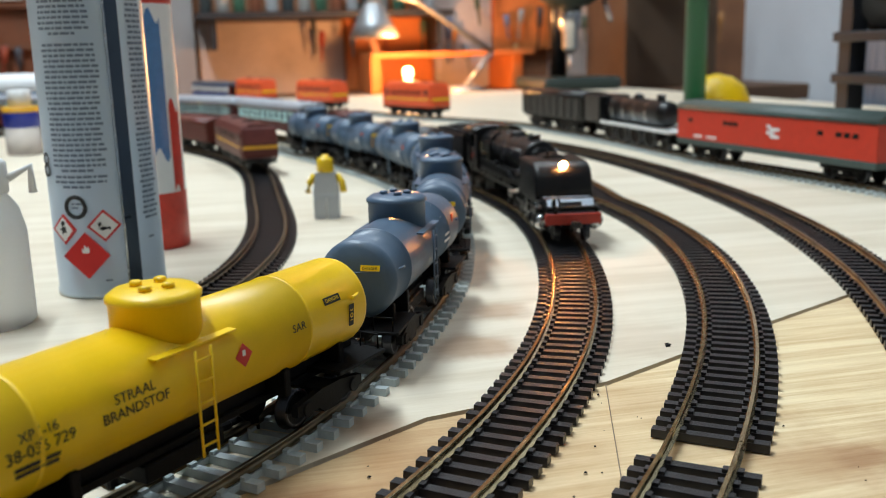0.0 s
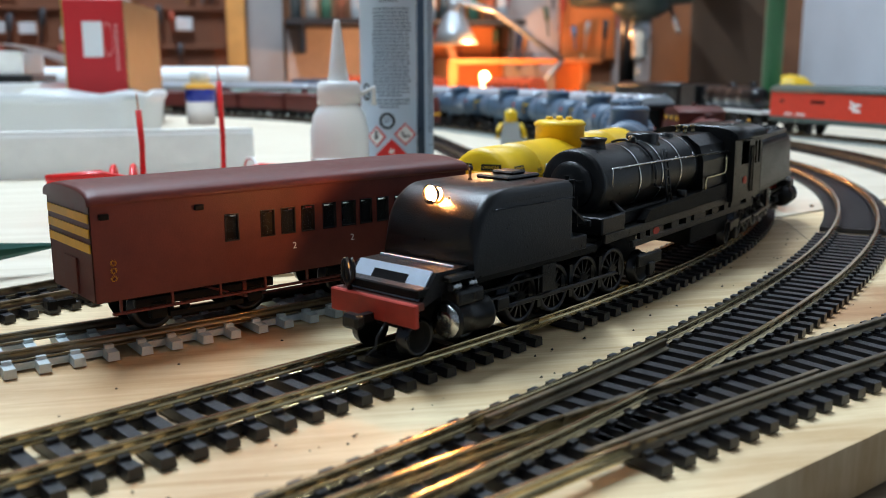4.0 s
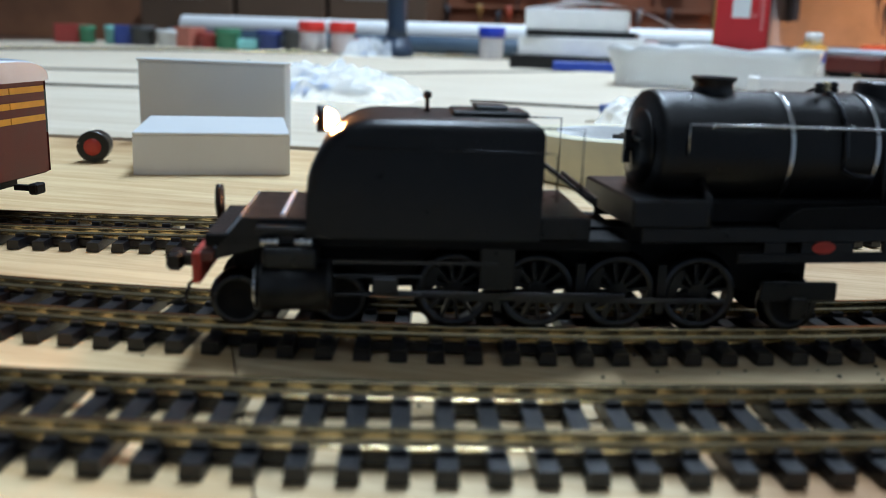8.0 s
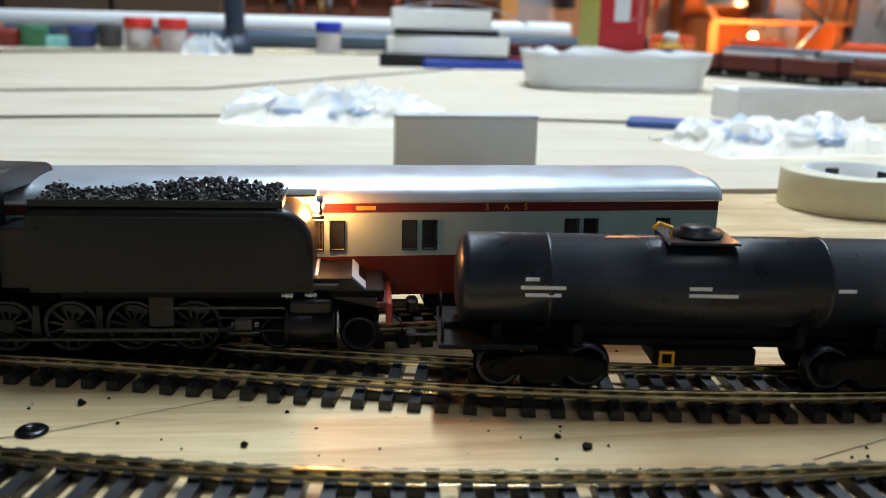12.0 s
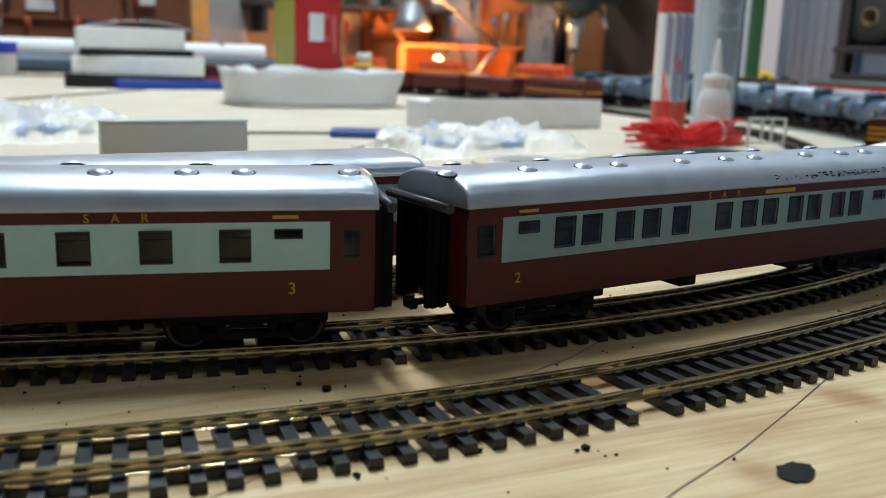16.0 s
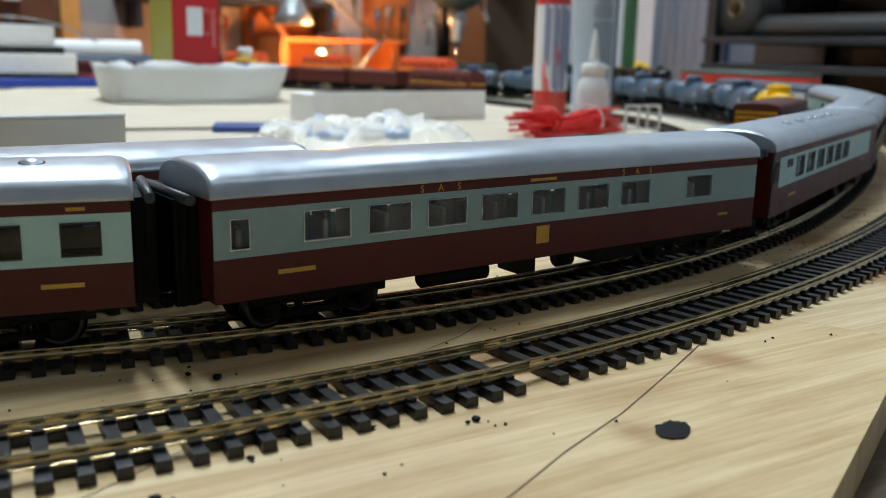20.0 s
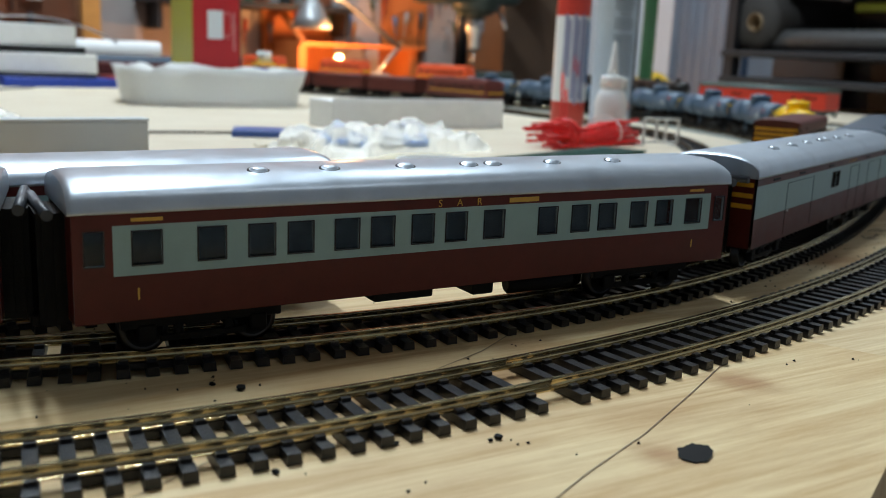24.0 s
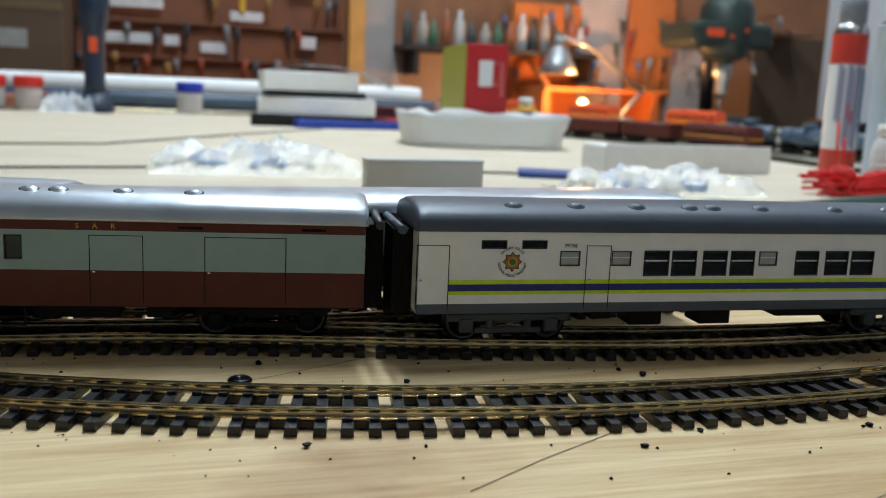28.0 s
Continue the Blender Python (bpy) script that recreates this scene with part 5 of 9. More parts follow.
            P("crosshead", B(bx(0.0100, 0.0145, sg * 0.0124 - 0.0010, sg * 0.0124 + 0.0010, 0.0070, 0.0100), bevel=0.0003), M_DARKSTEEL, f)
            P("link_bracket", B(bx(-0.010, -0.004, sg * 0.0124 - 0.0006, sg * 0.0124 + 0.0006, 0.0080, 0.0155), bevel=0.0002), M_BLACK, f)
            P("valve_rod", B(bx(-0.007, 0.024, sg * 0.0128 - 0.0003, sg * 0.0128 + 0.0003, 0.0124, 0.0130)), M_DARKSTEEL, f)
            for k in range(3):
                P("brake_hanger", B(bx(-0.0085 - 0.0147 * k, -0.0070 - 0.0147 * k, sg * 0.0088 - 0.0005, sg * 0.0088 + 0.0005, 0.0030, 0.0120)), M_BLACK, f)
            P("trailing_frame", B(bx(-0.0685, -0.0545, sg * 0.0112 - 0.0006, sg * 0.0112 + 0.0006, 0.0062, 0.0098), bx(-0.0632, -0.0598, sg * 0.0118 - 0.0008, sg * 0.0118 + 0.0008, 0.0030, 0.0070), bevel=0.0003), M_BLACK, f)
        for x in (0.0, -0.0147, -0.0294, -0.0441):
            driver(t, s * x, f)
        axle(t, s * q(0.0400), 0.0046, 0.0076, f)
        axle(t, s * q(0.0200), 0.0046, 0.0060, f)
        axle(t, s * -0.0615, 0.0048, 0.0076, f)

    engine(F, 1, True)
    engine(R_, -1, False)

    def rounded_tank(f, s, x0, x1, z0, z1, w, rad):
        """Water tank or bunker whose outer end curves over into its top."""
        n = 10
        side = [(x0, z0), (x0, z1)]
        side += [(x1 - rad + rad * math.sin(a), z1 - rad + rad * math.cos(a)) for a in np.linspace(0, math.pi / 2, n)]
        side += [(x1, z0)]
        bm = extrude([(s * x, z) for x, z in side], -w / 2, w / 2, axis="Y")
        es = [e for e in bm.edges if len(e.link_faces) == 2 and e.calc_face_angle(0) > 1.2 and all(v.co.z > z0 + 0.001 for v in e.verts) and abs(e.verts[0].co.y) > w / 2 - 1e-5 and abs(e.verts[1].co.y) > w / 2 - 1e-5]
        bmesh.ops.bevel(bm, geom=es, offset=0.0024, segments=4, affect="EDGES", profile=0.5)
        for fc in bm.faces:
            fc.smooth = True
        es = [e for e in bm.edges if len(e.link_faces) == 2 and e.calc_face_angle(0) > 0.7]
        for e in es:
            e.smooth = False
        return bm

    # front tank
    P("water_tank", rounded_tank(F, 1, -0.0138, 0.0255, 0.0172, 0.0370, 0.0300, 0.0120), M_BLACK, F)
    P("tank_shelf", extrude([(-0.0138, 0.0305), (-0.0138, 0.0297), (-0.0225, 0.0236), (-0.0225, 0.0244)], -0.0140, 0.0140, axis="Y"), M_BLACK, F)
    P("shelf_base", B((-0.0225, -0.0138, -0.0142, 0.0142, 0.0172, 0.0212), bevel=0.0003), M_BLACK, F)
    P("shelf_lip", B((-0.0232, -0.0225, -0.0150, 0.0150, 0.0232, 0.0250), bevel=0.0002), M_BLACK, F)
    P("tank_hatch", B((-0.0125, 0.0010, -0.0055, 0.0055, 0.0370, 0.0380), (-0.0090, -0.0030, -0.0035, 0.0035, 0.0380, 0.0389), bevel=0.0004), M_BLACK, F)
    P("whistle", lathe([(0.0007, 0), (0.0004, 0.0006), (0.0004, 0.0024), (0.0008, 0.0026), (0.0008, 0.0034), (0.0003, 0.0038)], 8), M_BLACK, F @ pose(0.0050, -0.004, 0.0369))
    # bare bulb behind a small black ring on the curve of the tank
    lamp = F @ pose(0.0219, 0, 0.0336, 0, 45, 0)
    P("lamp_socket", lathe([(0.0014, -0.0012), (0.0014, 0.0004), (0.0010, 0.0006)], 14), M_BRASS_LAMP, lamp @ pose(-0.0008, 0, 0))
    P("headlamp", lathe([(0.0003, -0.0019), (0.0014, -0.0013), (0.0019, 0.0), (0.0016, 0.0011), (0.0003, 0.0019)], 18, "X"), M_LAMPON, F @ pose(0.0229, 0, 0.0355), "lit warm headlamp bulb")
    P("headlamp_ring", lathe([(0.0019, 0.0), (0.0021, 0.0), (0.0024, 0.0015), (0.0022, 0.0015), (0.0019, 0.0)], 20, "X", cap=False), M_BLACK, F @ pose(0.0231, 0, 0.0356))
    P("headlamp_bracket", B((0.0205, 0.0246, -0.0003, 0.0003, 0.0332, 0.0338), (0.0241, 0.0246, -0.0010, 0.0010, 0.0332, 0.0342), bevel=0.0001), M_BLACK, F)
    for sg in (-1, 1):
        P("handrail", tube([(0.019, sg * 0.0154, 0.0325), (-0.0138, sg * 0.0154, 0.0322), (-0.0160, sg * 0.0150, 0.0320), (-0.0162, sg * 0.0150, 0.0240)], 0.00018, 5), M_DARKSTEEL, F)
        P("handrail", tube([(-0.0138, sg * 0.0105, 0.0358), (-0.0212, sg * 0.0105, 0.0358), (-0.0212, sg * 0.0105, 0.0245)], 0.00018, 5), M_DARKSTEEL, F)
    rows = []
    for sg in (-1, 1):
        rows += [((x, sg * 0.0150, 0.0338), (0, sg, 0)) for x in np.linspace(-0.0125, 0.0150, 22)]
        rows += [((x, sg * 0.0150, 0.0186), (0, sg, 0)) for x in np.linspace(-0.0125, 0.0235, 28)]
        rows += [((-0.0128, sg * 0.0150, z), (0, sg, 0)) for z in np.linspace(0.0196, 0.0330, 11)]
    P("rivets", rivets(rows), M_BLACK, F)["kind"] = "stuff"
    rows = []
    for sg in (-1, 1):
        rows += [((x, sg * 0.0150, z), (0, sg, 0)) for z in (0.0186, 0.0342) for x in np.linspace(-0.0190, 0.0350, 40)]
    P("rivets", rivets(rows), M_BLACK, R_)["kind"] = "stuff"
    # boiler cradle
    gm = bmesh.new()
    for sg in (-1, 1):
        y = sg * 0.0125
        merge(gm, B((-0.066, 0.058, y - 0.0006, y + 0.0006, 0.0170, 0.0196), (-0.066, 0.040, y - 0.0006, y + 0.0006, 0.0132, 0.0151), bevel=0.0002))
        x = -0.064
        k = 0
        while x < 0.034:
            w = (0.006, 0.010, 0.004)[k % 3]
            merge(gm, B((x, x + w, y - 0.0006, y + 0.0006, 0.0151, 0.0170)))
            x += w + (0.0062, 0.0030, 0.0058)[k % 3]
            k += 1
    P("cradle_girder", gm, M_BLACK, K)
    P("cradle_floor", B((-0.066, 0.056, -0.0118, 0.0118, 0.0178, 0.0196), (-0.047, -0.012, -0.0100, 0.0100, 0.0058, 0.0178), bevel=0.0003), M_BLACKMAT, K)
    P("front_step", B((0.046, 0.0600, -0.0132, 0.0132, 0.0196, 0.0246), bevel=0.0004), M_BLACK, K)
    P("boiler_skirt", B((-0.0150, 0.046, -0.0100, 0.0100, 0.0196, 0.0240), bevel=0.0006), M_BLACKMAT, K)
    for sg in (-1, 1):
        P("side_step", extrude([(-0.0365, 0.0212), (-0.0365, 0.0250), (0.0290, 0.0232), (0.0330, 0.0205), (0.0330, 0.0196), (-0.0365, 0.0196)], min(sg * 0.0108, sg * 0.0134), max(sg * 0.0108, sg * 0.0134), axis="Y"), M_BLACKMAT, K)
    P("pivot_beam", B((-0.115, 0.100, -0.0030, 0.0030, 0.0150, 0.0178)), M_BLACKMAT, K)
    P("name_plate", lathe([(0.0016, -0.0001), (0.0016, 0.0001)], 18, "Y"), M_RED, K @ pose(0.0240, 0.0132, 0.0161) @ Matrix.Diagonal((1.4, 1, 0.7, 1)), "red oval plate")
    zb, rb = 0.0322, 0.0103
    P("boiler", lathe([(0.0005, 0.0545), (rb * 0.90, 0.0543), (rb * 0.98, 0.0536), (rb, 0.0526), (rb, 0.0), (rb * 1.04, -0.016), (rb * 1.04, -0.022)][::-1], 40, "X"), M_BLACK, K @ pose(0, 0, zb))
    P("smokebox_door", lathe([(0.0070, 0), (0.0068, 0.0006), (0.0040, 0.0014), (0.0009, 0.0017), (0.0009, 0.0030)], 28, "X"), M_BLACK, K @ pose(0.0544, 0, zb))
    P("door_dart", B((0.0560, 0.0566, -0.0050, 0.0050, zb + 0.0012, zb + 0.0018), (0.0564, 0.0576, -0.0004, 0.0004, zb - 0.003, zb + 0.003)), M_BLACK, K)
    for x in (0.0305, 0.0142, -0.0004, -0.0125):
        P("boiler_band", lathe([(rb + 0.0003, -0.00045), (rb + 0.00035, 0), (rb + 0.0003, 0.00045)], 40, "X", cap=False), M_STEEL, K @ pose(x, 0, zb), "bright steel boiler band")
    P("chimney", lathe([(0.0048, -0.0012), (0.0036, 0.0010), (0.0034, 0.0024), (0.0040, 0.0030), (0.0040, 0.0036), (0.0028, 0.0036), (0.0026, 0.0010)], 24), M_BLACK, K @ pose(0.0415, 0, zb + rb - 0.0012))
    P("steam_dome", lathe([(0.0066, -0.0018), (0.0052, 0.0006), (0.0052, 0.0028), (0.0044, 0.0034), (0.001, 0.0037)], 24), M_BLACK, K @ pose(0.0078, 0, zb + rb - 0.0012))
    P("sand_dome", lathe([(0.0044, -0.0012), (0.0032, 0.0004), (0.0030, 0.0016), (0.001, 0.0020)], 20), M_BLACK, K @ pose(-0.0095, 0, zb + rb - 0.0008))
    for x, y in ((-0.0230, 0.002), (-0.0260, -0.002), (-0.0300, 0.002)):
        P("safety_valve", lathe([(0.0010, 0), (0.0006, 0.0008), (0.0006, 0.0018), (0.0010, 0.0020), (0.0010, 0.0026)], 8), M_RAIL, K @ pose(x, y, zb + rb + 0.0002))
    feed = [(0.0205, (rb + 0.0006) * math.cos(a), zb + (rb + 0.0006) * math.sin(a)) for a in np.linspace(2.0, -0.25, 12)]
    P("top_feed", tube(feed + [(0.0185, 0.0112, zb - 0.0036), (0.0150, 0.0112, zb - 0.0038)], 0.0004, 7), M_DARKSTEEL, K)
    for k in range(3):
        P("clack_valve", lathe([(0.0007, 0), (0.0010, 0.0005), (0.0006, 0.0010), (0.0010, 0.0014), (0.0004, 0.0020)], 10), M_RAIL if k == 1 else M_BLACK, K @ pose(0.0205 + 0.0026 * (k - 1), 0.002 * k, zb + rb))
    ring = [((0.0540, rb * 0.955 * math.cos(a), zb + rb * 0.955 * math.sin(a)), (1, 0, 0)) for a in np.linspace(0, 2 * math.pi, 44, endpoint=False)]
    ring += [((0.0515, rb * math.cos(a), zb + rb * math.sin(a)), (0, math.cos(a), math.sin(a))) for a in np.linspace(-0.6, math.pi + 0.6, 34)]
    ring += [((0.0338, rb * math.cos(a), zb + rb * math.sin(a)), (0, math.cos(a), math.sin(a))) for a in np.linspace(-0.6, math.pi + 0.6, 34)]
    P("rivets", rivets(ring), M_BLACK, K)["kind"] = "stuff"
    for sg in (-1, 1):
        for x in (0.046, 0.033, 0.020, 0.006, -0.008, -0.024):
            P("handrail_knob", lathe([(0.0002, -0.0005), (0.0005, 0), (0.0002, 0.0005)], 8), M_STEEL, K @ pose(x, sg * 0.0110, 0.0370))
    P("firebox", extrude([(-0.0122, 0.0196), (-0.0122, 0.0340), (-0.0106, 0.0392), (-0.006, 0.0424), (0.006, 0.0424), (0.0106, 0.0392), (0.0122, 0.0340), (0.0122, 0.0196)], -0.0375, -0.0150), M_BLACK, K)
    for sg in (-1, 1):
        P("handrail", tube([(0.050, sg * 0.0108, 0.0318), (0.050, sg * 0.0108, 0.0372), (0.030, sg * 0.0110, 0.0370), (0.0, sg * 0.0114, 0.0366), (-0.0375, sg * 0.0126, 0.0360)], 0.00028, 6), M_STEEL, K)
        P("pipe", tube([(-0.0345, sg * 0.0130, 0.0345), (-0.0345, sg * 0.0130, 0.0296), (-0.0330, sg * 0.0130, 0.0284), (-0.0165, sg * 0.0130, 0.0284), (-0.0155, sg * 0.0130, 0.0270), (-0.0155, sg * 0.0130, 0.0215)], 0.0004, 6), M_RAIL, K)
        P("pipe", tube([(0.0465, sg * 0.0085, 0.0275), (0.0460, sg * 0.0122, 0.0245), (0.0460, sg * 0.0122, 0.0185)], 0.0009, 8), M_BLACK, K)
        ladder(t, 0.0112, sg * 0.0122, 0.0196, 0.0400, 0.0030, M_BLACK, -sg * 0.0030, 8)
        P("air_pump", lathe([(0.0012, 0), (0.0016, 0.0006), (0.0016, 0.0024), (0.0008, 0.0030), (0.0016, 0.0036), (0.0016, 0.0056)], 12), M_BLACK, K @ pose(0.002, sg * 0.0118, 0.0206))
    # cab
    wins = [(-0.0522, -0.0442, 0.0306, 0.0390), (-0.0608, -0.0582, 0.0300, 0.0384), (-0.0646, -0.0620, 0.0300, 0.0384)]
    for sg in (-1, 1):
        ws = [(a + 0.0516, b + 0.0516, c, d) for a, b, c, d in wins]
        w2 = side_wall(0.0288, sg * 0.0152, 0.0176, 0.0400, ws, [(0, M_BLACK)], 0.0006, sg)
        P("cab_side", mesh_of(w2, M_BLACK, M_BLACKMAT), None, K @ pose(-0.0516, 0, 0))
        P("number_plate", lathe([(0.0017, -0.0001), (0.0017, 0.0001)], 20, "Y"), M_RED, K @ pose(-0.0482, sg * 0.0154, 0.0248) @ Matrix.Diagonal((1.25, 1, 0.85, 1)), "red oval number plate")
        for x in (-0.0542, -0.0566):
            P("cab_rail", B((x - 0.0003, x + 0.0003, sg * 0.0155 - 0.0003, sg * 0.0155 + 0.0003, 0.0200, 0.0370)), M_DARKSTEEL, K)
        P("rain_strip", B((-0.0530, -0.0432, min(sg * 0.0152, sg * 0.0170), max(sg * 0.0152, sg * 0.0170), 0.0393, 0.0396)), M_BLACK, K)
    P("cab_front", B((-0.0378, -0.0372, -0.0150, 0.0150, 0.0176, 0.0400)), M_BLACK, K)
    P("cab_back", B((-0.0660, -0.0654, -0.0150, -0.0050, 0.0176, 0.0400), (-0.0660, -0.0654, 0.0050, 0.0150, 0.0176, 0.0400)), M_BLACK, K)
    P("cab_roof", extrude(roof_profile(0.0310, 0.0398, 0.0042, 12, 0.0008), -0.0684, -0.0362, smooth=True), M_BLACK, K)
    for x in (-0.0610, -0.0470):
        P("roof_slide", B((x - 0.006, x + 0.006, 0.002, 0.008, 0.0436, 0.0446), bevel=0.0003), M_BLACK, K)
    # bunker with coal
    P("coal_bunker", rounded_tank(R_, -1, -0.0360, 0.0290, 0.0172, 0.0372, 0.0300, 0.0085), M_BLACK, R_)
    for sg in (-1, 1):
        P("bunker_plate", B((-0.0215, 0.0355, sg * 0.0135 - 0.0003, sg * 0.0135 + 0.0003, 0.0372, 0.0390), bevel=0.0002), M_BLACK, R_)
        P("seam", B((-0.0200, 0.0355, sg * 0.0150 - 0.0001, sg * 0.0150 + 0.0001, 0.0350, 0.0352)), M_DARKSTEEL, R_)
    P("bunker_end_plate", B((-0.0221, -0.0215, -0.0138, 0.0138, 0.0372, 0.0390), bevel=0.0002), M_BLACK, R_)
    P("bunker_front", B((0.0360, 0.0435, -0.0125, 0.0125, 0.0172, 0.0320), bevel=0.0004), M_BLACK, R_)
    cm = bmesh.new()
    rnd = random.Random(5)
    for k in range(900):
        x, y = rnd.uniform(-0.0205, 0.0345), rnd.uniform(-0.0128, 0.0128)
        z = 0.0384 + 0.0022 * (1 - (y / 0.013) ** 2) * (0.55 + 0.45 * math.sin(2.0 + x * 120)) + rnd.uniform(-0.0006, 0.0005)
        s = rnd.uniform(0.0004, 0.0009)
        b2 = bmesh.new()
        bmesh.ops.create_icosphere(b2, subdivisions=1, radius=s)
        for v in b2.verts:
            v.co *= rnd.uniform(0.7, 1.25)
        merge(cm, b2, pose(x, y, z, rnd.uniform(0, 180), rnd.uniform(0, 180), 0))
    merge(cm, B((-0.0208, 0.0350, -0.0131, 0.0131, 0.0372, 0.0384)))
    o = P("coal", cm, M_COAL, R_)
    o["kind"] = "stuff"
    P("rear_lamp_ring", lathe([(0.0018, 0.0), (0.0024, 0.0), (0.0024, 0.0008), (0.0018, 0.0008), (0.0018, 0.0)], 20, "X", cap=False), M_BLACK, R_ @ pose(-0.0300, 0, 0.0352, 0, 0, 180))
    P("rear_lamp_shell", shell(0.0021, -0.0304, -0.0292, 30, 150), M_BLACK, R_ @ pose(0, 0, 0.0352))
    P("rear_lamp_bracket", B((-0.0312, -0.0265, -0.0004, 0.0004, 0.0318, 0.0326), bevel=0.0001), M_BLACK, R_)
    P("rear_lamp", lathe([(0.0003, -0.0016), (0.0013, -0.0010), (0.0016, 0.0), (0.0014, 0.0008), (0.0003, 0.0016)], 16, "X"), M_LAMPON, R_ @ pose(-0.0294, 0, 0.0352, 0, 0, 180), "lit warm rear lamp bulb")
    P("lamp_hood", B((-0.0292, -0.0205, -0.0040, 0.0040, 0.0381, 0.0386), bevel=0.0001), M_BLACK, R_)
    P("rear_ladder_rail", tube([(-0.0280, -0.0080, 0.0330), (-0.0300, -0.0080, 0.0330), (-0.0300, -0.0080, 0.0200)], 0.0003, 6), M_DARKSTEEL, R_)
    return t
# ---------------- parked trains ----------------
def s_at(line, x, y):
    return line.s_of(math.degrees(math.atan2(y - OY, x - OX)))


def parked():
    sp = lambda a, b, n: [a + (b - a) * i / (n - 1) for i in range(n)]
    # coaches on the siding
    s = LINE_C.s_of(-82.8) - 0.0972
    c = coach("parked maroon and grey-green brake coach with smooth silver roof", row_windows([0.0640, 0.0550], 0.0066, 0.0228, 0.0302) + row_windows([0.0466, 0.0421, 0.0376, 0.0132, 0.0085, 0.0031, -0.0155, -0.0208, -0.0590, -0.0643, -0.0845, 0.0900, 0.0840, 0.0780], 0.0034, 0.0228, 0.0302), BAND(M_COACHGREY), vents=[], under=9, group="parked coaches", end_stripes=True, rise=0.0054, body_top=0.0350, gangway=False)
    coach_text(c, [("SAR", 0.0254, 0.0337, 0.0024), ("SAS", -0.0410, 0.0337, 0.0024), ("1", 0.0427, 0.0165, 0.0034), ("1", 0.0084, 0.0165, 0.0034)])
    bars(c, [(-0.0042, 0.0337, 0.005, 0.0010)])
    c.matrix_basis = LINE_C.vehicle(s, 0.07)
    for k in (1, 2, 3):
        d = coach("parked maroon and cream coach with silver roof", row_windows(sp(-0.080, 0.080, 10), 0.0085, 0.0230, 0.0302), BAND(M_COACHPALE), vents=[], under=10 + k, group="parked coaches") if k == 1 else copy_thing(d, Matrix())
        d.matrix_basis = LINE_C.vehicle(s - 0.2131 * k, 0.07)
    # brown short coach, yellow tanker and blue tankers
    s0 = s_at(LINE_C, 0.575, 0.611) + 0.019
    L = 0.117
    at = lambda u: u - L / 2
    t = coach("parked brown-red balcony coach with yellow-striped end", [(-at(u) - w / 2, -at(u) + w / 2, 0.0216, 0.0282) for u, w in ((0.0360, 0.0034), (0.0465, 0.0036), (0.0528, 0.0038), (0.0590, 0.0036), (0.0660, 0.0038), (0.0725, 0.0042), (0.0785, 0.0036), (0.0845, 0.0036), (0.0910, 0.0038), (0.0975, 0.0036), (0.1058, 0.0040), (0.1120, 0.0036))], [(0, M_MAROON2)], roof=M_MAROON2, length=L, width=0.031, vents=[], under=20, group="parked wagons", ends=M_MAROON2, body_top=0.0338, name="balcony_coach", gangway=False, rise=0.0036, inner=M_DARKIN, screen=0.0250)
    for text, u in (("2", 0.0545), ("2", 0.0735), ("3", 0.0925), ("3", 0.1070)):
        writing(text, 0.0026, M_WHITE, t, pose(-at(u), 0.01562, 0.0178, 90, 0, 180))
    for k in range(3):
        z = 0.0225 + 0.0036 * k
        part("end_stripe", B((L / 2 + 0.0001, L / 2 + 0.0004, -0.0145, 0.0145, z, z + 0.0021)), M_STRIPE, t)
    for u in (0.0046, 0.1150):
        for k in range(3):
            part("hazard_ring", lathe([(0.0004, 0), (0.0004, 0.0001), (0.0008, 0.0001), (0.0008, 0)], 12, cap=False), M_STRIPE, t, m=pose(-at(u), 0.0156, 0.0160 + 0.0019 * k, 90, 0, 0))
    for u in (0.0030, 0.0270):
        part("lamp_iron", B((-0.0012, 0.0012, 0.0154, 0.0164, 0.0304, 0.0318), bevel=0.0002), M_BLACKMAT, t, m=pose(-at(u), 0, 0))
    part("end_door", B((L / 2, L / 2 + 0.0005, -0.0045, 0.0045, 0.0110, 0.0200), bevel=0.0001), M_MAROON2, t)
    # truss rods, hangers and footboard under the body
    for sgn in (-1, 1):
        part("footboard", B((-L / 2 + 0.004, L / 2 - 0.004, sgn * 0.0148 - 0.0007, sgn * 0.0148 + 0.0007, 0.0068, 0.0073)), M_MAROON2, t)
        for k in range(9):
            x = -L / 2 + 0.006 + (L - 0.012) * k / 8
            part("footboard_hanger", B((x - 0.0003, x + 0.0003, sgn * 0.0148 - 0.0003, sgn * 0.0148 + 0.0003, 0.0073, 0.0106)), M_MAROON2, t)
        part("truss_rod", tube([(-0.030, sgn * 0.0120, 0.0100), (-0.018, sgn * 0.0120, 0.0052), (0.018, sgn * 0.0120, 0.0052), (0.030, sgn * 0.0120, 0.0100)], 0.0004, 6), M_MAROON2, t)
        for x in (-0.018, 0.018):
            part("queen_post", B((x - 0.0005, x + 0.0005, sgn * 0.0120 - 0.0005, sgn * 0.0120 + 0.0005, 0.0052, 0.0104)), M_MAROON2, t)
    t.matrix_basis = LINE_C.vehicle(s0 - 0.0135 + L / 2, 0.038)
    sy = s0 + 0.1915
    y = tank_wagon("bright yellow aviation fuel tank wagon with a dome and ladder", M_YELLOW, 0.139, 0.0123, 0.0260, group="parked wagons")
    tank_marks(y, 0.0123, 0.0260, M_BLACKINK)
    r_y, z_y, x_y = 0.0123, 0.0260, 0.0635
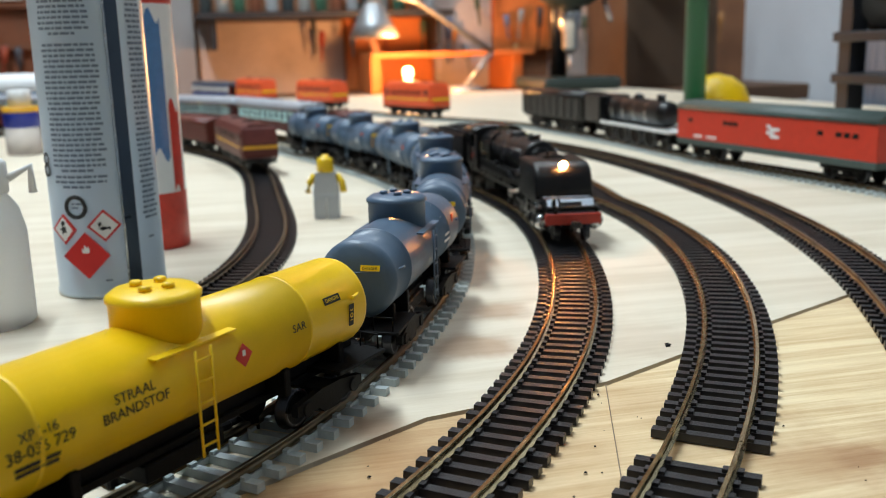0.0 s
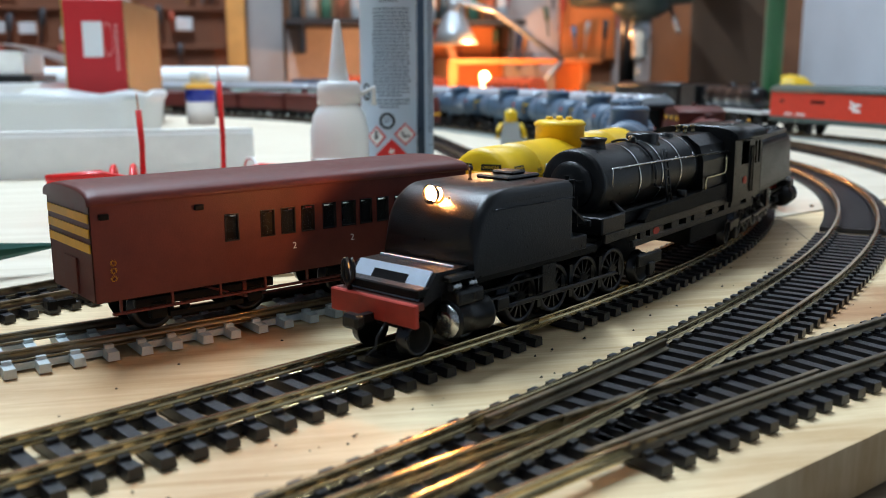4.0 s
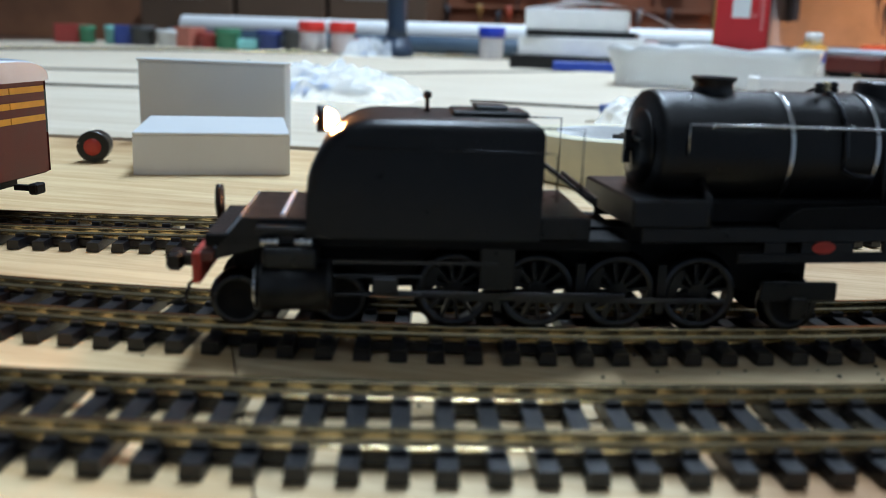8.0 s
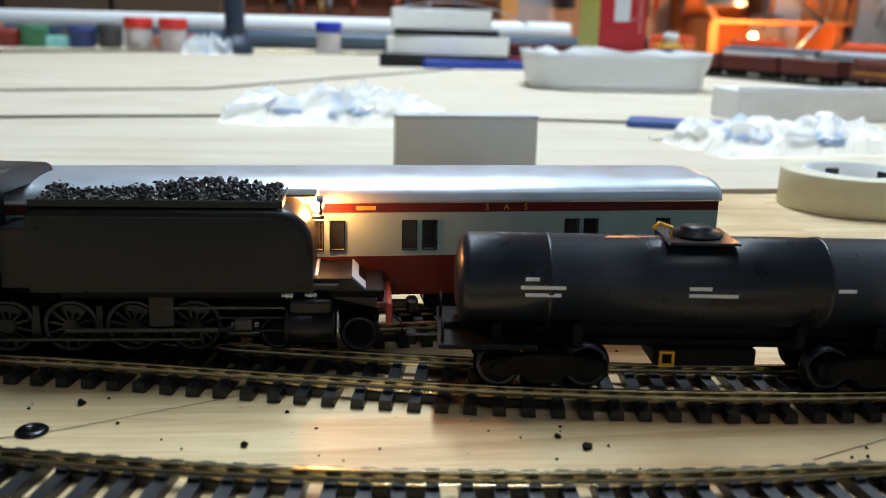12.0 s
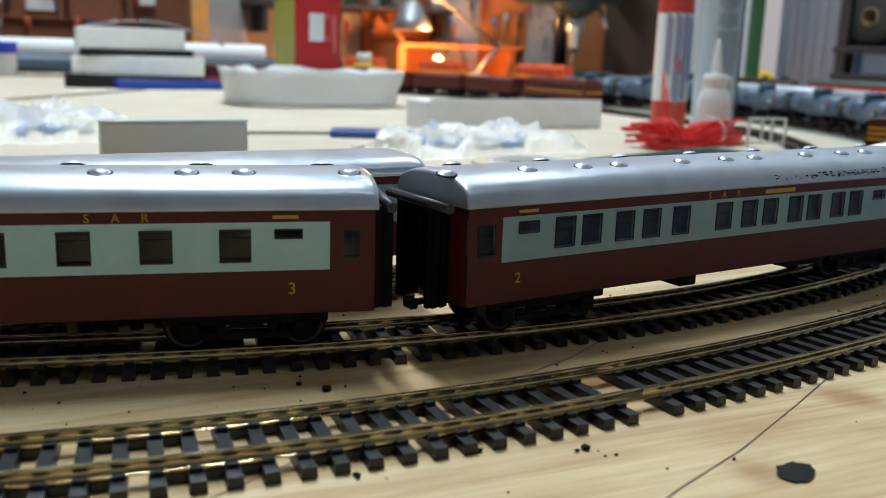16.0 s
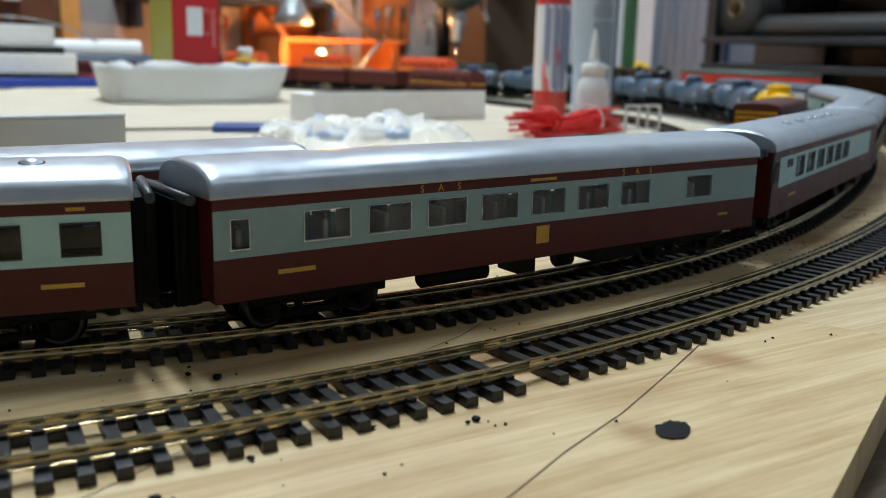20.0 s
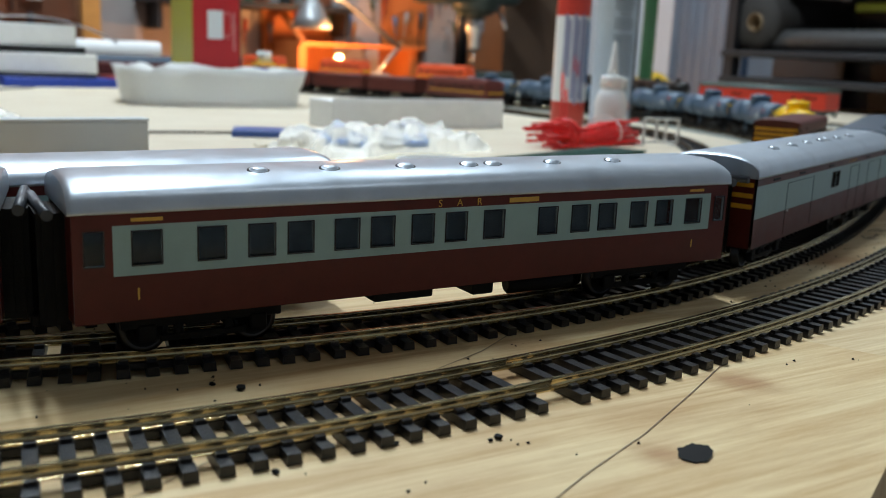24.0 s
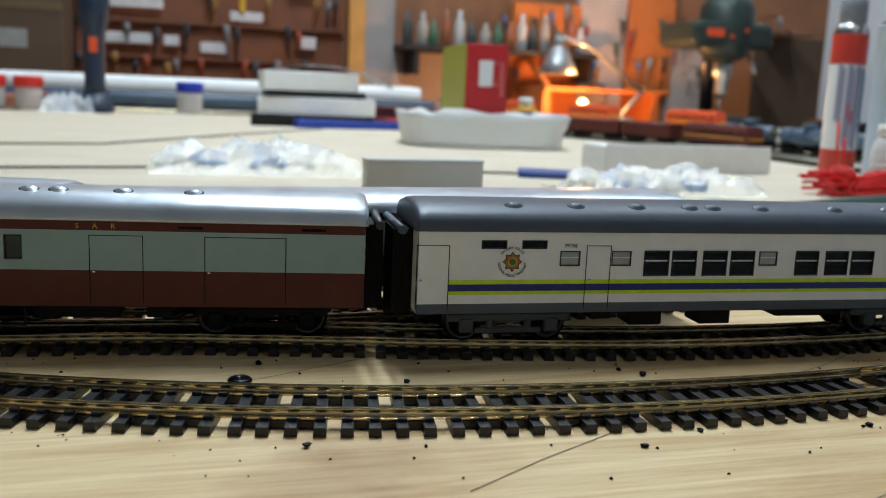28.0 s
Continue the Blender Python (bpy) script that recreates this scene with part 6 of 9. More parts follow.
    for sx in (-1, 1):
        # ledge round the end, plates, ring bands, outlet ring and lugs
        part("end_ledge", tube([(sx * (x_y - 0.0075 + 0.0102 * math.cos(a)), (r_y + 0.0004) * math.sin(a), z_y + 0.0038) for a in np.linspace(-1.55, 1.55, 21)], 0.0005, 6), M_YELLOW, y)
        face = lambda yy, zz, dx=0.0: pose(sx * (x_y + 0.0029 * (1 - (yy * yy + zz * zz) / (r_y * r_y)) + dx), yy, z_y + zz, 0, -sx * math.degrees(math.atan2(zz, 0.030)), sx * math.degrees(math.atan2(yy, 0.030)))
        part("outlet_ring", lathe([(0.0013, 0), (0.0013, 0.0007), (0.0023, 0.0007), (0.0023, 0)], 18, "X", cap=False), M_BLACK, y, m=face(0, -0.0058, 0.0002) @ pose(0, 0, 0, 0, 0, 0 if sx > 0 else 180))
        part("outlet_cap", lathe([(0.0011, 0), (0.0009, 0.0005), (0.0003, 0.0007)], 10, "X"), M_DARKSTEEL, y, m=face(0, -0.0058, 0.0002) @ pose(0, 0, 0, 0, 0, 0 if sx > 0 else 180))
        for yy in (-0.0022, 0.0022):
            part("drain_lug", lathe([(0.0012, 0), (0.0012, 0.0012), (0.0006, 0.0018), (0.0006, 0.0030)], 10, "X"), M_YELLOW, y, m=pose(sx * (x_y - 0.0012), yy, z_y - 0.0112, 0, 20 * sx, 0 if sx > 0 else 180))
        for q, yy in enumerate((-0.0062 * sx, 0.0048 * sx)):
            m_f = face(yy, 0.0058, 0.0003)
            part("danger_plate", B((-0.0001, 0.0001, -0.0036, 0.0036, -0.0011, 0.0011)), M_BLACKINK, y, m=m_f)
            writing("DANGER" if q else "GEVAAR", 0.0015, M_YELLOW, y, m_f @ pose(sx * 0.00016, 0, 0, 90, 0, 90 * sx))
        for yy in (-0.0092, 0.0092):
            m_f = face(yy, -0.0012, 0.0006)
            part("ring_band", B((-0.0001, 0.0001, -0.0010, 0.0010, -0.0031, 0.0031)), M_BLACKINK, y, m=m_f @ pose(0, 0, 0, 14 * (1 if yy > 0 else -1), 0, 0))
            for k in range(3):
                part("hazard_ring", lathe([(0.0004, 0), (0.0004, 0.0001), (0.0007, 0.0001), (0.0007, 0)], 12, cap=False), M_YELLOW, y, m=m_f @ pose(0, 0, 0, 14 * (1 if yy > 0 else -1), 0, 0) @ pose(sx * 0.00015, 0, 0.0020 - 0.0020 * k, 0, sx * 90, 0))
    y.matrix_basis = LINE_C.vehicle(sy, 0.045)
    b = tank_wagon("blue-grey tank wagon with dome, dusty and speckled", M_BLUE, 0.106, 0.0125, 0.0262, group="parked wagons")
    for sx in (-1, 1):
        for q, yy in enumerate((-0.0055, 0.0050)):
            part("danger_plate", B((-0.0001, 0.0001, -0.0030, 0.0030, -0.0009, 0.0009)), M_YELLOW, b, m=pose(sx * 0.0499, yy, 0.0306, 0, -sx * 22, 0))
            writing("DANGER" if q else "GEVAAR", 0.0012, M_BLACKINK, b, pose(sx * 0.0503, yy, 0.0306, 90, 0, 90 if sx > 0 else -90) @ pose(0, 0, 0, -22, 0, 0))
        for k in range(3):
            part("hazard_ring", lathe([(0.0004, 0), (0.0004, 0.0001), (0.0008, 0.0001), (0.0008, 0)], 12, cap=False), M_STRIPE, b, m=pose(sx * 0.0499, -0.0085 * sx, 0.0275 - 0.0022 * k, 0, sx * 90, 0))
    for sgn in (-1, 1):
        for k, lx in enumerate((0.006, 0.009)):
            part("lettering_bar", B((-lx / 2, lx / 2, sgn * 0.01255 - 0.0001, sgn * 0.01255 + 0.0001, 0.0262 - 0.0022 * k, 0.0270 - 0.0022 * k)), M_WHITE, b, m=pose(0.024 * -sgn, 0, 0))
        part("warning_panel", B((-0.0012, 0.0012, sgn * 0.0119 - 0.0002, sgn * 0.0119 + 0.0002, 0.0292, 0.0322)), M_ORANGE, b, m=pose(0.036 * -sgn, 0, 0))
    for sx in (-1, 1):
        part("end_ledge", tube([(sx * (0.0395 + 0.0102 * math.cos(a)), 0.0129 * math.sin(a), 0.0290) for a in np.linspace(-1.55, 1.55, 21)], 0.0004, 6), M_BLUE, b)
        part("rivet_plug", lathe([(0.0011, 0), (0.0011, 0.0006), (0.0006, 0.0009)], 12, "X"), M_BLUE, b, m=pose(sx * 0.0494, 0.001, 0.0205, 0, 0, 0 if sx > 0 else 180))
    b.matrix_basis = LINE_C.vehicle(sy + 0.1325, 0.033)
    for k in range(2, 7):
        copy_thing(b, LINE_C.vehicle(sy + 0.1325 + 0.116 * (k - 1), 0.033))
    # flecks of white paint fallen on the nearest blue tank
    rnd = random.Random(77)
    flecks = bmesh.new()
    for k in range(150):
        a, x = math.radians(90 + rnd.gauss(0, 24)), -0.0475 + abs(rnd.gauss(0, 0.016))
        w = rnd.uniform(0.00008, 0.00022)
        c_, s_ = math.cos(a), math.sin(a)
        o = Vector((x, 0.01262 * c_, 0.0262 + 0.01262 * s_))
        tan = Vector((0, -s_, c_))
        ux = Vector((1, 0, 0))
        vs = [flecks.verts.new(o + ux * (w * ca) + tan * (w * sa)) for ca, sa in ((1, 0), (0.3, 1), (-0.8, 0.6), (-0.9, -0.5), (0.2, -1))]
        flecks.faces.new(vs)
    part("paint_flecks", flecks, M_WHITE, b, "white paint flecks")
    # maroon electric and its wagons on the inner track
    f0 = LINE_F.s_of(4)
    e = box_loco("maroon electric locomotive with yellow lines", M_MAROON2, M_STRIPE, 0.150, M_MAROON2)
    e.matrix_basis = LINE_F.vehicle(f0 + 0.02, 0.045)
    w = wagon("brown-red covered goods wagon", M_MAROON2)
    for k in range(6):
        (w if k == 0 else copy_thing(w, Matrix())).matrix_basis = LINE_F.vehicle(f0 + 0.175 + 0.118 * k, 0.034)
    # far siding: guard van, small black locomotive, black wagon, red diesels, blue coach
    g = LINE_G
    van = box_van()
    van.matrix_basis = g.vehicle(g.s_of(-8.2), 0.06) @ Matrix.Diagonal((1.08, 1.06, 1.17, 1))
    bl = small_steam()
    bl.matrix_basis = g.vehicle(g.s_of(3.3), 0.05) @ Matrix.Diagonal((1.85, 1.15, 1.25, 1))
    tw = wagon("black bogie tender wagon", M_BLACK, 0.082, 0.031)
    tw.matrix_basis = g.vehicle(g.s_of(13.2), 0.05) @ Matrix.Diagonal((2.1, 1.1, 1.42, 1))
    red = box_loco("orange-red diesel locomotive with yellow flash", M_ORANGE, M_YELLOW, 0.145, M_ORANGE)
    for k in range(3):
        (red if k == 0 else copy_thing(red, Matrix())).matrix_basis = g.vehicle(g.s_of(31.2) + (0.0, 0.300, 0.585)[k], 0.045) @ Matrix.Diagonal((0.95, 1.1, 1.3, 1))
    bc = coach("blue and cream passenger coach on the far siding", row_windows(sp(-0.08, 0.08, 9), 0.009), [(0, mat("coach_blue", (0.02, 0.04, 0.16), 0.45)), (0.022, M_WHITE), (0.0315, MATS["coach_blue"])], roof=M_SLATE, vents=[], under=30, group="far stock")
    bc.matrix_basis = g.vehicle(g.s_of(31.2) + 0.80, 0.06)


def box_loco(label, body, line, L, roof):
    t = thing("diesel_locomotive" if body is M_ORANGE else "electric_locomotive", label, "locomotive", group="parked locomotives")
    prof = [(-0.0150, 0.0110), (-0.0155, 0.0130), (-0.0155, 0.0310), (-0.0125, 0.0365), (-0.006, 0.0388), (0.006, 0.0388), (0.0125, 0.0365), (0.0155, 0.0310), (0.0155, 0.0130), (0.0150, 0.0110)]
    bm = extrude(prof, -L / 2 + 0.006, L / 2 - 0.006)
    part("body", bm, body, t)
    for sx in (-1, 1):
        nose = [(sx * (L / 2 - 0.006), 0.0110), (sx * (L / 2), 0.0110), (sx * (L / 2), 0.0235), (sx * (L / 2 - 0.004), 0.0345), (sx * (L / 2 - 0.006), 0.0370)]
        part("cab_front", extrude(nose, -0.0145, 0.0145, axis="Y"), body, t)
        part("windscreen", B((-0.0002, 0.0002, -0.0120, -0.0010, 0.0, 0.0062), (-0.0002, 0.0002, 0.0010, 0.0120, 0.0, 0.0062)), M_BLACK, t, m=pose(sx * (L / 2 - 0.0012), 0, 0.0258, 0, -sx * 20, 0))
        part("front_band", B((sx * L / 2 - 0.0002, sx * L / 2 + 0.0002, -0.0145, 0.0145, 0.0185, 0.0212)), line, t)
        part("buffer_beam", B((sx * L / 2 - 0.001, sx * L / 2 + 0.0015, -0.0130, 0.0130, 0.0070, 0.0108), bevel=0.0003), M_BLACK, t)
        coupler(t, sx * L / 2, sx)
        bogie(t, sx * (L / 2 - 0.034), 0.030, 0.0062, None, 1)
        for sgn in (-1, 1):
            part("cab_window", B((sx * (L / 2 - 0.019), sx * (L / 2 - 0.012), sgn * 0.0156 - 0.0001, sgn * 0.0156 + 0.0001, 0.0245, 0.0300)) if sx > 0 else B((sx * (L / 2 - 0.012), sx * (L / 2 - 0.019), sgn * 0.0156 - 0.0001, sgn * 0.0156 + 0.0001, 0.0245, 0.0300)), M_BLACK, t)
    for sgn in (-1, 1):
        part("side_line", B((-L / 2 + 0.008, L / 2 - 0.008, sgn * 0.0156 - 0.0001, sgn * 0.0156 + 0.0001, 0.0190, 0.0204)), line, t)
        for k in range(5):
            x = -0.036 + 0.018 * k
            part("grille", B(*[(x - 0.006, x + 0.006, sgn * 0.0156 - 0.0002, sgn * 0.0156 + 0.0002, 0.0245 + 0.0014 * j, 0.0252 + 0.0014 * j) for j in range(4)]), M_BLACKMAT, t)
    for x in (-0.03, 0.03):
        part("roof_fan", lathe([(0.0060, 0), (0.0060, 0.0008), (0.0048, 0.0012)], 16), M_BLACKMAT, t, m=pose(x, 0, 0.0387))
    part("fuel_tank", B((-0.02, 0.02, -0.012, 0.012, 0.0040, 0.0105), bevel=0.0008), M_BLACKMAT, t)
    return t


def wagon(label, body, L=0.108, top=0.0320):
    t = thing("goods_wagon", label, "train car", group="parked wagons")
    part("body", B((-L / 2, L / 2, -0.0150, 0.0150, 0.0110, top - 0.003), bevel=0.0004), body, t)
    part("roof", extrude(roof_profile(0.0305, top - 0.003, 0.0042, 12), -L / 2 - 0.0006, L / 2 + 0.0006, smooth=True), body if body is M_BLACK else M_MAROON2, t)
    for sgn in (-1, 1):
        for k in range(9):
            x = -L / 2 + 0.004 + (L - 0.008) * k / 8
            part("rib", B((x - 0.0006, x + 0.0006, sgn * 0.0153 - 0.0004, sgn * 0.0153 + 0.0004, 0.0115, top - 0.0035)), body, t)
    part("underframe", B((-L / 2 + 0.001, L / 2 - 0.001, -0.0120, 0.0120, 0.0090, 0.0110)), M_BLACKMAT, t)
    for sx in (-1, 1):
        coupler(t, sx * L / 2, sx)
        bogie(t, sx * (L / 2 - 0.020), 0.018, 0.0050, None, 1)
    return t


def box_van():
    L = 0.205
    t = thing("guards_van", "orange-red and dark grey guards van with white emblem", "train car", group="far stock")
    part("body", B((-L / 2, L / 2, -0.0162, 0.0162, 0.0140, 0.0350), bevel=0.0005), M_CABINET, t)
    part("lower_body", B((-L / 2, L / 2, -0.0164, 0.0164, 0.0100, 0.0140), bevel=0.0003), M_GREENGREY, t)
    part("roof", extrude(roof_profile(0.0330, 0.0350, 0.0055, 12), -L / 2 - 0.0008, L / 2 + 0.0008, smooth=True), M_GREENGREY, t)
    for sgn in (-1, 1):
        for x in (0.085, 0.078, 0.071, 0.055, -0.030, -0.036, -0.042, -0.085):
            part("window", B((x - 0.0024, x + 0.0024, sgn * 0.0163 - 0.0001, sgn * 0.0163 + 0.0001, 0.0262, 0.0290)), M_BLACK, t)
        for k, (x, z, lx) in enumerate(((0.012, 0.0268, 0.010), (0.008, 0.0245, 0.008), (0.012, 0.0222, 0.009), (0.006, 0.0285, 0.004))):
            part("emblem", B((x - lx / 2, x + lx / 2, sgn * 0.0163 - 0.0001, sgn * 0.0163 + 0.0001, z - 0.0010, z + 0.0010)), M_WHITE, t, m=pose(0, 0, 0, 0, 0, 0))
        for x, lx in ((-0.058, 0.012), (-0.075, 0.010)):
            part("lettering_bar", B((x - lx / 2, x + lx / 2, sgn * 0.0163 - 0.0001, sgn * 0.0163 + 0.0001, 0.0160, 0.0176)), M_WHITE, t)
    for sx in (-1, 1):
        coupler(t, sx * L / 2, sx)
        bogie(t, sx * (L / 2 - 0.032), 0.026, 0.0056)
    return t


def small_steam():
    t = thing("small_steam_locomotive", "black and silver tender steam locomotive on the far siding", "locomotive", group="parked locomotives")
    part("boiler", lathe([(0.0100, -0.030), (0.0100, 0.032), (0.0092, 0.036), (0.002, 0.037)], 28, "X"), M_BLACK, t, m=pose(0, 0, 0.0255))
    for x in (-0.022, -0.008, 0.006, 0.02):
        part("boiler_band", lathe([(0.0103, -0.0006), (0.0103, 0.0006)], 28, "X", cap=False), M_STEEL, t, m=pose(x, 0, 0.0255))
    part("chimney", lathe([(0.0035, 0), (0.0028, 0.002), (0.0034, 0.005)], 16), M_BLACK, t, m=pose(0.026, 0, 0.0345))
    part("dome", lathe([(0.0040, 0), (0.0038, 0.003), (0.001, 0.0048)], 16), M_BLACK, t, m=pose(0.0, 0, 0.0345))
    part("running_board", B((-0.052, 0.052, -0.0140, 0.0140, 0.0135, 0.0148), (-0.052, 0.052, -0.0142, -0.0138, 0.0135, 0.0160), (-0.052, 0.052, 0.0138, 0.0142, 0.0135, 0.0160)), M_WHITE, t)
    part("cab", B((-0.054, -0.031, -0.0150, 0.0150, 0.0135, 0.0360), bevel=0.0008), M_BLACK, t)
    part("frame", B((-0.050, 0.050, -0.004, 0.004, 0.0050, 0.0135)), M_BLACKMAT, t)
    for x in (-0.026, -0.009, 0.008, 0.025):
        axle(t, x, 0.0072)
    axle(t, 0.042, 0.0046)
    return t


# ---------------- things on the table ----------------
def shard(name, label, x, y, r, seed, group="specks on the table"):
    rnd = random.Random(seed)
    bm = bmesh.new()
    bmesh.ops.create_icosphere(bm, subdivisions=1, radius=r)
    for v in bm.verts:
        v.co *= rnd.uniform(0.6, 1.3)
        v.co.z = v.co.z * 0.6 + r * 0.35
    solid(name, bm, M_BLACKMAT, label, "debris", pose(x, y, 0, 0, 0, rnd.uniform(0, 360)), group)


def specks():
    for k, (x, y, r) in enumerate([(0.123, 0.3605, 0.0013), (0.118, 0.366, 0.0009), (0.163, 0.313, 0.0011), (0.116, 0.317, 0.0009), (0.019, 0.323, 0.0012), (0.097, 0.310, 0.0010), (0.052, 0.364, 0.0010), (0.116, 0.3163, 0.0007), (0.142, 0.3190, 0.0008), (0.1605, 0.3125, 0.0007), (0.013, 0.386, 0.0012), (0.363, 0.568, 0.0011), (0.604, 0.536, 0.0012), (0.648, 0.583, 0.0012), (0.905, 0.792, 0.0012), (0.883, 0.742, 0.0010), (0.86, 0.70, 0.0008), (0.775, 0.62, 0.0007)]):
        shard("plastic_crumb", "small black crumb of sleeper plastic on the board", x, y, r, k)
    # fine crumbs swept along the rails
    rnd = random.Random(77)
    vs, fs = [], []
    for k in range(330):
        line, sa, sb = (LINE_A, LINE_A.s_of(-100), LINE_A.s_of(-34)) if k % 3 else (LINE_B, LINE_B.s_of(-97), LINE_B.s_of(-36))
        q, d = line.frame_at(rnd.uniform(sa, sb))
        off = rnd.choice((-1, 1)) * (0.0165 + abs(rnd.gauss(0, 0.012)))
        c = q + Vector((-d.y, d.x, 0)) * off
        if c.y < EDGE(c.x) + 0.004:
            continue
        r = rnd.uniform(0.00018, 0.00055)
        n = len(vs)
        vs += [(c.x + r * rnd.uniform(0.6, 1.4) * math.cos(a), c.y + r * rnd.uniform(0.6, 1.4) * math.sin(a), 0.0) for a in (0.3, 1.9, 3.4, 4.9)] + [(c.x, c.y, r * rnd.uniform(0.7, 1.3))]
        fs += [(n, n + 1, n + 4), (n + 1, n + 2, n + 4), (n + 2, n + 3, n + 4), (n + 3, n, n + 4)]
    me = bpy.data.meshes.new("crumbs")
    me.from_pydata(vs, [], fs)
    me.materials.append(M_BLACKMAT)
    solid("fine_crumbs", me, None, "fine dark crumbs scattered along the rails", "debris", kind="stuff")
    t = thing("wood_screw", "dark countersunk wood screw head in the board", "screw", pose(0.007, 0.372, 0))
    part("head", lathe([(0.0034, -0.0001), (0.0034, 0.0003), (0.0028, 0.0008), (0.0012, 0.0009), (0.0010, 0.0004)], 18), M_DARKSTEEL, t)
    part("slot", B((-0.0022, 0.0022, -0.0003, 0.0003, 0.00085, 0.00095)), M_BLACKMAT, t)
    # pencil lines and cracks on the boards
    m_line = mat("pencil_line", (0.25, 0.18, 0.12), 0.7, 0, 0.2, 200, 0)
    lines = [[(0.0, 0.3685), (0.013, 0.373), (0.048, 0.390)], [(0.049, 0.294), (0.07, 0.307), (0.094, 0.320), (0.125, 0.337)], [(0.169, 0.354), (0.19, 0.363), (0.204, 0.372), (0.232, 0.382)], [(0.10, 0.262), (0.150, 0.2824), (0.170, 0.2923), (0.193, 0.302), (0.222, 0.317), (0.248, 0.331), (0.275, 0.345)], [(0.818, 0.628), (0.84, 0.68), (0.871, 0.765)], [(0.59, 0.496), (0.580, 0.516), (0.565, 0.552), (0.55, 0.586)], [(0.40, 0.425), (0.47, 0.452), (0.53, 0.492)]]
    for l in lines:
        d = tube([(x, y, 0.0) for x, y in l], 0.00015, 5)
        for v in d.verts:
            v.co.z *= 0.25
        solid("pencil_line", d, m_line, "thin dark pencil line or crack on the board", "marking", group="markings on the board", kind="structure")
    writing_thing("122", 0.010, m_line, pose(0.905, 0.745, 0.0002, 0, 0, 25))
    a = thing("pencil_arrow", "pencilled arrow on the board", "marking", kind="structure")
    part("stroke", B((0.0, 0.016, -0.0003, 0.0003, 0, 0.0002)), m_line, a)
    part("stroke", B((0.0, 0.006, -0.0003, 0.0003, 0, 0.0002)), m_line, a, m=pose(0, 0, 0, 0, 0, 38))
    part("stroke", B((0.0, 0.006, -0.0003, 0.0003, 0, 0.0002)), m_line, a, m=pose(0, 0, 0, 0, 0, -38))
    a.matrix_basis = pose(0.451, 0.436, 0.0, 0, 0, 15)
    writing_thing("90", 0.009, m_line, pose(0.478, 0.448, 0.0002, 0, 0, 15))


def writing_thing(text, size, material, m):
    t = thing("pencil_figures", "pencilled figures on the board", "marking", m, kind="structure")
    writing(text, size, material, t, Matrix(), "figures")


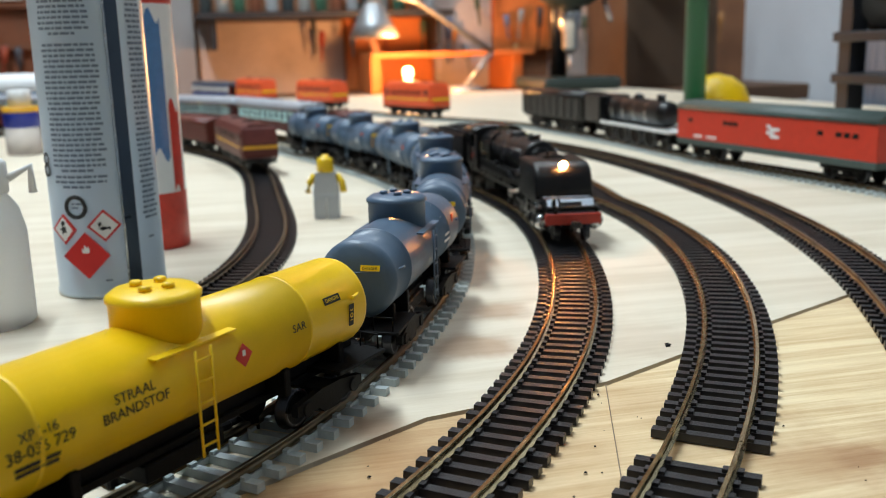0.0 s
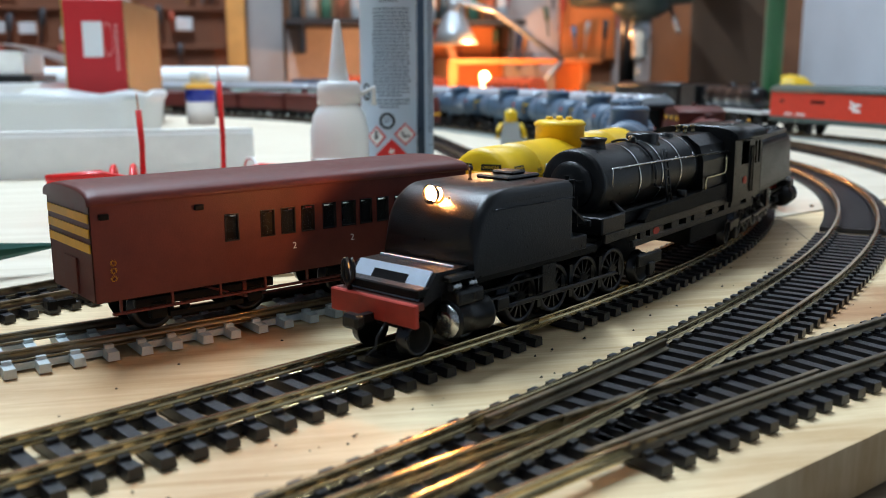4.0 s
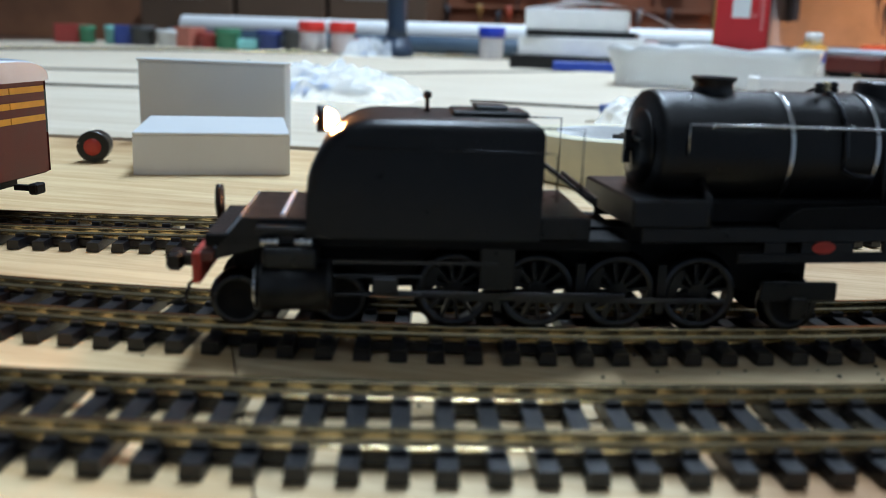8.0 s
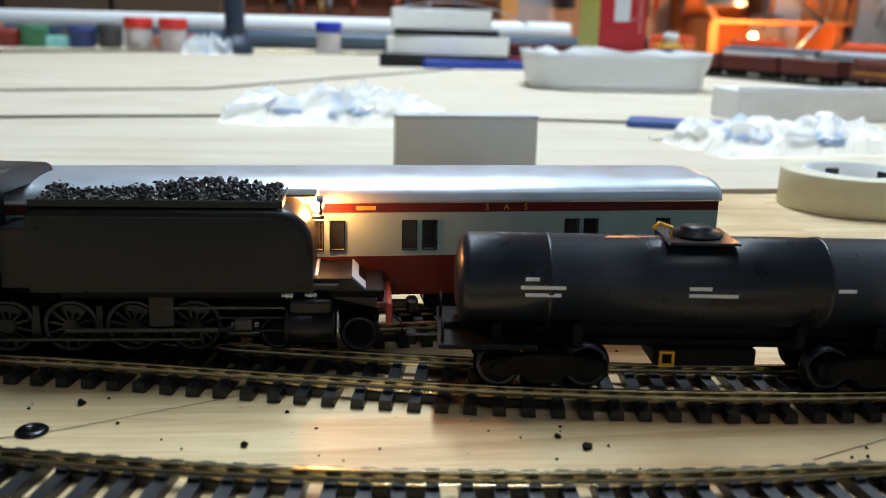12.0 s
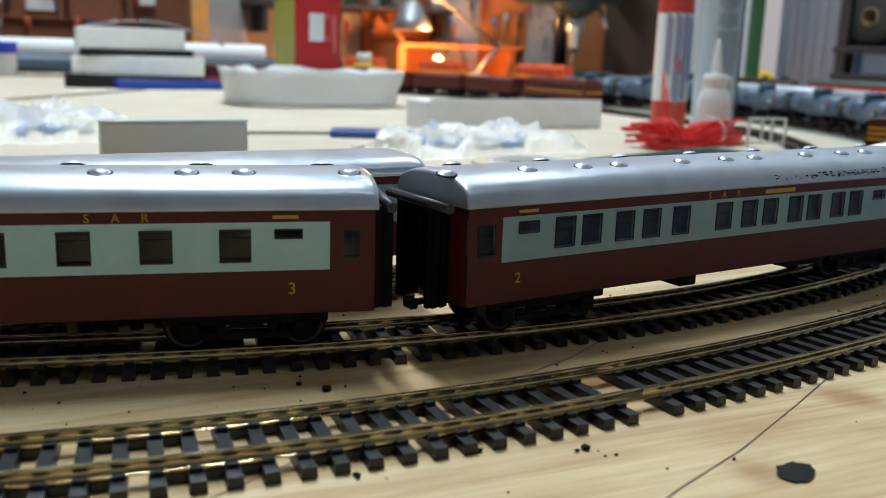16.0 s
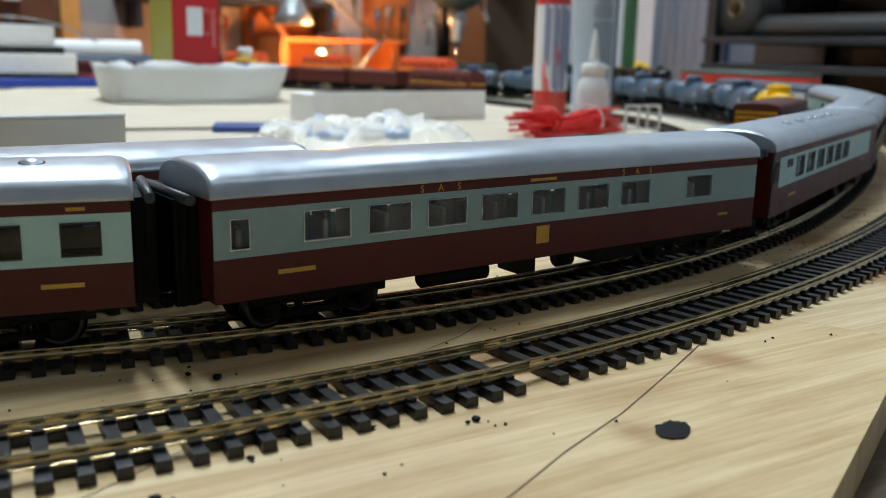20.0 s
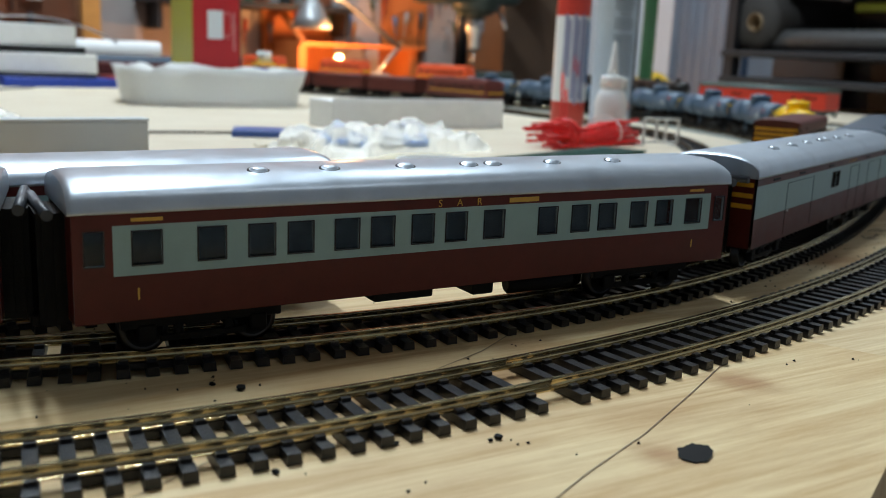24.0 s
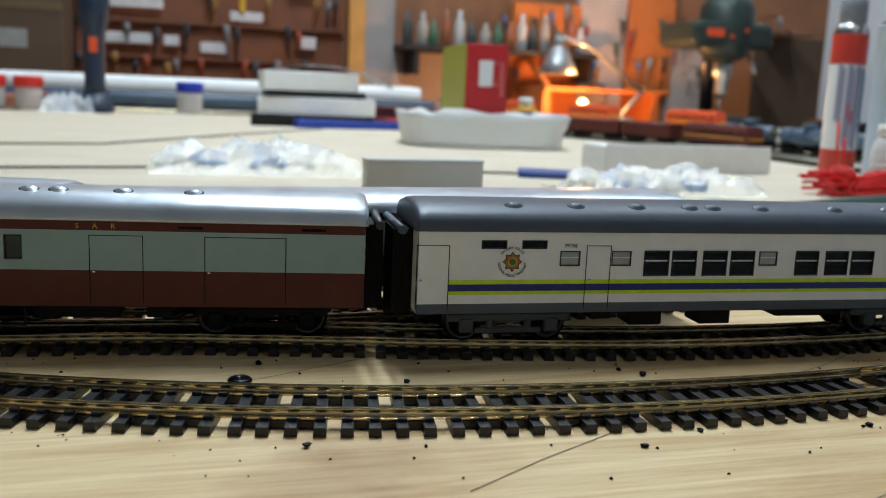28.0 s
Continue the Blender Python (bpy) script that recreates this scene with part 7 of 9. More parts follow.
def cans():
    m_w = mat("can_pale_blue", (0.55, 0.64, 0.72), 0.32, 0.25, 0.05, 40, 0.05, dirt=(0.45, 0.52, 0.6, 0.3))
    m_navy = mat("can_seam_navy", (0.05, 0.07, 0.10), 0.3, 0.6, 0.1, 100, 0.05)
    t = thing("thinners_can", "tall pale blue tin with printed text and red hazard diamonds", "can", pose(0.713, 0.943, 0, 0, 0, 0), "tins")
    r, h = 0.0225, 0.165
    part("body", lathe([(r * 0.94, 0.0), (r * 1.02, 0.0006), (r * 1.02, 0.0022), (r, 0.003), (r, h - 0.003), (r * 1.02, h - 0.002), (r * 1.02, h)], 48), m_w, t)
    part("shoulder", lathe([(r * 0.98, h), (r * 0.6, h + 0.006), (r * 0.6, h + 0.009)], 40), M_STEEL, t)
    part("cap", lathe([(r * 0.62, h + 0.004), (r * 0.62, h + 0.022), (r * 0.5, h + 0.024)], 28), M_WHITE, t, "white plastic cap")

    def curved(x0, x1, z0, z1, a0, material, name, lift=0.0002, label="", into=None):
        """A printed patch that follows the can: arc offsets x0..x1 from the angle a0."""
        bm = into or bmesh.new()
        n = max(1, int(abs(x1 - x0) / 0.002))
        lo, hi = [], []
        for k in range(n + 1):
            a = math.radians(a0) + (x0 + (x1 - x0) * k / n) / r
            for z, row in ((z0, lo), (z1, hi)):
                row.append(bm.verts.new(((r + lift) * math.cos(a), (r + lift) * math.sin(a), z)))
        for k in range(n):
            bm.faces.new((lo[k], lo[k + 1], hi[k + 1], hi[k])).smooth = True
        if into is None:
            part(name, bm, material, t, label)

    face = -83.0
    m_ink = mat("small_print", (0.16, 0.20, 0.26), 0.5, 0, 0.1, 200, 0)
    rnd = random.Random(8)

    def block(x0, x1, z0, z1, pitch, lead=0.5):
        """Lines of unreadable small print, broken into words."""
        z, bm = z0, bmesh.new()
        while z > z1:
            a, b = x0 + rnd.uniform(0, 0.0012), x1 - rnd.uniform(0, 0.0022)
            if z - pitch <= z1:
                a, b = a + 0.004, b - 0.006
            while a < b - 0.0008:
                w = min(rnd.uniform(0.0012, 0.0038), b - a)
                curved(a, a + w, z - pitch * lead, z, face, m_ink, "print_line", into=bm)
                a += w + 0.0005
            z -= pitch
        part("small_print", bm, m_ink, t)
    on_can = lambda x, z, lift=0.0004: pose((r + lift) * math.cos(math.radians(face) + x / r), (r + lift) * math.sin(math.radians(face) + x / r), z, 90, 0, face + math.degrees(x / r) + 90)
    block(-0.0215, 0.0015, 0.150, 0.1285, 0.0021)
    writing("DANGER", 0.0030, M_BLACKINK, t, on_can(-0.0105, 0.1255))
    block(-0.0215, 0.0015, 0.1225, 0.108, 0.0021)
    block(-0.0215, 0.0035, 0.1055, 0.054, 0.0021)
    block(-0.0215, 0.0025, 0.0525, 0.0465, 0.0021)
    block(0.0155, 0.0265, 0.152, 0.030, 0.0022)
    block(-0.0040, 0.0020, 0.0085, 0.0060, 0.0018)
    block(0.017, 0.024, 0.0245, 0.021, 0.0018)
    writing("8", 0.0150, M_BLACKINK, t, on_can(-0.0270, 0.0560))
    curved(0.0068, 0.0122, 0.003, h - 0.003, face, m_navy, "side_seam", 0.0004, "dark vertical seam")
    curved(0.0060, 0.0068, 0.003, h - 0.003, face, M_STEEL, "seam_lip", 0.0005)
    mm = mat("hazard_red", (0.62, 0.018, 0.015), 0.4, 0, 0.05, 200, 0)

    def diamond(cx, cz, half, fill):
        m = on_can(cx, cz) @ pose(0, 0, 0, 0, 0, 45)
        d = part("hazard_diamond", B((-half, half, -half, half, -0.0008, 0.0003)), mm, t, m=m)
        if not fill:
            part("diamond_field", B((-half * 0.82, half * 0.82, -half * 0.82, half * 0.82, -0.0003, 0.0004)), M_WHITE, d)
        up = pose(0, 0, 0.0004, 0, 0, -45)
        ink = M_WHITE if fill else M_BLACKINK
        if fill:
            part("flame", extrude([(-0.0014, 0.0012), (-0.0017, 0.0030), (-0.0009, 0.0026), (-0.0004, 0.0046), (0.0004, 0.0030), (0.0010, 0.0040), (0.0016, 0.0024), (0.0012, 0.0012)], -0.0003, 0.0003, axis="Z"), ink, d, m=up)
        elif cx < -0.012:
            part("star", extrude([(0.0022 * (1 if k % 2 else 0.45) * math.cos(k * 0.6283), 0.0022 * (1 if k % 2 else 0.45) * math.sin(k * 0.6283)) for k in range(10)], -0.0003, 0.0003, axis="Z"), ink, d, m=up)
            part("head", lathe([(0.0010, -0.0002), (0.0010, 0.0003)], 12), ink, d, m=up @ pose(0, 0.0026, 0))
        else:
            part("fish", extrude([(-0.0022, -0.0012), (-0.0006, -0.0020), (0.0014, -0.0012), (0.0026, -0.0018), (0.0024, -0.0002), (0.0012, -0.0008), (-0.0006, -0.0002)], -0.0003, 0.0003, axis="Z"), ink, d, m=up)
            part("tree", extrude([(-0.0022, -0.0004), (-0.0024, 0.0012), (-0.0012, 0.0018), (-0.0010, 0.0002)], -0.0003, 0.0003, axis="Z"), ink, d, m=up)
    diamond(-0.0095, 0.0190, 0.0070, True)
    diamond(-0.0190, 0.0300, 0.0045, False)
    diamond(-0.0014, 0.0315, 0.0048, False)
    part("round_mark", lathe([(0.0034, 0), (0.0034, 0.0004), (0.0050, 0.0004), (0.0050, 0)], 28, cap=False), M_BLACKINK, t, m=on_can(-0.0120, 0.0395))
    block(-0.0150, -0.0090, 0.0412, 0.0380, 0.0016)
    # second tin
    t2 = thing("spray_can", "white aerosol tin with red and blue print and grey cap", "can", pose(0.724, 1.033, 0), "tins")
    m_gv = mat("print_grey_violet", (0.30, 0.30, 0.42), 0.35)
    m_red, m_bl = mat("print_red", (0.6, 0.05, 0.03), 0.35), mat("print_blue", (0.08, 0.2, 0.42), 0.35)
    part("body", lathe([(0.0185, 0), (0.0195, 0.001), (0.0195, 0.030), (0.0195, 0.031), (0.0195, 0.125), (0.0195, 0.126), (0.0195, 0.160), (0.016, 0.170), (0.0135, 0.172)], 40, mids=[1, 1, 0, 0, 0, 1, 2, 2]), [M_WHITE, m_red, M_STEEL], t2)
    for a0, z0, z1, m in ((205, 0.060, 0.125, m_gv), (235, 0.030, 0.125, m_gv), (262, 0.030, 0.125, m_gv), (240, 0.062, 0.078, m_red), (290, 0.05, 0.12, m_bl), (318, 0.03, 0.075, m_red)):
        bm = bmesh.new()
        rows = [[bm.verts.new((0.0197 * math.cos(math.radians(a0 + 4 * k)), 0.0197 * math.sin(math.radians(a0 + 4 * k)), z + 0.004 * math.sin(k))) for k in range(7)] for z in (z0, z1)]
        for k in range(6):
            bm.faces.new((rows[0][k], rows[0][k + 1], rows[1][k + 1], rows[1][k])).smooth = True
        part("print_patch", bm, m, t2)
    part("cap", lathe([(0.0150, 0.168), (0.0150, 0.196), (0.013, 0.199)], 28), mat("cap_grey", (0.25, 0.27, 0.3), 0.4), t2, "grey plastic cap")
    # glue bottle with a nozzle
    m_pe = glass("milky_plastic", (0.95, 0.96, 0.96), 0.45, 0.45, 1.2)
    g = thing("glue_bottle", "milky plastic glue bottle with a long white nozzle", "bottle", pose(0.673, 0.895, 0))
    part("body", lathe([(0.0150, 0), (0.0165, 0.0015), (0.0165, 0.036), (0.0145, 0.045), (0.0100, 0.052)], 32), m_pe, g)
    part("collar", lathe([(0.0120, 0.051), (0.0120, 0.062), (0.0105, 0.0635)], 24), M_WHITE, g)
    part("nozzle", lathe([(0.0062, 0.063), (0.0050, 0.070), (0.0018, 0.096), (0.0014, 0.097)], 20), M_WHITE, g)
    part("nozzle_cap", tube([(0.012, 0, 0.056), (0.020, 0.002, 0.060), (0.020, 0.002, 0.050)], 0.0016, 8), M_WHITE, g)


def minifigure():
    m_y = mat("toy_yellow", (0.80, 0.52, 0.01), 0.3, 0, 0.03, 200, 0)
    m_g = mat("toy_grey", (0.45, 0.48, 0.5), 0.3, 0, 0.03, 200, 0)
    bm = bmesh.new()
    merge(bm, lathe([(0.0046, 0.0285), (0.0051, 0.0295), (0.0051, 0.0360), (0.0042, 0.0372), (0.0024, 0.0374), (0.0024, 0.0390)], 20), mi=0)
    merge(bm, extrude([(-0.0078, 0.0150), (-0.0060, 0.0285), (0.0060, 0.0285), (0.0078, 0.0150)], -0.0038, 0.0038, axis="Y"), mi=1)
    merge(bm, B((-0.0078, -0.0004, -0.0040, 0.0040, 0.0, 0.0132), (0.0004, 0.0078, -0.0040, 0.0040, 0.0, 0.0132), (-0.0078, 0.0078, -0.0040, 0.0040, 0.0132, 0.0150), bevel=0.0004), mi=1)
    for s in (-1, 1):
        merge(bm, tube([(s * 0.0066, 0, 0.0270), (s * 0.0100, -0.001, 0.0220), (s * 0.0108, -0.0035, 0.0165)], 0.0021, 10), mi=0)
    solid("toy_figure", bm, [m_y, m_g], "small yellow-headed toy figure with a grey suit", "toy", pose(0.824, 1.082, 0, 0, 0, -12))


def desk_things():
    # flat carpenter's pencil
    m_gr = mat("pencil_green", (0.004, 0.062, 0.040), 0.33, 0, 0.12, 60, 0.1)
    p0, p1 = Vector((0.353, 0.634, 0)), Vector((0.556, 0.709, 0))
    ang = math.degrees(math.atan2(p1.y - p0.y, p1.x - p0.x))
    L = (p1 - p0).length
    t = thing("carpenters_pencil", "thick dark green carpenter's pencil with yellow label", "pencil", pose(p0.x, p0.y, 0, 0, 0, ang))
    oct_ = [(0.0085 * math.cos(a), 0.0082 + 0.0085 * math.sin(a)) for a in np.linspace(math.pi / 8, math.pi * 2 + math.pi / 8, 9)[:-1]]
    part("shaft", extrude(oct_, 0, L * 0.72), m_gr, t)
    bm = bmesh.new()
    a = [bm.verts.new((L * 0.72, y, z)) for y, z in oct_]
    b = [bm.verts.new((L, y * 0.12, 0.0095 + (z - 0.0082) * 0.12)) for y, z in oct_]
    for k in range(8):
        bm.faces.new((a[k], b[k], b[(k + 1) % 8], a[(k + 1) % 8]))
    bm.faces.new(b)
    bmesh.ops.recalc_face_normals(bm, faces=bm.faces[:])
    part("tip", bm, m_gr, t)
    lab = part("label", B((L * 0.33, L * 0.545, -0.00905, -0.0085, 0.0018, 0.0060), bevel=0.0002), mat("label_yellow", (0.72, 0.55, 0.03), 0.5, 0, 0.2, 150, 0.1), t, "worn yellow label")
    for k in range(5):
        part("label_bar", B((L * (0.35 + 0.035 * k), L * (0.375 + 0.035 * k), -0.00915, -0.00905, 0.0030, 0.0044)), m_gr, lab)
    # masking tape and white roll
    m_tape = mat("masking_tape", (0.74, 0.68, 0.48), 0.6, 0, 0.05, 150, 0.2)
    m_core = mat("tape_core_print", (0.03, 0.03, 0.03), 0.6)
    t = thing("masking_tape", "roll of cream masking tape lying flat", "tape", pose(0.320, 0.618, 0))
    part("tape", lathe([(0.026, 0), (0.036, 0), (0.0362, 0.0004), (0.0362, 0.0176), (0.036, 0.018), (0.026, 0.018), (0.026, 0)], 56, cap=False), m_tape, t)
    part("core", lathe([(0.0248, 0.0002), (0.0258, 0.0002), (0.0258, 0.0184), (0.0248, 0.0184), (0.0248, 0.0002)], 48, cap=False), M_PAPER, t)
    for k in range(6):
        a = k * 60 + 30
        part("core_mark", B((-0.0070, 0.0070, -0.0002, 0.0002, 0.0060, 0.0150)), m_core, t, m=pose(0.0247 * math.cos(math.radians(a)), 0.0247 * math.sin(math.radians(a)), 0, 0, 0, a + 90))
    part("tape_end", B((-0.0004, 0.0024, -0.0002, 0.0003, 0.0003, 0.0177)), m_tape, t, m=pose(0.003, -0.0362, 0))
    m_wr = mat("white_card", (0.66, 0.68, 0.68), 0.45, 0, 0.03, 60, 0.05)
    t = thing("white_box", "thin plain white card box standing on its edge", "box", pose(0.1275, 0.6455, 0, 0, 0, 5))
    part("box_body", B((-0.036, 0.036, -0.0040, 0.0060, 0, 0.0380), bevel=0.0006), m_wr, t)
    part("lid", B((-0.0365, 0.0365, -0.0045, 0.0065, 0.0381, 0.0394), bevel=0.0004), m_wr, t)
    t = thing("box_lid", "shallow white card lid lying in front of the card box", "box", pose(0.156, 0.588, 0, 0, 0, 24))
    part("lid_top", B((-0.029, 0.029, -0.034, 0.030, 0.0148, 0.0162), bevel=0.0004), m_wr, t)
    for yy in (-0.0338, 0.0288):
        part("lid_side", B((-0.029, 0.029, yy, yy + 0.001, 0, 0.0147)), m_wr, t)
    for xx in (-0.029, 0.028):
        part("lid_side", B((xx, xx + 0.001, -0.0326, 0.0286, 0, 0.0147)), m_wr, t)
    t = thing("canister", "small black plastic canister lying on its side", "canister", pose(0.113, 0.566, 0.0064, 0, 0, 20))
    part("body", lathe([(0.0062, 0), (0.0064, 0.001), (0.0060, 0.010), (0.0050, 0.011)], 20, "Y"), M_BLACK, t)
    part("liner", lathe([(0.0010, -0.0003), (0.0034, -0.0003), (0.0034, 0.0002)], 20, "Y"), M_RED, t)
    # white carton
    t = thing("white_carton", "long plain white cardboard carton", "box", pose(0.413, 1.06, 0, 0, 0, 3))
    part("carton_body", B((0, 0.208, -0.055, 0.0, 0, 0.028), bevel=0.0006), M_PAPER, t)
    part("lid_flap", B((0.0005, 0.2075, -0.0552, -0.0548, 0.021, 0.0278)), M_PAPER, t, m=pose(0, -0.0004, 0.0002, -3, 0, 0))
    part("tuck_slit", B((0.208, 0.2083, -0.05, -0.005, 0.0235, 0.0238)), MATS["small_print"], t)
    # red wire bundle with two ends standing up
    m_rw = mat("red_wire", (0.78, 0.018, 0.016), 0.35, 0, 0.08, 200, 0.05)
    t = thing("wire_bundle", "coiled bundle of red plastic-covered wire", "wire", pose(0.595, 0.836, 0, 0, 0, 14))
    rnd = random.Random(21)
    for k in range(22):
        y0, z0 = rnd.uniform(-0.019, 0.019), 0.0020 + 0.0235 * (k / 21) * rnd.uniform(0.5, 1.0)
        pts = [(-0.060 + rnd.uniform(-0.008, 0.006), y0, z0)]
        for j in range(1, 8):
            pinch = 0.75 if 2 <= j <= 4 else 1.0
            pts.append((-0.060 + 0.128 * j / 7, y0 * pinch + rnd.uniform(-0.0022, 0.0022), max(0.0016, z0 * pinch + rnd.uniform(-0.0016, 0.0016))))
        part("wire", tube(pts, 0.0015, 8), m_rw, t)
    for sx in (-0.036, -0.027):
        part("tie", tube([(sx + 0.003 * math.cos(a), 0.0178 * math.cos(a), max(0.001, 0.0115 + 0.0135 * math.sin(a))) for a in np.linspace(0, 2 * math.pi, 20)], 0.0014, 8, cap=False), m_rw, t)
    part("clear_tie", tube([(0.03, 0.0205 * math.cos(a), max(0.001, 0.0125 + 0.0140 * math.sin(a))) for a in np.linspace(0, 2 * math.pi, 20)], 0.0008, 6, cap=False), M_WHITE, t)
    for (x, y), z in (((-0.022, 0.006), 0.051), ((0.026, 0.05), 0.064)):
        pts = [(x + 0.02, y - 0.01, 0.004), (x + 0.004, y - 0.002, 0.008), (x, y, 0.016), (x + 0.0005, y, 0.035), (x, y + 0.001, z)]
        part("wire_end", tube(pts, 0.0014, 8), m_rw, t)
        part("copper_tip", tube([(x, y + 0.001, z), (x - 0.0005, y + 0.001, z + 0.008)], 0.0004, 6), mat("copper", (0.5, 0.2, 0.08), 0.3, 1), t)
    # small white plastic frame
    t = thing("plastic_sprue", "small white moulded plastic frame standing on edge", "plastic part", pose(0.672, 0.818, 0, 0, 0, -14))
    bm = B((-0.019, 0.019, -0.0012, 0.0012, 0.0250, 0.0272), (-0.019, -0.0168, -0.0012, 0.0012, 0.0, 0.0272), (0.0168, 0.019, -0.0012, 0.0012, 0.0, 0.0272), (-0.006, -0.004, -0.0012, 0.0012, 0.004, 0.0260), (0.004, 0.006, -0.0012, 0.0012, 0.004, 0.0260), (-0.019, 0.019, -0.0012, 0.0012, 0.0035, 0.0055), (-0.0185, -0.0172, -0.0015, 0.018, 0.0, 0.0018), (0.0172, 0.0185, -0.0015, 0.018, 0.0, 0.0018), bevel=0.0003)
    part("frame", bm, M_WHITE, t)
    # clear bags
    m_bag = glass("clear_film", (0.88, 0.92, 0.97), 0.22, 0.66, 1.22)
    for name, x, y, w, d, h, a, seed, lab in [("plastic_bag", 0.385, 0.830, 0.080, 0.045, 0.028, 12, 3, "crumpled clear plastic bag with parts in it"), ("plastic_bag", 0.055, 0.965, 0.090, 0.05, 0.030, -4, 5, "crumpled clear plastic bag on the plywood"), ("plastic_bag", -0.235, 2.10, 0.05, 0.035, 0.045, 0, 7, "crumpled clear plastic bag on the plywood")]:
        rnd = random.Random(seed)
        bm = bmesh.new()
        nx, ny = 26, 18
        grid = []
        for i in range(nx):
            row = []
            for j in range(ny):
                u, v = i / (nx - 1) * 2 - 1, j / (ny - 1) * 2 - 1
                e = max(0.0, (1 - u**4) * (1 - v**4))
                n = noise.noise(Vector((u * 3.1 + seed, v * 3.1, seed))) + 0.7 * abs(noise.noise(Vector((u * 7 + seed, v * 7, 2.0)))) + 0.3 * noise.noise(Vector((u * 15, v * 15, seed)))
                row.append(bm.verts.new((u * w * (1 + 0.12 * n), v * d * (1 + 0.15 * n), max(0.0006, h * e**0.6 * (0.55 + 0.55 * n)))))
            grid.append(row)
        for i in range(nx - 1):
            for j in range(ny - 1):
                bm.faces.new((grid[i][j], grid[i + 1][j], grid[i + 1][j + 1], grid[i][j + 1]))
        t = thing(name, lab, "bag", pose(x, y, 0, 0, 0, a), "plastic bags")
        o = part("film", bm, m_bag, t)
        o.visible_shadow = False
        for k in range(5):
            part("bagged_part", B((-0.012, 0.012, -0.004, 0.004, 0.0005, 0.005), bevel=0.0006), M_WHITE if k % 2 else mat("bag_blue", (0.10, 0.22, 0.5), 0.5), t, m=pose(rnd.uniform(-0.5, 0.5) * w, rnd.uniform(-0.4, 0.4) * d, 0, 0, 0, rnd.uniform(0, 180)))
    # blue card and wood offcuts
    m_bc = mat("blue_card", (0.03, 0.09, 0.34), 0.4, 0, 0.1, 60, 0.05)
    solid("blue_card", B((-0.045, 0.045, -0.020, 0.020, 0, 0.006), bevel=0.0006), m_bc, "blue printed card lying on the plywood", "card", pose(0.345, 0.945, 0, 0, 0, -20))
    solid("wood_offcut", extrude([(-0.02, 0), (-0.02, 0.004), (0.0, 0.005), (0.022, 0.001), (0.022, 0)], -0.012, 0.012), M_PLY, "small pale wedge of plywood offcut", "offcut", pose(0.315, 0.865, 0, 0, 0, 80))
    for x0, y0, x1, y1 in ((0.19, 0.980, 0.335, 0.965), (-0.33, 0.905, 0.015, 0.980), (-0.5, 1.10, -0.10, 1.24), (-0.10, 1.24, 0.22, 1.72)):
        solid("dark_strip", tube([(x0, y0, 0.0012), ((x0 + x1) / 2, (y0 + y1) / 2 + 0.004, 0.0012), (x1, y1, 0.0012)], 0.0012, 6), mat("strip_brown", (0.07, 0.055, 0.035), 0.6, 0, 0.2, 60, 0.1), "thin brown strip lying on the plywood", "strip", group="strips")
    solid("sleeper_strip", B((-0.022, 0.022, -0.006, 0.006, 0, 0.006), (-0.02, -0.012, -0.008, 0.008, 0, 0.007), (0.004, 0.012, -0.008, 0.008, 0, 0.007), bevel=0.0006), M_BLACKMAT, "black plastic turnout motor lying by the track", "part", pose(0.748, 0.752, 0, 0, 0, 35))
    solid("black_pliers", tube([(-0.02, 0, 0.006), (0.01, 0.004, 0.006), (0.03, 0.0, 0.005)], 0.004, 8), M_BLACK, "black tool handle lying on the plywood", "tool", pose(1.165, 0.935, 0, 0, 0, -10))


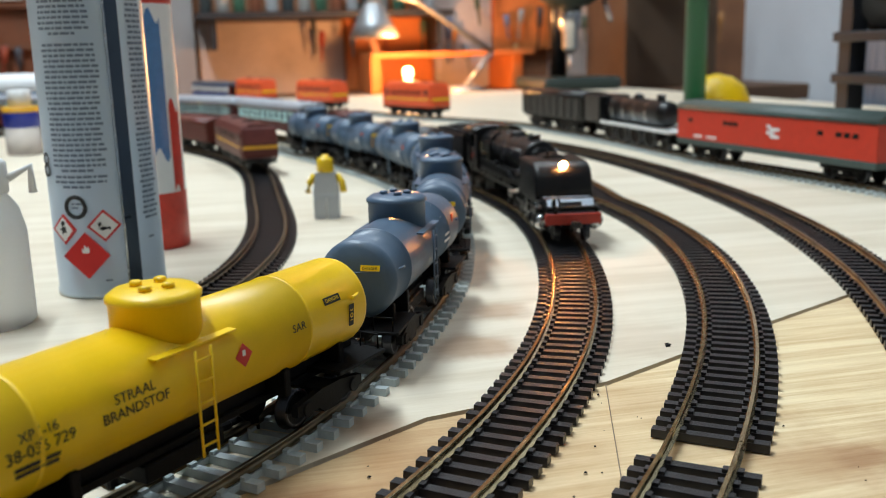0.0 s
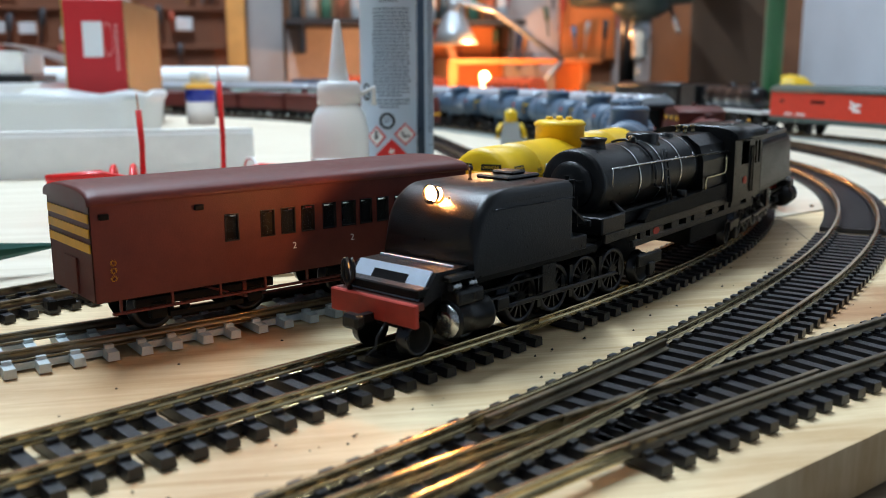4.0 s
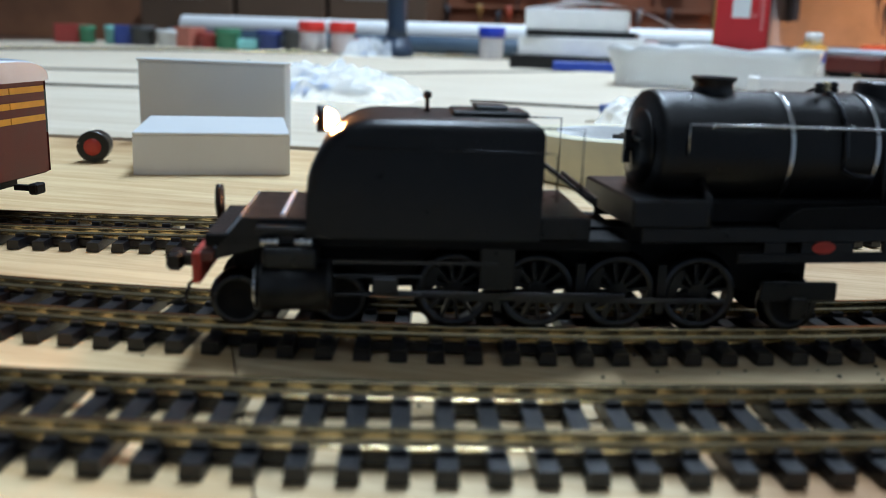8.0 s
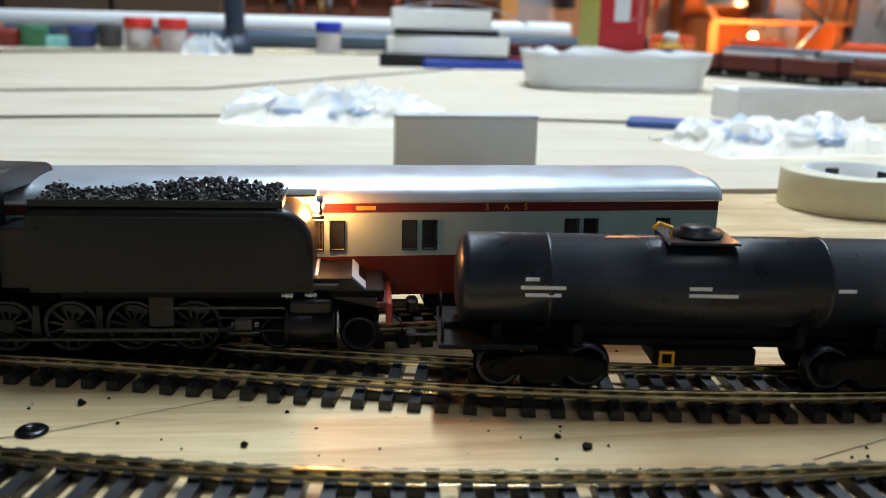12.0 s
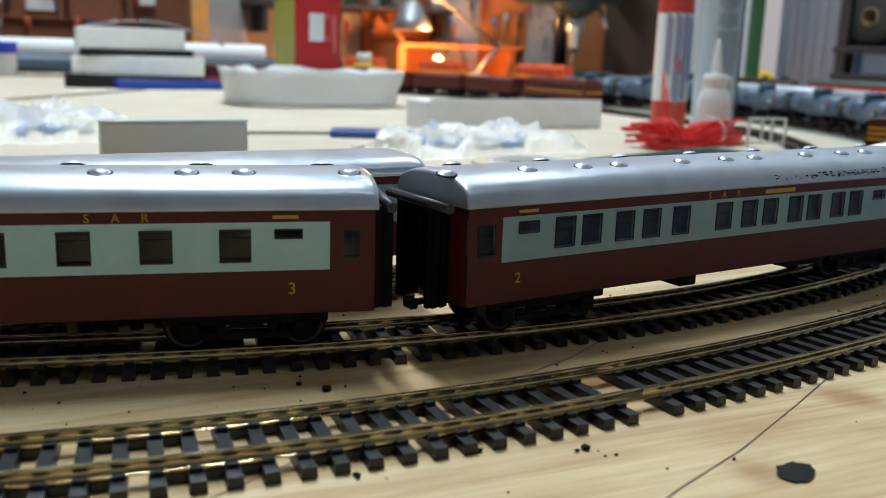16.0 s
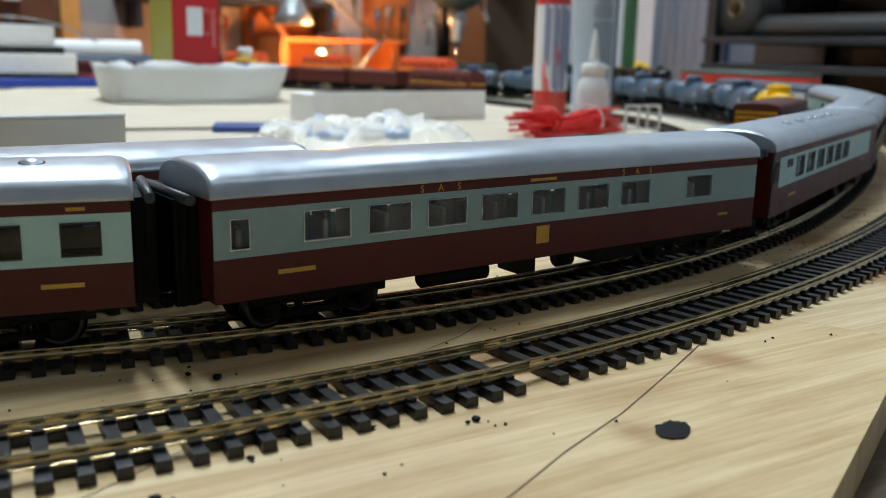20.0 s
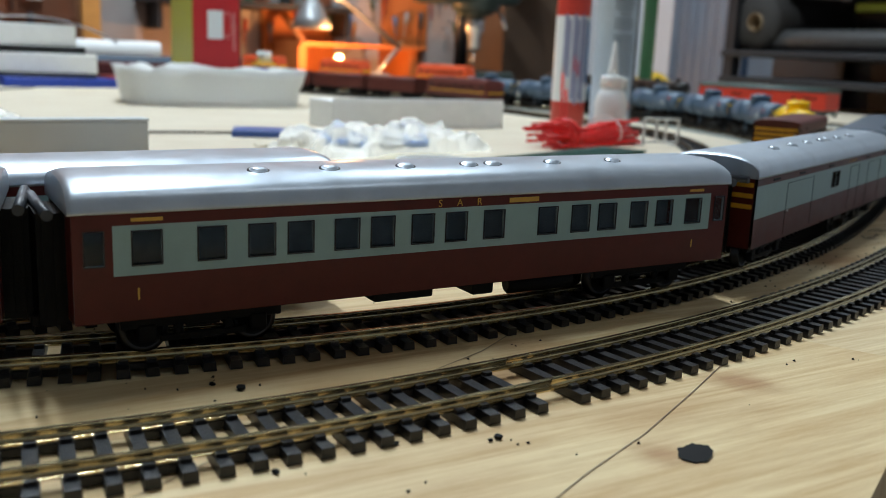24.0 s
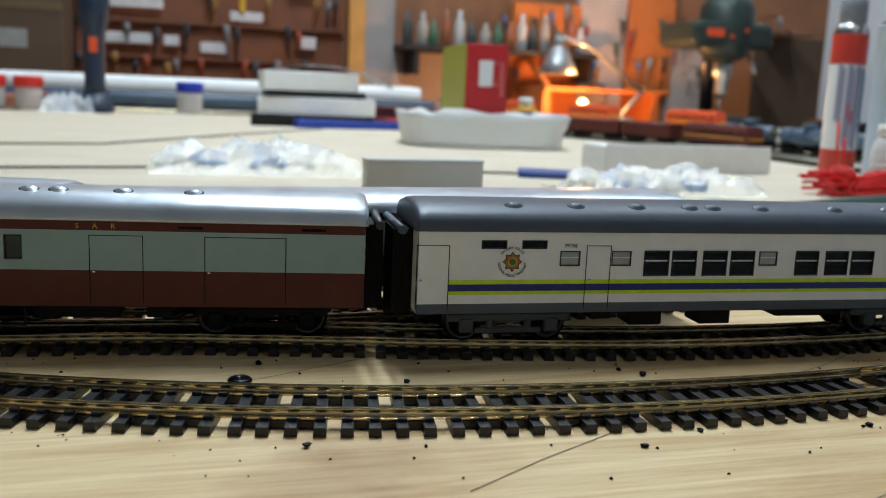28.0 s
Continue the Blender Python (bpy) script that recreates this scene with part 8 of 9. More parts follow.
def far_things():
    # vacuum-formed tray
    m_tray = glass("cloudy_film", (0.90, 0.91, 0.90), 0.35, 0.45, 1.2)
    t = thing("bubble_wrap_tray", "cloudy white plastic packing tray", "packaging", pose(0.405, 1.40, 0, 0, 0, -4))
    rnd = random.Random(2)
    bm = bmesh.new()
    n = 40
    prof = [(0.150, 0.0), (0.154, 0.018), (0.160, 0.036), (0.164, 0.046), (0.150, 0.046), (0.138, 0.036), (0.132, 0.008)]
    rings = [[bm.verts.new((0.74 * r * math.copysign(abs(math.cos(a)) ** 0.55, math.cos(a)) * (1 + rnd.uniform(-0.015, 0.015)), 0.55 * r * math.copysign(abs(math.sin(a)) ** 0.55, math.sin(a)), max(0, z + rnd.uniform(-0.005, 0.004) * (z > 0)))) for a in np.linspace(0, 2 * math.pi, n, endpoint=False)] for r, z in prof]
    for a, b in zip(rings, rings[1:]):
        for k in range(n):
            bm.faces.new((a[k], a[(k + 1) % n], b[(k + 1) % n], b[k])).smooth = True
    part("tray_wall", bm, m_tray, t)
    part("tray_base", B((-0.094, 0.094, -0.070, 0.070, 0.004, 0.0085), bevel=0.001), m_tray, t)
    # red and yellow-green carton
    t = thing("red_carton", "tall red carton with a yellow-green side and white label", "box", pose(0.409, 1.506, 0, 0, 0, -5))
    m_r, m_yg = mat("carton_red", (0.52, 0.018, 0.022), 0.4, 0, 0.06, 40, 0.05), mat("carton_yellow_green", (0.42, 0.42, 0.06), 0.45, 0, 0.08, 40, 0.05)
    part("carton_body", B((0.0012, 0.0678, 0.0, 0.20, 0, 0.150), bevel=0.0008), m_r, t)
    part("green_side", B((0.0, 0.0011, 0.0006, 0.1994, 0.0006, 0.1494)), m_yg, t, "yellow-green printed side")
    part("olive_side", B((0.0679, 0.0690, 0.0006, 0.1994, 0.0006, 0.1494)), mat("carton_olive", (0.055, 0.038, 0.016), 0.45, 0, 0.3, 60, 0.05), t, "dark olive printed side")
    part("label", B((0.022, 0.044, -0.0006, 0.0, 0.085, 0.125)), M_WHITE, t)
    for k in range(9):
        part("lettering_bar", B((0.058, 0.061, -0.0006, 0.0, 0.070 + 0.006 * k, 0.074 + 0.006 * k)), mat("faded_print", (0.75, 0.35, 0.32), 0.5), t)
    part("oval_mark", lathe([(0.010, 0), (0.010, 0.0005), (0.0090, 0.0005), (0.0090, 0)], 24, "Y", cap=False), mat("faded_print", (0.75, 0.35, 0.32), 0.5), t, m=pose(0.050, -0.0006, 0.105) @ Matrix.Diagonal((0.6, 1, 1.9, 1)))
    # stack of papers and books
    t = thing("paper_stack", "stack of white papers and books with a blue folder", "books", pose(0.23, 1.86, 0, 0, 0, -6))
    m_bf, m_rf = mat("folder_blue", (0.02, 0.06, 0.42), 0.4), mat("folder_red", (0.5, 0.03, 0.03), 0.4)
    for k, (w, d, z0, z1, m, ang, dx) in enumerate([(0.11, 0.08, 0.0, 0.022, M_BLACK, 0, -0.01), (0.12, 0.09, 0.0, 0.014, m_bf, 12, 0.06), (0.05, 0.05, 0.0, 0.018, m_rf, 20, 0.155), (0.105, 0.075, 0.022, 0.052, M_PAPER, -3, 0), (0.09, 0.07, 0.053, 0.064, M_BLACK, 4, -0.01), (0.085, 0.065, 0.064, 0.098, M_PAPER, 6, -0.02)]):
        part("book", B((-w, w, -d, d, z0, z1), bevel=0.0012), m, t, m=pose(dx, 0, 0, 0, 0, ang))
    bm = bmesh.new()
    rows = [[bm.verts.new((-0.10 + 0.24 * i / 14, y, 0.099 + 0.016 * math.sin(i / 14 * 2.6) - 0.035 * (i / 14) ** 3)) for i in range(15)] for y in (-0.06, 0.06)]
    for i in range(14):
        bm.faces.new((rows[0][i], rows[0][i + 1], rows[1][i + 1], rows[1][i])).smooth = True
    bmesh.ops.solidify(bm, geom=bm.faces[:], thickness=0.0015)
    part("bent_sheet", bm, M_PAPER, t)
    # jars with red lids, jar with blue lid, blue-and-yellow bottle, torch
    m_jar = glass("jar_plastic", (0.85, 0.80, 0.76), 0.25, 0.5, 1.3)
    for x, m, lab in ((-0.385, mat("lid_red", (0.62, 0.03, 0.02), 0.35), "squat clear jar with a red lid"), (-0.315, MATS["lid_red"], "squat clear jar with a red lid"), (0.0, mat("lid_blue", (0.01, 0.03, 0.35), 0.35), "squat clear jar with a blue lid")):
        t = thing("jar", lab, "jar", pose(x, 2.16 if x < 0 else 2.22, 0), "jars")
        part("jar_body", lathe([(0.024, 0), (0.026, 0.002), (0.026, 0.046), (0.023, 0.050)], 24), m_jar, t)
        part("lid", lathe([(0.028, 0.046), (0.029, 0.048), (0.029, 0.066), (0.027, 0.068)], 24), m, t)
    t = thing("paint_bottle", "small clear bottle with a blue and yellow band and white cap", "bottle", pose(0.551, 1.61, 0))
    part("bottle_body", lathe([(0.0170, 0), (0.0185, 0.002), (0.0185, 0.030)], 24), m_jar, t)
    part("band", lathe([(0.0187, 0.030), (0.0187, 0.046), (0.0187, 0.052)], 24, mids=[0, 1]), [MATS["lid_blue"], M_STRIPE], t)
    part("cap", lathe([(0.012, 0.052), (0.012, 0.068), (0.010, 0.070)], 20), M_WHITE, t)
    t = thing("torch", "dark blue standing work torch with an orange button", "torch", pose(-0.186, 2.13, 0))
    m_t = mat("torch_navy", (0.012, 0.025, 0.05), 0.4, 0, 0.1, 60, 0.1)
    part("base", lathe([(0.036, 0), (0.036, 0.010), (0.024, 0.040)], 24), m_t, t)
    part("handle", lathe([(0.024, 0.040), (0.020, 0.060), (0.022, 0.160), (0.030, 0.185), (0.032, 0.240), (0.028, 0.245)], 24), m_t, t)
    part("button", B((-0.008, 0.008, -0.026, -0.020, 0.120, 0.150), bevel=0.002), M_ORANGE, t)
    # low odds and ends along the far edge of the plywood
    rnd = random.Random(17)
    cols = [(0.30, 0.04, 0.03), (0.05, 0.20, 0.10), (0.25, 0.55, 0.50), (0.03, 0.05, 0.2), (0.05, 0.05, 0.05), (0.6, 0.6, 0.58), (0.45, 0.15, 0.1)]
    for k in range(16):
        x = -1.05 + 0.052 * k + rnd.uniform(-0.01, 0.01)
        c = cols[k % 7]
        m = mat("odds_%d" % (k % 7), c, 0.45, 0, 0.1, 60, 0.1)
        h, w = rnd.uniform(0.022, 0.05), rnd.uniform(0.018, 0.032)
        if k % 3:
            solid("small_pot", lathe([(w * 0.8, 0), (w * 0.9, 0.002), (w * 0.9, h * 0.7), (w, h * 0.72), (w, h), (w * 0.9, h + 0.002)], 20), m, "small coloured plastic pot at the back of the table", "pot", pose(x, 2.30 + rnd.uniform(-0.04, 0.04), 0), "pots")
        else:
            solid("small_box", B((-w, w, -w, w, 0, h), bevel=0.002), m, "small coloured box at the back of the table", "box", pose(x, 2.30 + rnd.uniform(-0.04, 0.04), 0, 0, 0, rnd.uniform(-20, 20)), "boxes")
    m_pipe = mat("slate_pipe", (0.05, 0.08, 0.12), 0.4, 0, 0.1, 30, 0.05)
    for y, z, x0, x1 in ((2.48, 0.022, -0.9, 0.62), (2.56, 0.055, -0.9, 0.60)):
        solid("plastic_pipe", lathe([(0.020, x0), (0.022, x0 + 0.004), (0.022, x1 - 0.004), (0.020, x1)], 20, "X"), m_pipe if z < 0.05 else M_PAPER, "long pipe lying along the back of the table", "pipe", pose(0, y, z), "pipes")
    for x in (-0.6, 0.3):
        solid("pipe_support", B((x - 0.02, x + 0.02, 2.43, 2.60, 0, 0.033)), M_JOIST, "timber block that carries the pipes", "block", group="blocks")
    solid("pipe_block_low", B((-0.15, -0.11, 2.45, 2.51, 0, 0.004)), M_JOIST, "thin timber packing under the pipe", "block", group="blocks")


def wall_things():
    """The tool wall and benches behind the table."""
    m_card = mat("cardboard", (0.10, 0.060, 0.034), 0.75, 0, 0.15, 15, 0.2, 300)
    m_dark = mat("dark_steel_shelf", (0.018, 0.020, 0.025), 0.5, 0, 0.2, 20, 0.1)
    m_or = mat("orange_hardboard", (0.60, 0.17, 0.035), 0.6, 0, 0.15, 12, 0.2, 200)
    m_benchtop = mat("bench_top", (0.13, 0.07, 0.04), 0.6, 0, 0.2, 10, 0.2, 150)
    t = thing("workbench", "long brown workbench along the tool wall", "bench")
    part("top", B((-2.2, 2.4, 2.85, 3.44, -0.06, -0.015), bevel=0.004), m_benchtop, t)
    for x in (-2.1, -0.6, 0.9, 2.3):
        part("leg", B((x - 0.04, x + 0.04, 2.9, 2.98, -0.90, -0.06)), m_benchtop, t)
    m_pk = mat("grey_packet", (0.30, 0.29, 0.27), 0.6, 0, 0.15, 30, 0.1)
    # stacked cartons at the back left
    rnd = random.Random(31)
    for x0, x1, z1 in ((-1.35, -1.02, 0.30), (-1.0, -0.70, 0.34), (-0.68, -0.36, 0.32)):
        c = thing("cardboard_box", "brown cardboard carton with a white label on the bench", "box", pose(0, 0, 0), "cartons")
        part("carton_body", B((x0, x1, 3.12, 3.40, -0.015, z1), bevel=0.003), m_card, c)
        part("label", B((x0 + 0.05, x1 - 0.10, 3.1175, 3.12, z1 * 0.45, z1 * 0.62)), m_pk, c)
        part("tape_strip", B((x0 + 0.002, x1 - 0.002, 3.117, 3.1195, z1 * 0.80, z1 * 0.88)), mat("parcel_tape", (0.15, 0.10, 0.05), 0.35), c)
    # red-brown tool board with packets and tools hung on it
    m_tb = mat("red_hardboard", (0.20, 0.068, 0.028), 0.6, 0, 0.25, 9, 0.2, 200)
    m_pw = mat("white_packet", (0.62, 0.60, 0.60), 0.45, 0, 0.12, 30, 0.1)
    b = thing("tool_board", "red-brown hardboard tool panel on the wall", "board")
    part("panel", B((-0.355, 0.525, 3.405, 3.44, -0.015, 0.62), bevel=0.002), m_tb, b)
    for z in (0.135, 0.25):
        part("rail", B((-0.35, 0.52, 3.375, 3.404, z, z + 0.012), bevel=0.001), m_tb, b)
    solid("grey_post", B((-0.40, -0.362, 3.38, 3.44, -0.015, 0.9), bevel=0.003), mat("slate_post", (0.07, 0.085, 0.11), 0.5, 0.2, 0.1, 20, 0.05), "slate-grey steel post against the wall", "post")
    for x, z, w, h in ((-0.18, 0.295, 0.20, 0.032), (-0.20, 0.180, 0.165, 0.034), (-0.055, 0.178, 0.05, 0.034), (0.08, 0.160, 0.085, 0.036), (0.19, 0.270, 0.11, 0.032), (0.06, 0.372, 0.10, 0.03), (0.37, 0.37, 0.09, 0.03), (0.40, 0.19, 0.05, 0.04)):
        solid("hanging_packet", B((x - w / 2, x + w / 2, 3.365, 3.374, z, z + h), bevel=0.002), m_pw, "white packet hung on the tool board", "packet", group="packets")
    tool_cols = [(0.03, 0.03, 0.035), (0.32, 0.06, 0.03), (0.05, 0.05, 0.06), (0.30, 0.17, 0.05), (0.20, 0.20, 0.21)]
    for k in range(26):
        x, z = -0.335 + 0.033 * k + rnd.uniform(-0.01, 0.01), rnd.choice((0.13, 0.245, 0.36)) + rnd.uniform(-0.01, 0.02)
        m = mat("board_tool_%d" % (k % 5), tool_cols[k % 5], 0.4, 0.3 if k % 5 == 4 else 0, 0.15, 40, 0.05)
        hh = rnd.uniform(0.06, 0.12)
        t = thing("hand_tool", "hand tool hung on the red-brown board", "tool", pose(x, 3.352, z, 180, rnd.uniform(-8, 8), 0), "hung tools")
        part("tool_body", lathe([(0.006, 0), (0.011, 0.005), (0.010, hh * 0.45), (0.004, hh * 0.5), (0.003, hh), (0.001, hh + 0.002)], 10), m, t)
        part("hook", tube([(0, 0.0, 0.0), (0, -0.055, -0.004)], 0.002, 6), m_dark, t)
    solid("yellow_level", B((0.165, 0.185, 3.355, 3.366, 0.30, 0.52), bevel=0.002), mat("level_yellow", (0.60, 0.36, 0.02), 0.45, 0, 0.1, 30, 0.05), "yellow spirit level hung on the tool board", "tool")
    solid("upright_plank", B((0.53, 0.585, 3.30, 3.34, -0.015, 0.9)), mat("yellow_plank", (0.55, 0.28, 0.07), 0.6, 0, 0.15, 20, 0.1), "upright orange-yellow plank against the wall", "plank")
    solid("plaster_pier", B((0.59, 0.70, 3.36, 3.45, -0.015, 2.2)), mat("grey_pier", (0.34, 0.32, 0.31), 0.8, 0, 0.08, 10, 0.2, 100), "grey plastered strip of wall", "wall", kind="structure")
    # bottle shelf over the orange backboard
    s = thing("bottle_shelf", "dark wall shelf crowded with bottles", "shelf")
    part("board", B((0.71, 1.45, 3.22, 3.44, 0.205, 0.222)), m_dark, s)
    part("bracket", B((0.75, 0.765, 3.24, 3.44, 0.12, 0.205)), m_dark, s)
    part("bracket", B((1.40, 1.415, 3.24, 3.44, 0.12, 0.205)), m_dark, s)
    for k in range(15):
        x = 0.74 + 0.047 * k
        c = [(0.05, 0.06, 0.06), (0.35, 0.33, 0.30), (0.06, 0.14, 0.08), (0.30, 0.10, 0.05), (0.5, 0.5, 0.5)][k % 5]
        h = rnd.uniform(0.08, 0.15)
        solid("shelf_bottle", lathe([(0.016, 0), (0.018, 0.003), (0.018, h * 0.65), (0.008, h * 0.8), (0.008, h), (0.006, h + 0.001)], 16), mat("bottle_%d" % (k % 5), c, 0.3, 0, 0.1, 50, 0.02), "small bottle on the wall shelf", "bottle", pose(x, 3.31 + rnd.uniform(-0.02, 0.03), 0.222), "shelf bottles")
    b = thing("orange_backboard", "orange painted backboard and shelf lit by the bench lamp", "board")
    part("panel", B((1.15, 1.42, 3.38, 3.43, -0.015, 0.40), bevel=0.003), m_or, b)
    part("ledge", B((1.18, 1.66, 3.10, 3.38, 0.085, 0.100), bevel=0.002), m_or, b)
    part("upright", B((1.18, 1.21, 3.12, 3.38, -0.015, 0.085), bevel=0.002), m_or, b)
    part("upright", B((1.60, 1.63, 3.12, 3.38, -0.015, 0.085), bevel=0.002), m_or, b)
    part("brace", extrude([(3.12, 0.100), (3.14, 0.100), (3.38, 0.21), (3.38, 0.24)], 1.19, 1.21), m_or, b)
    b = thing("orange_backboard", "orange hardboard panel between the hung tools", "board")
    part("panel", B((1.63, 1.82, 3.40, 3.44, 0.10, 0.55), bevel=0.003), m_or, b)
    m_pl = mat("stained_plaster", (0.52, 0.43, 0.38), 0.8, 0, 0.2, 7, 0.2, 90)
    solid("plaster_panel", B((0.71, 1.145, 3.42, 3.448, -0.015, 0.20)), m_pl, "stained pinkish plaster low on the wall", "wall", kind="structure")
    solid("plaster_panel", B((1.425, 1.625, 3.42, 3.448, -0.015, 0.55)), m_pl, "stained pinkish plaster behind the tools", "wall", kind="structure")
    solid("plaster_panel", B((1.825, 2.05, 3.42, 3.448, -0.015, 0.30)), m_pl, "stained pinkish plaster behind the tools", "wall", kind="structure")
    # desk lamp
    m_sh = mat("lamp_grey", (0.35, 0.36, 0.37), 0.35, 0.6, 0.08, 40, 0.05)
    l = thing("desk_lamp", "grey metal anglepoise lamp over the bench", "lamp", pose(1.17, 2.98, -0.015))
    part("shade", lathe([(0.020, 0.245), (0.030, 0.235), (0.050, 0.190), (0.066, 0.155), (0.064, 0.155), (0.048, 0.188), (0.026, 0.232)], 32, cap=False), m_sh, l)
    part("socket", lathe([(0.018, 0.235), (0.020, 0.265), (0.012, 0.280)], 20), m_sh, l)
    part("arm", tube([(0.0, 0.0, 0.275), (0.12, 0.02, 0.25), (0.34, 0.05, 0.11)], 0.008, 8), m_sh, l)
    part("arm", tube([(0.34, 0.05, 0.11), (0.26, 0.06, 0.015)], 0.008, 8), m_sh, l)
    part("base", lathe([(0.06, 0), (0.06, 0.012), (0.04, 0.02)], 28), m_sh, l, m=pose(0.26, 0.06, 0))
    l = thing("bench_lamp", "small lit warm bulb in a holder on the bench", "lamp", pose(1.25, 2.943, -0.015))
    part("holder", lathe([(0.030, 0), (0.030, 0.010), (0.014, 0.020), (0.014, 0.045)], 20), m_sh, l)
    part("bulb", lathe([(0.009, 0.045), (0.012, 0.054), (0.014, 0.062), (0.012, 0.070), (0.006, 0.075), (0.001, 0.076)], 20), mat("lamp_bulb", (1, 0.9, 0.7), 0.3, 0, 0, 10, 0, glow=(1.0, 0.55, 0.18, 10.0)), l)
    # pegged tools over the bench
    cols = [(0.03, 0.03, 0.035), (0.35, 0.05, 0.03), (0.10, 0.16, 0.30), (0.45, 0.20, 0.06), (0.30, 0.30, 0.30), (0.06, 0.10, 0.07)]
    for k in range(46):
        x, z = 1.05 + 0.030 * k + rnd.uniform(-0.01, 0.01), rnd.uniform(0.10, 0.42)
        m = mat("tool_%d" % (k % 6), cols[k % 6], 0.4, 0.2 if k % 6 in (0, 4) else 0, 0.15, 40, 0.05)
        hh = rnd.uniform(0.06, 0.14)
        bm = lathe([(0.006, 0), (0.010, 0.005), (0.009, hh * 0.45), (0.004, hh * 0.5), (0.003, hh), (0.001, hh + 0.002)], 10)
        t = thing("hand_tool", "hand tool hung on the wall", "tool", pose(x, 3.36, z, 180, rnd.uniform(-8, 8), 0), "hung tools")
        part("tool_body", bm, m, t)
        part("hook", tube([(0, 0.0, 0.0), (0, -0.09, -0.004)], 0.002, 6), m_dark, t)
    # pillar drill
    d = thing("pillar_drill", "dark pillar drill standing on the bench", "machine", pose(1.62, 2.72, 0))
    m_d = mat("machine_green_black", (0.03, 0.045, 0.04), 0.4, 0.2, 0.15, 20, 0.05)
    part("base", B((-0.10, 0.10, -0.10, 0.14, 0.0, 0.03), bevel=0.008), m_d, d)
    part("column", lathe([(0.022, 0.03), (0.022, 0.42)], 20), M_DARKSTEEL, d, m=pose(0, 0.08, 0))
    part("head", lathe([(0.045, 0.20), (0.075, 0.22), (0.085, 0.26), (0.085, 0.36), (0.06, 0.40)], 24), m_d, d)
    part("belt_cover", B((-0.15, 0.13, -0.075, 0.16, 0.235, 0.315), bevel=0.022, seg=3), m_d, d, "dark rounded belt cover")
    part("warning_label", B((-0.11, -0.05, -0.0765, -0.0755, 0.268, 0.292)), M_ORANGE, d)
    part("quill", lathe([(0.012, 0.09), (0.020, 0.10), (0.020, 0.14), (0.030, 0.15), (0.030, 0.21)], 20), M_STEEL, d)
    part("drill_bit", lathe([(0.001, 0.045), (0.004, 0.05), (0.004, 0.09)], 10), M_STEEL, d)
    for k in range(3):
        a = k * 2.1
        part("feed_handle", tube([(0.08, 0, 0.24), (0.09, 0.09 * math.cos(a), 0.24 + 0.09 * math.sin(a))], 0.006, 8), M_STEEL, d)
    part("indicator", lathe([(0.006, 0), (0.006, 0.004)], 12, "Y"), M_ORANGE, d, m=pose(0.02, -0.088, 0.29))
    part("indicator", lathe([(0.006, 0), (0.006, 0.004)], 12, "Y"), M_ORANGE, d, m=pose(-0.03, -0.088, 0.27))
    # cartons, pole, cap and shelving at the right
    c = thing("cardboard_box", "brown cardboard carton on the bench", "box", group="cartons")
    part("carton_body", B((1.86, 2.14, 2.92, 3.2, -0.015, 0.30), bevel=0.003), m_card, c)
    part("flap", B((1.86, 2.0, 2.80, 2.92, 0.298, 0.302)), m_card, c)
    p = thing("green_pole", "thin dark green pole standing on the table", "pole", pose(1.365, 1.62, 0))
    part("pole", lathe([(0.014, 0.004), (0.014, 0.9)], 16), mat("pole_green", (0.015, 0.13, 0.05), 0.4), p)
    part("foot", lathe([(0.03, 0), (0.03, 0.004), (0.015, 0.008)], 20), M_BLACK, p)
    h = thing("yellow_hard_cap", "yellow rounded plastic cover on the table", "cover", pose(1.42, 1.66, 0))
    part("shell", lathe([(0.046, 0), (0.045, 0.022), (0.036, 0.044), (0.020, 0.056), (0.002, 0.060)], 32), M_YELLOW, h)
    part("rim", lathe([(0.050, 0), (0.050, 0.003), (0.044, 0.004)], 32), M_YELLOW, h)
    r = thing("steel_rack", "dark steel shelving with rolls and boxes", "shelf", pose(0, 0, 0))
    for z in (0.045, 0.098):
        part("shelf_board", B((1.55, 1.945, 0.98, 1.60, z, z + 0.013), bevel=0.002), m_dark, r)
    for x, y in ((1.57, 1.0), (1.57, 1.585), (1.93, 1.0), (1.93, 1.585)):
        part("post", B((x - 0.012, x + 0.012, y - 0.012, y + 0.012, -0.90 if x > 1.76 else 0.0, 0.5)), m_dark, r)
    # dark sheet added so the view through the rack reads black
    part("back_panel", B((1.945, 1.955, 0.98, 1.80, -0.90, 0.62)), m_dark, r)
    part("top_board", B((1.55, 1.945, 0.98, 1.60, 0.30, 0.315), bevel=0.002), m_dark, r)
    for x, y, z, rr_ in ((1.74, 1.52, 0.200, 0.052), (1.80, 1.36, 0.230, 0.060), (1.70, 1.10, 0.210, 0.05)):
        k = thing("dark_coil", "dark coiled hose lying on the rack", "hose", pose(x, y, 0.315 - 0.012 + 0.012), "coils")
        part("coil", lathe([(rr_ * 0.45, 0.0), (rr_, 0.0), (rr_ * 1.1, 0.02), (rr_, 0.045), (rr_ * 0.45, 0.045), (rr_ * 0.45, 0.0)], 28, cap=False), M_BLACKMAT, k)
    k = thing("grey_pipe", "long dark grey pipe on the rack board", "pipe", pose(0, 0, 0))
    part("pipe", lathe([(0.020, 1.0), (0.022, 1.003), (0.022, 1.585), (0.020, 1.588)], 18, "Y"), mat("pipe_grey", (0.05, 0.05, 0.05), 0.5), k, m=pose(1.60, 0, 0.133))
    m_blp = mat("blue_post", (0.10, 0.15, 0.24), 0.5, 0.2, 0.1, 20, 0.05)
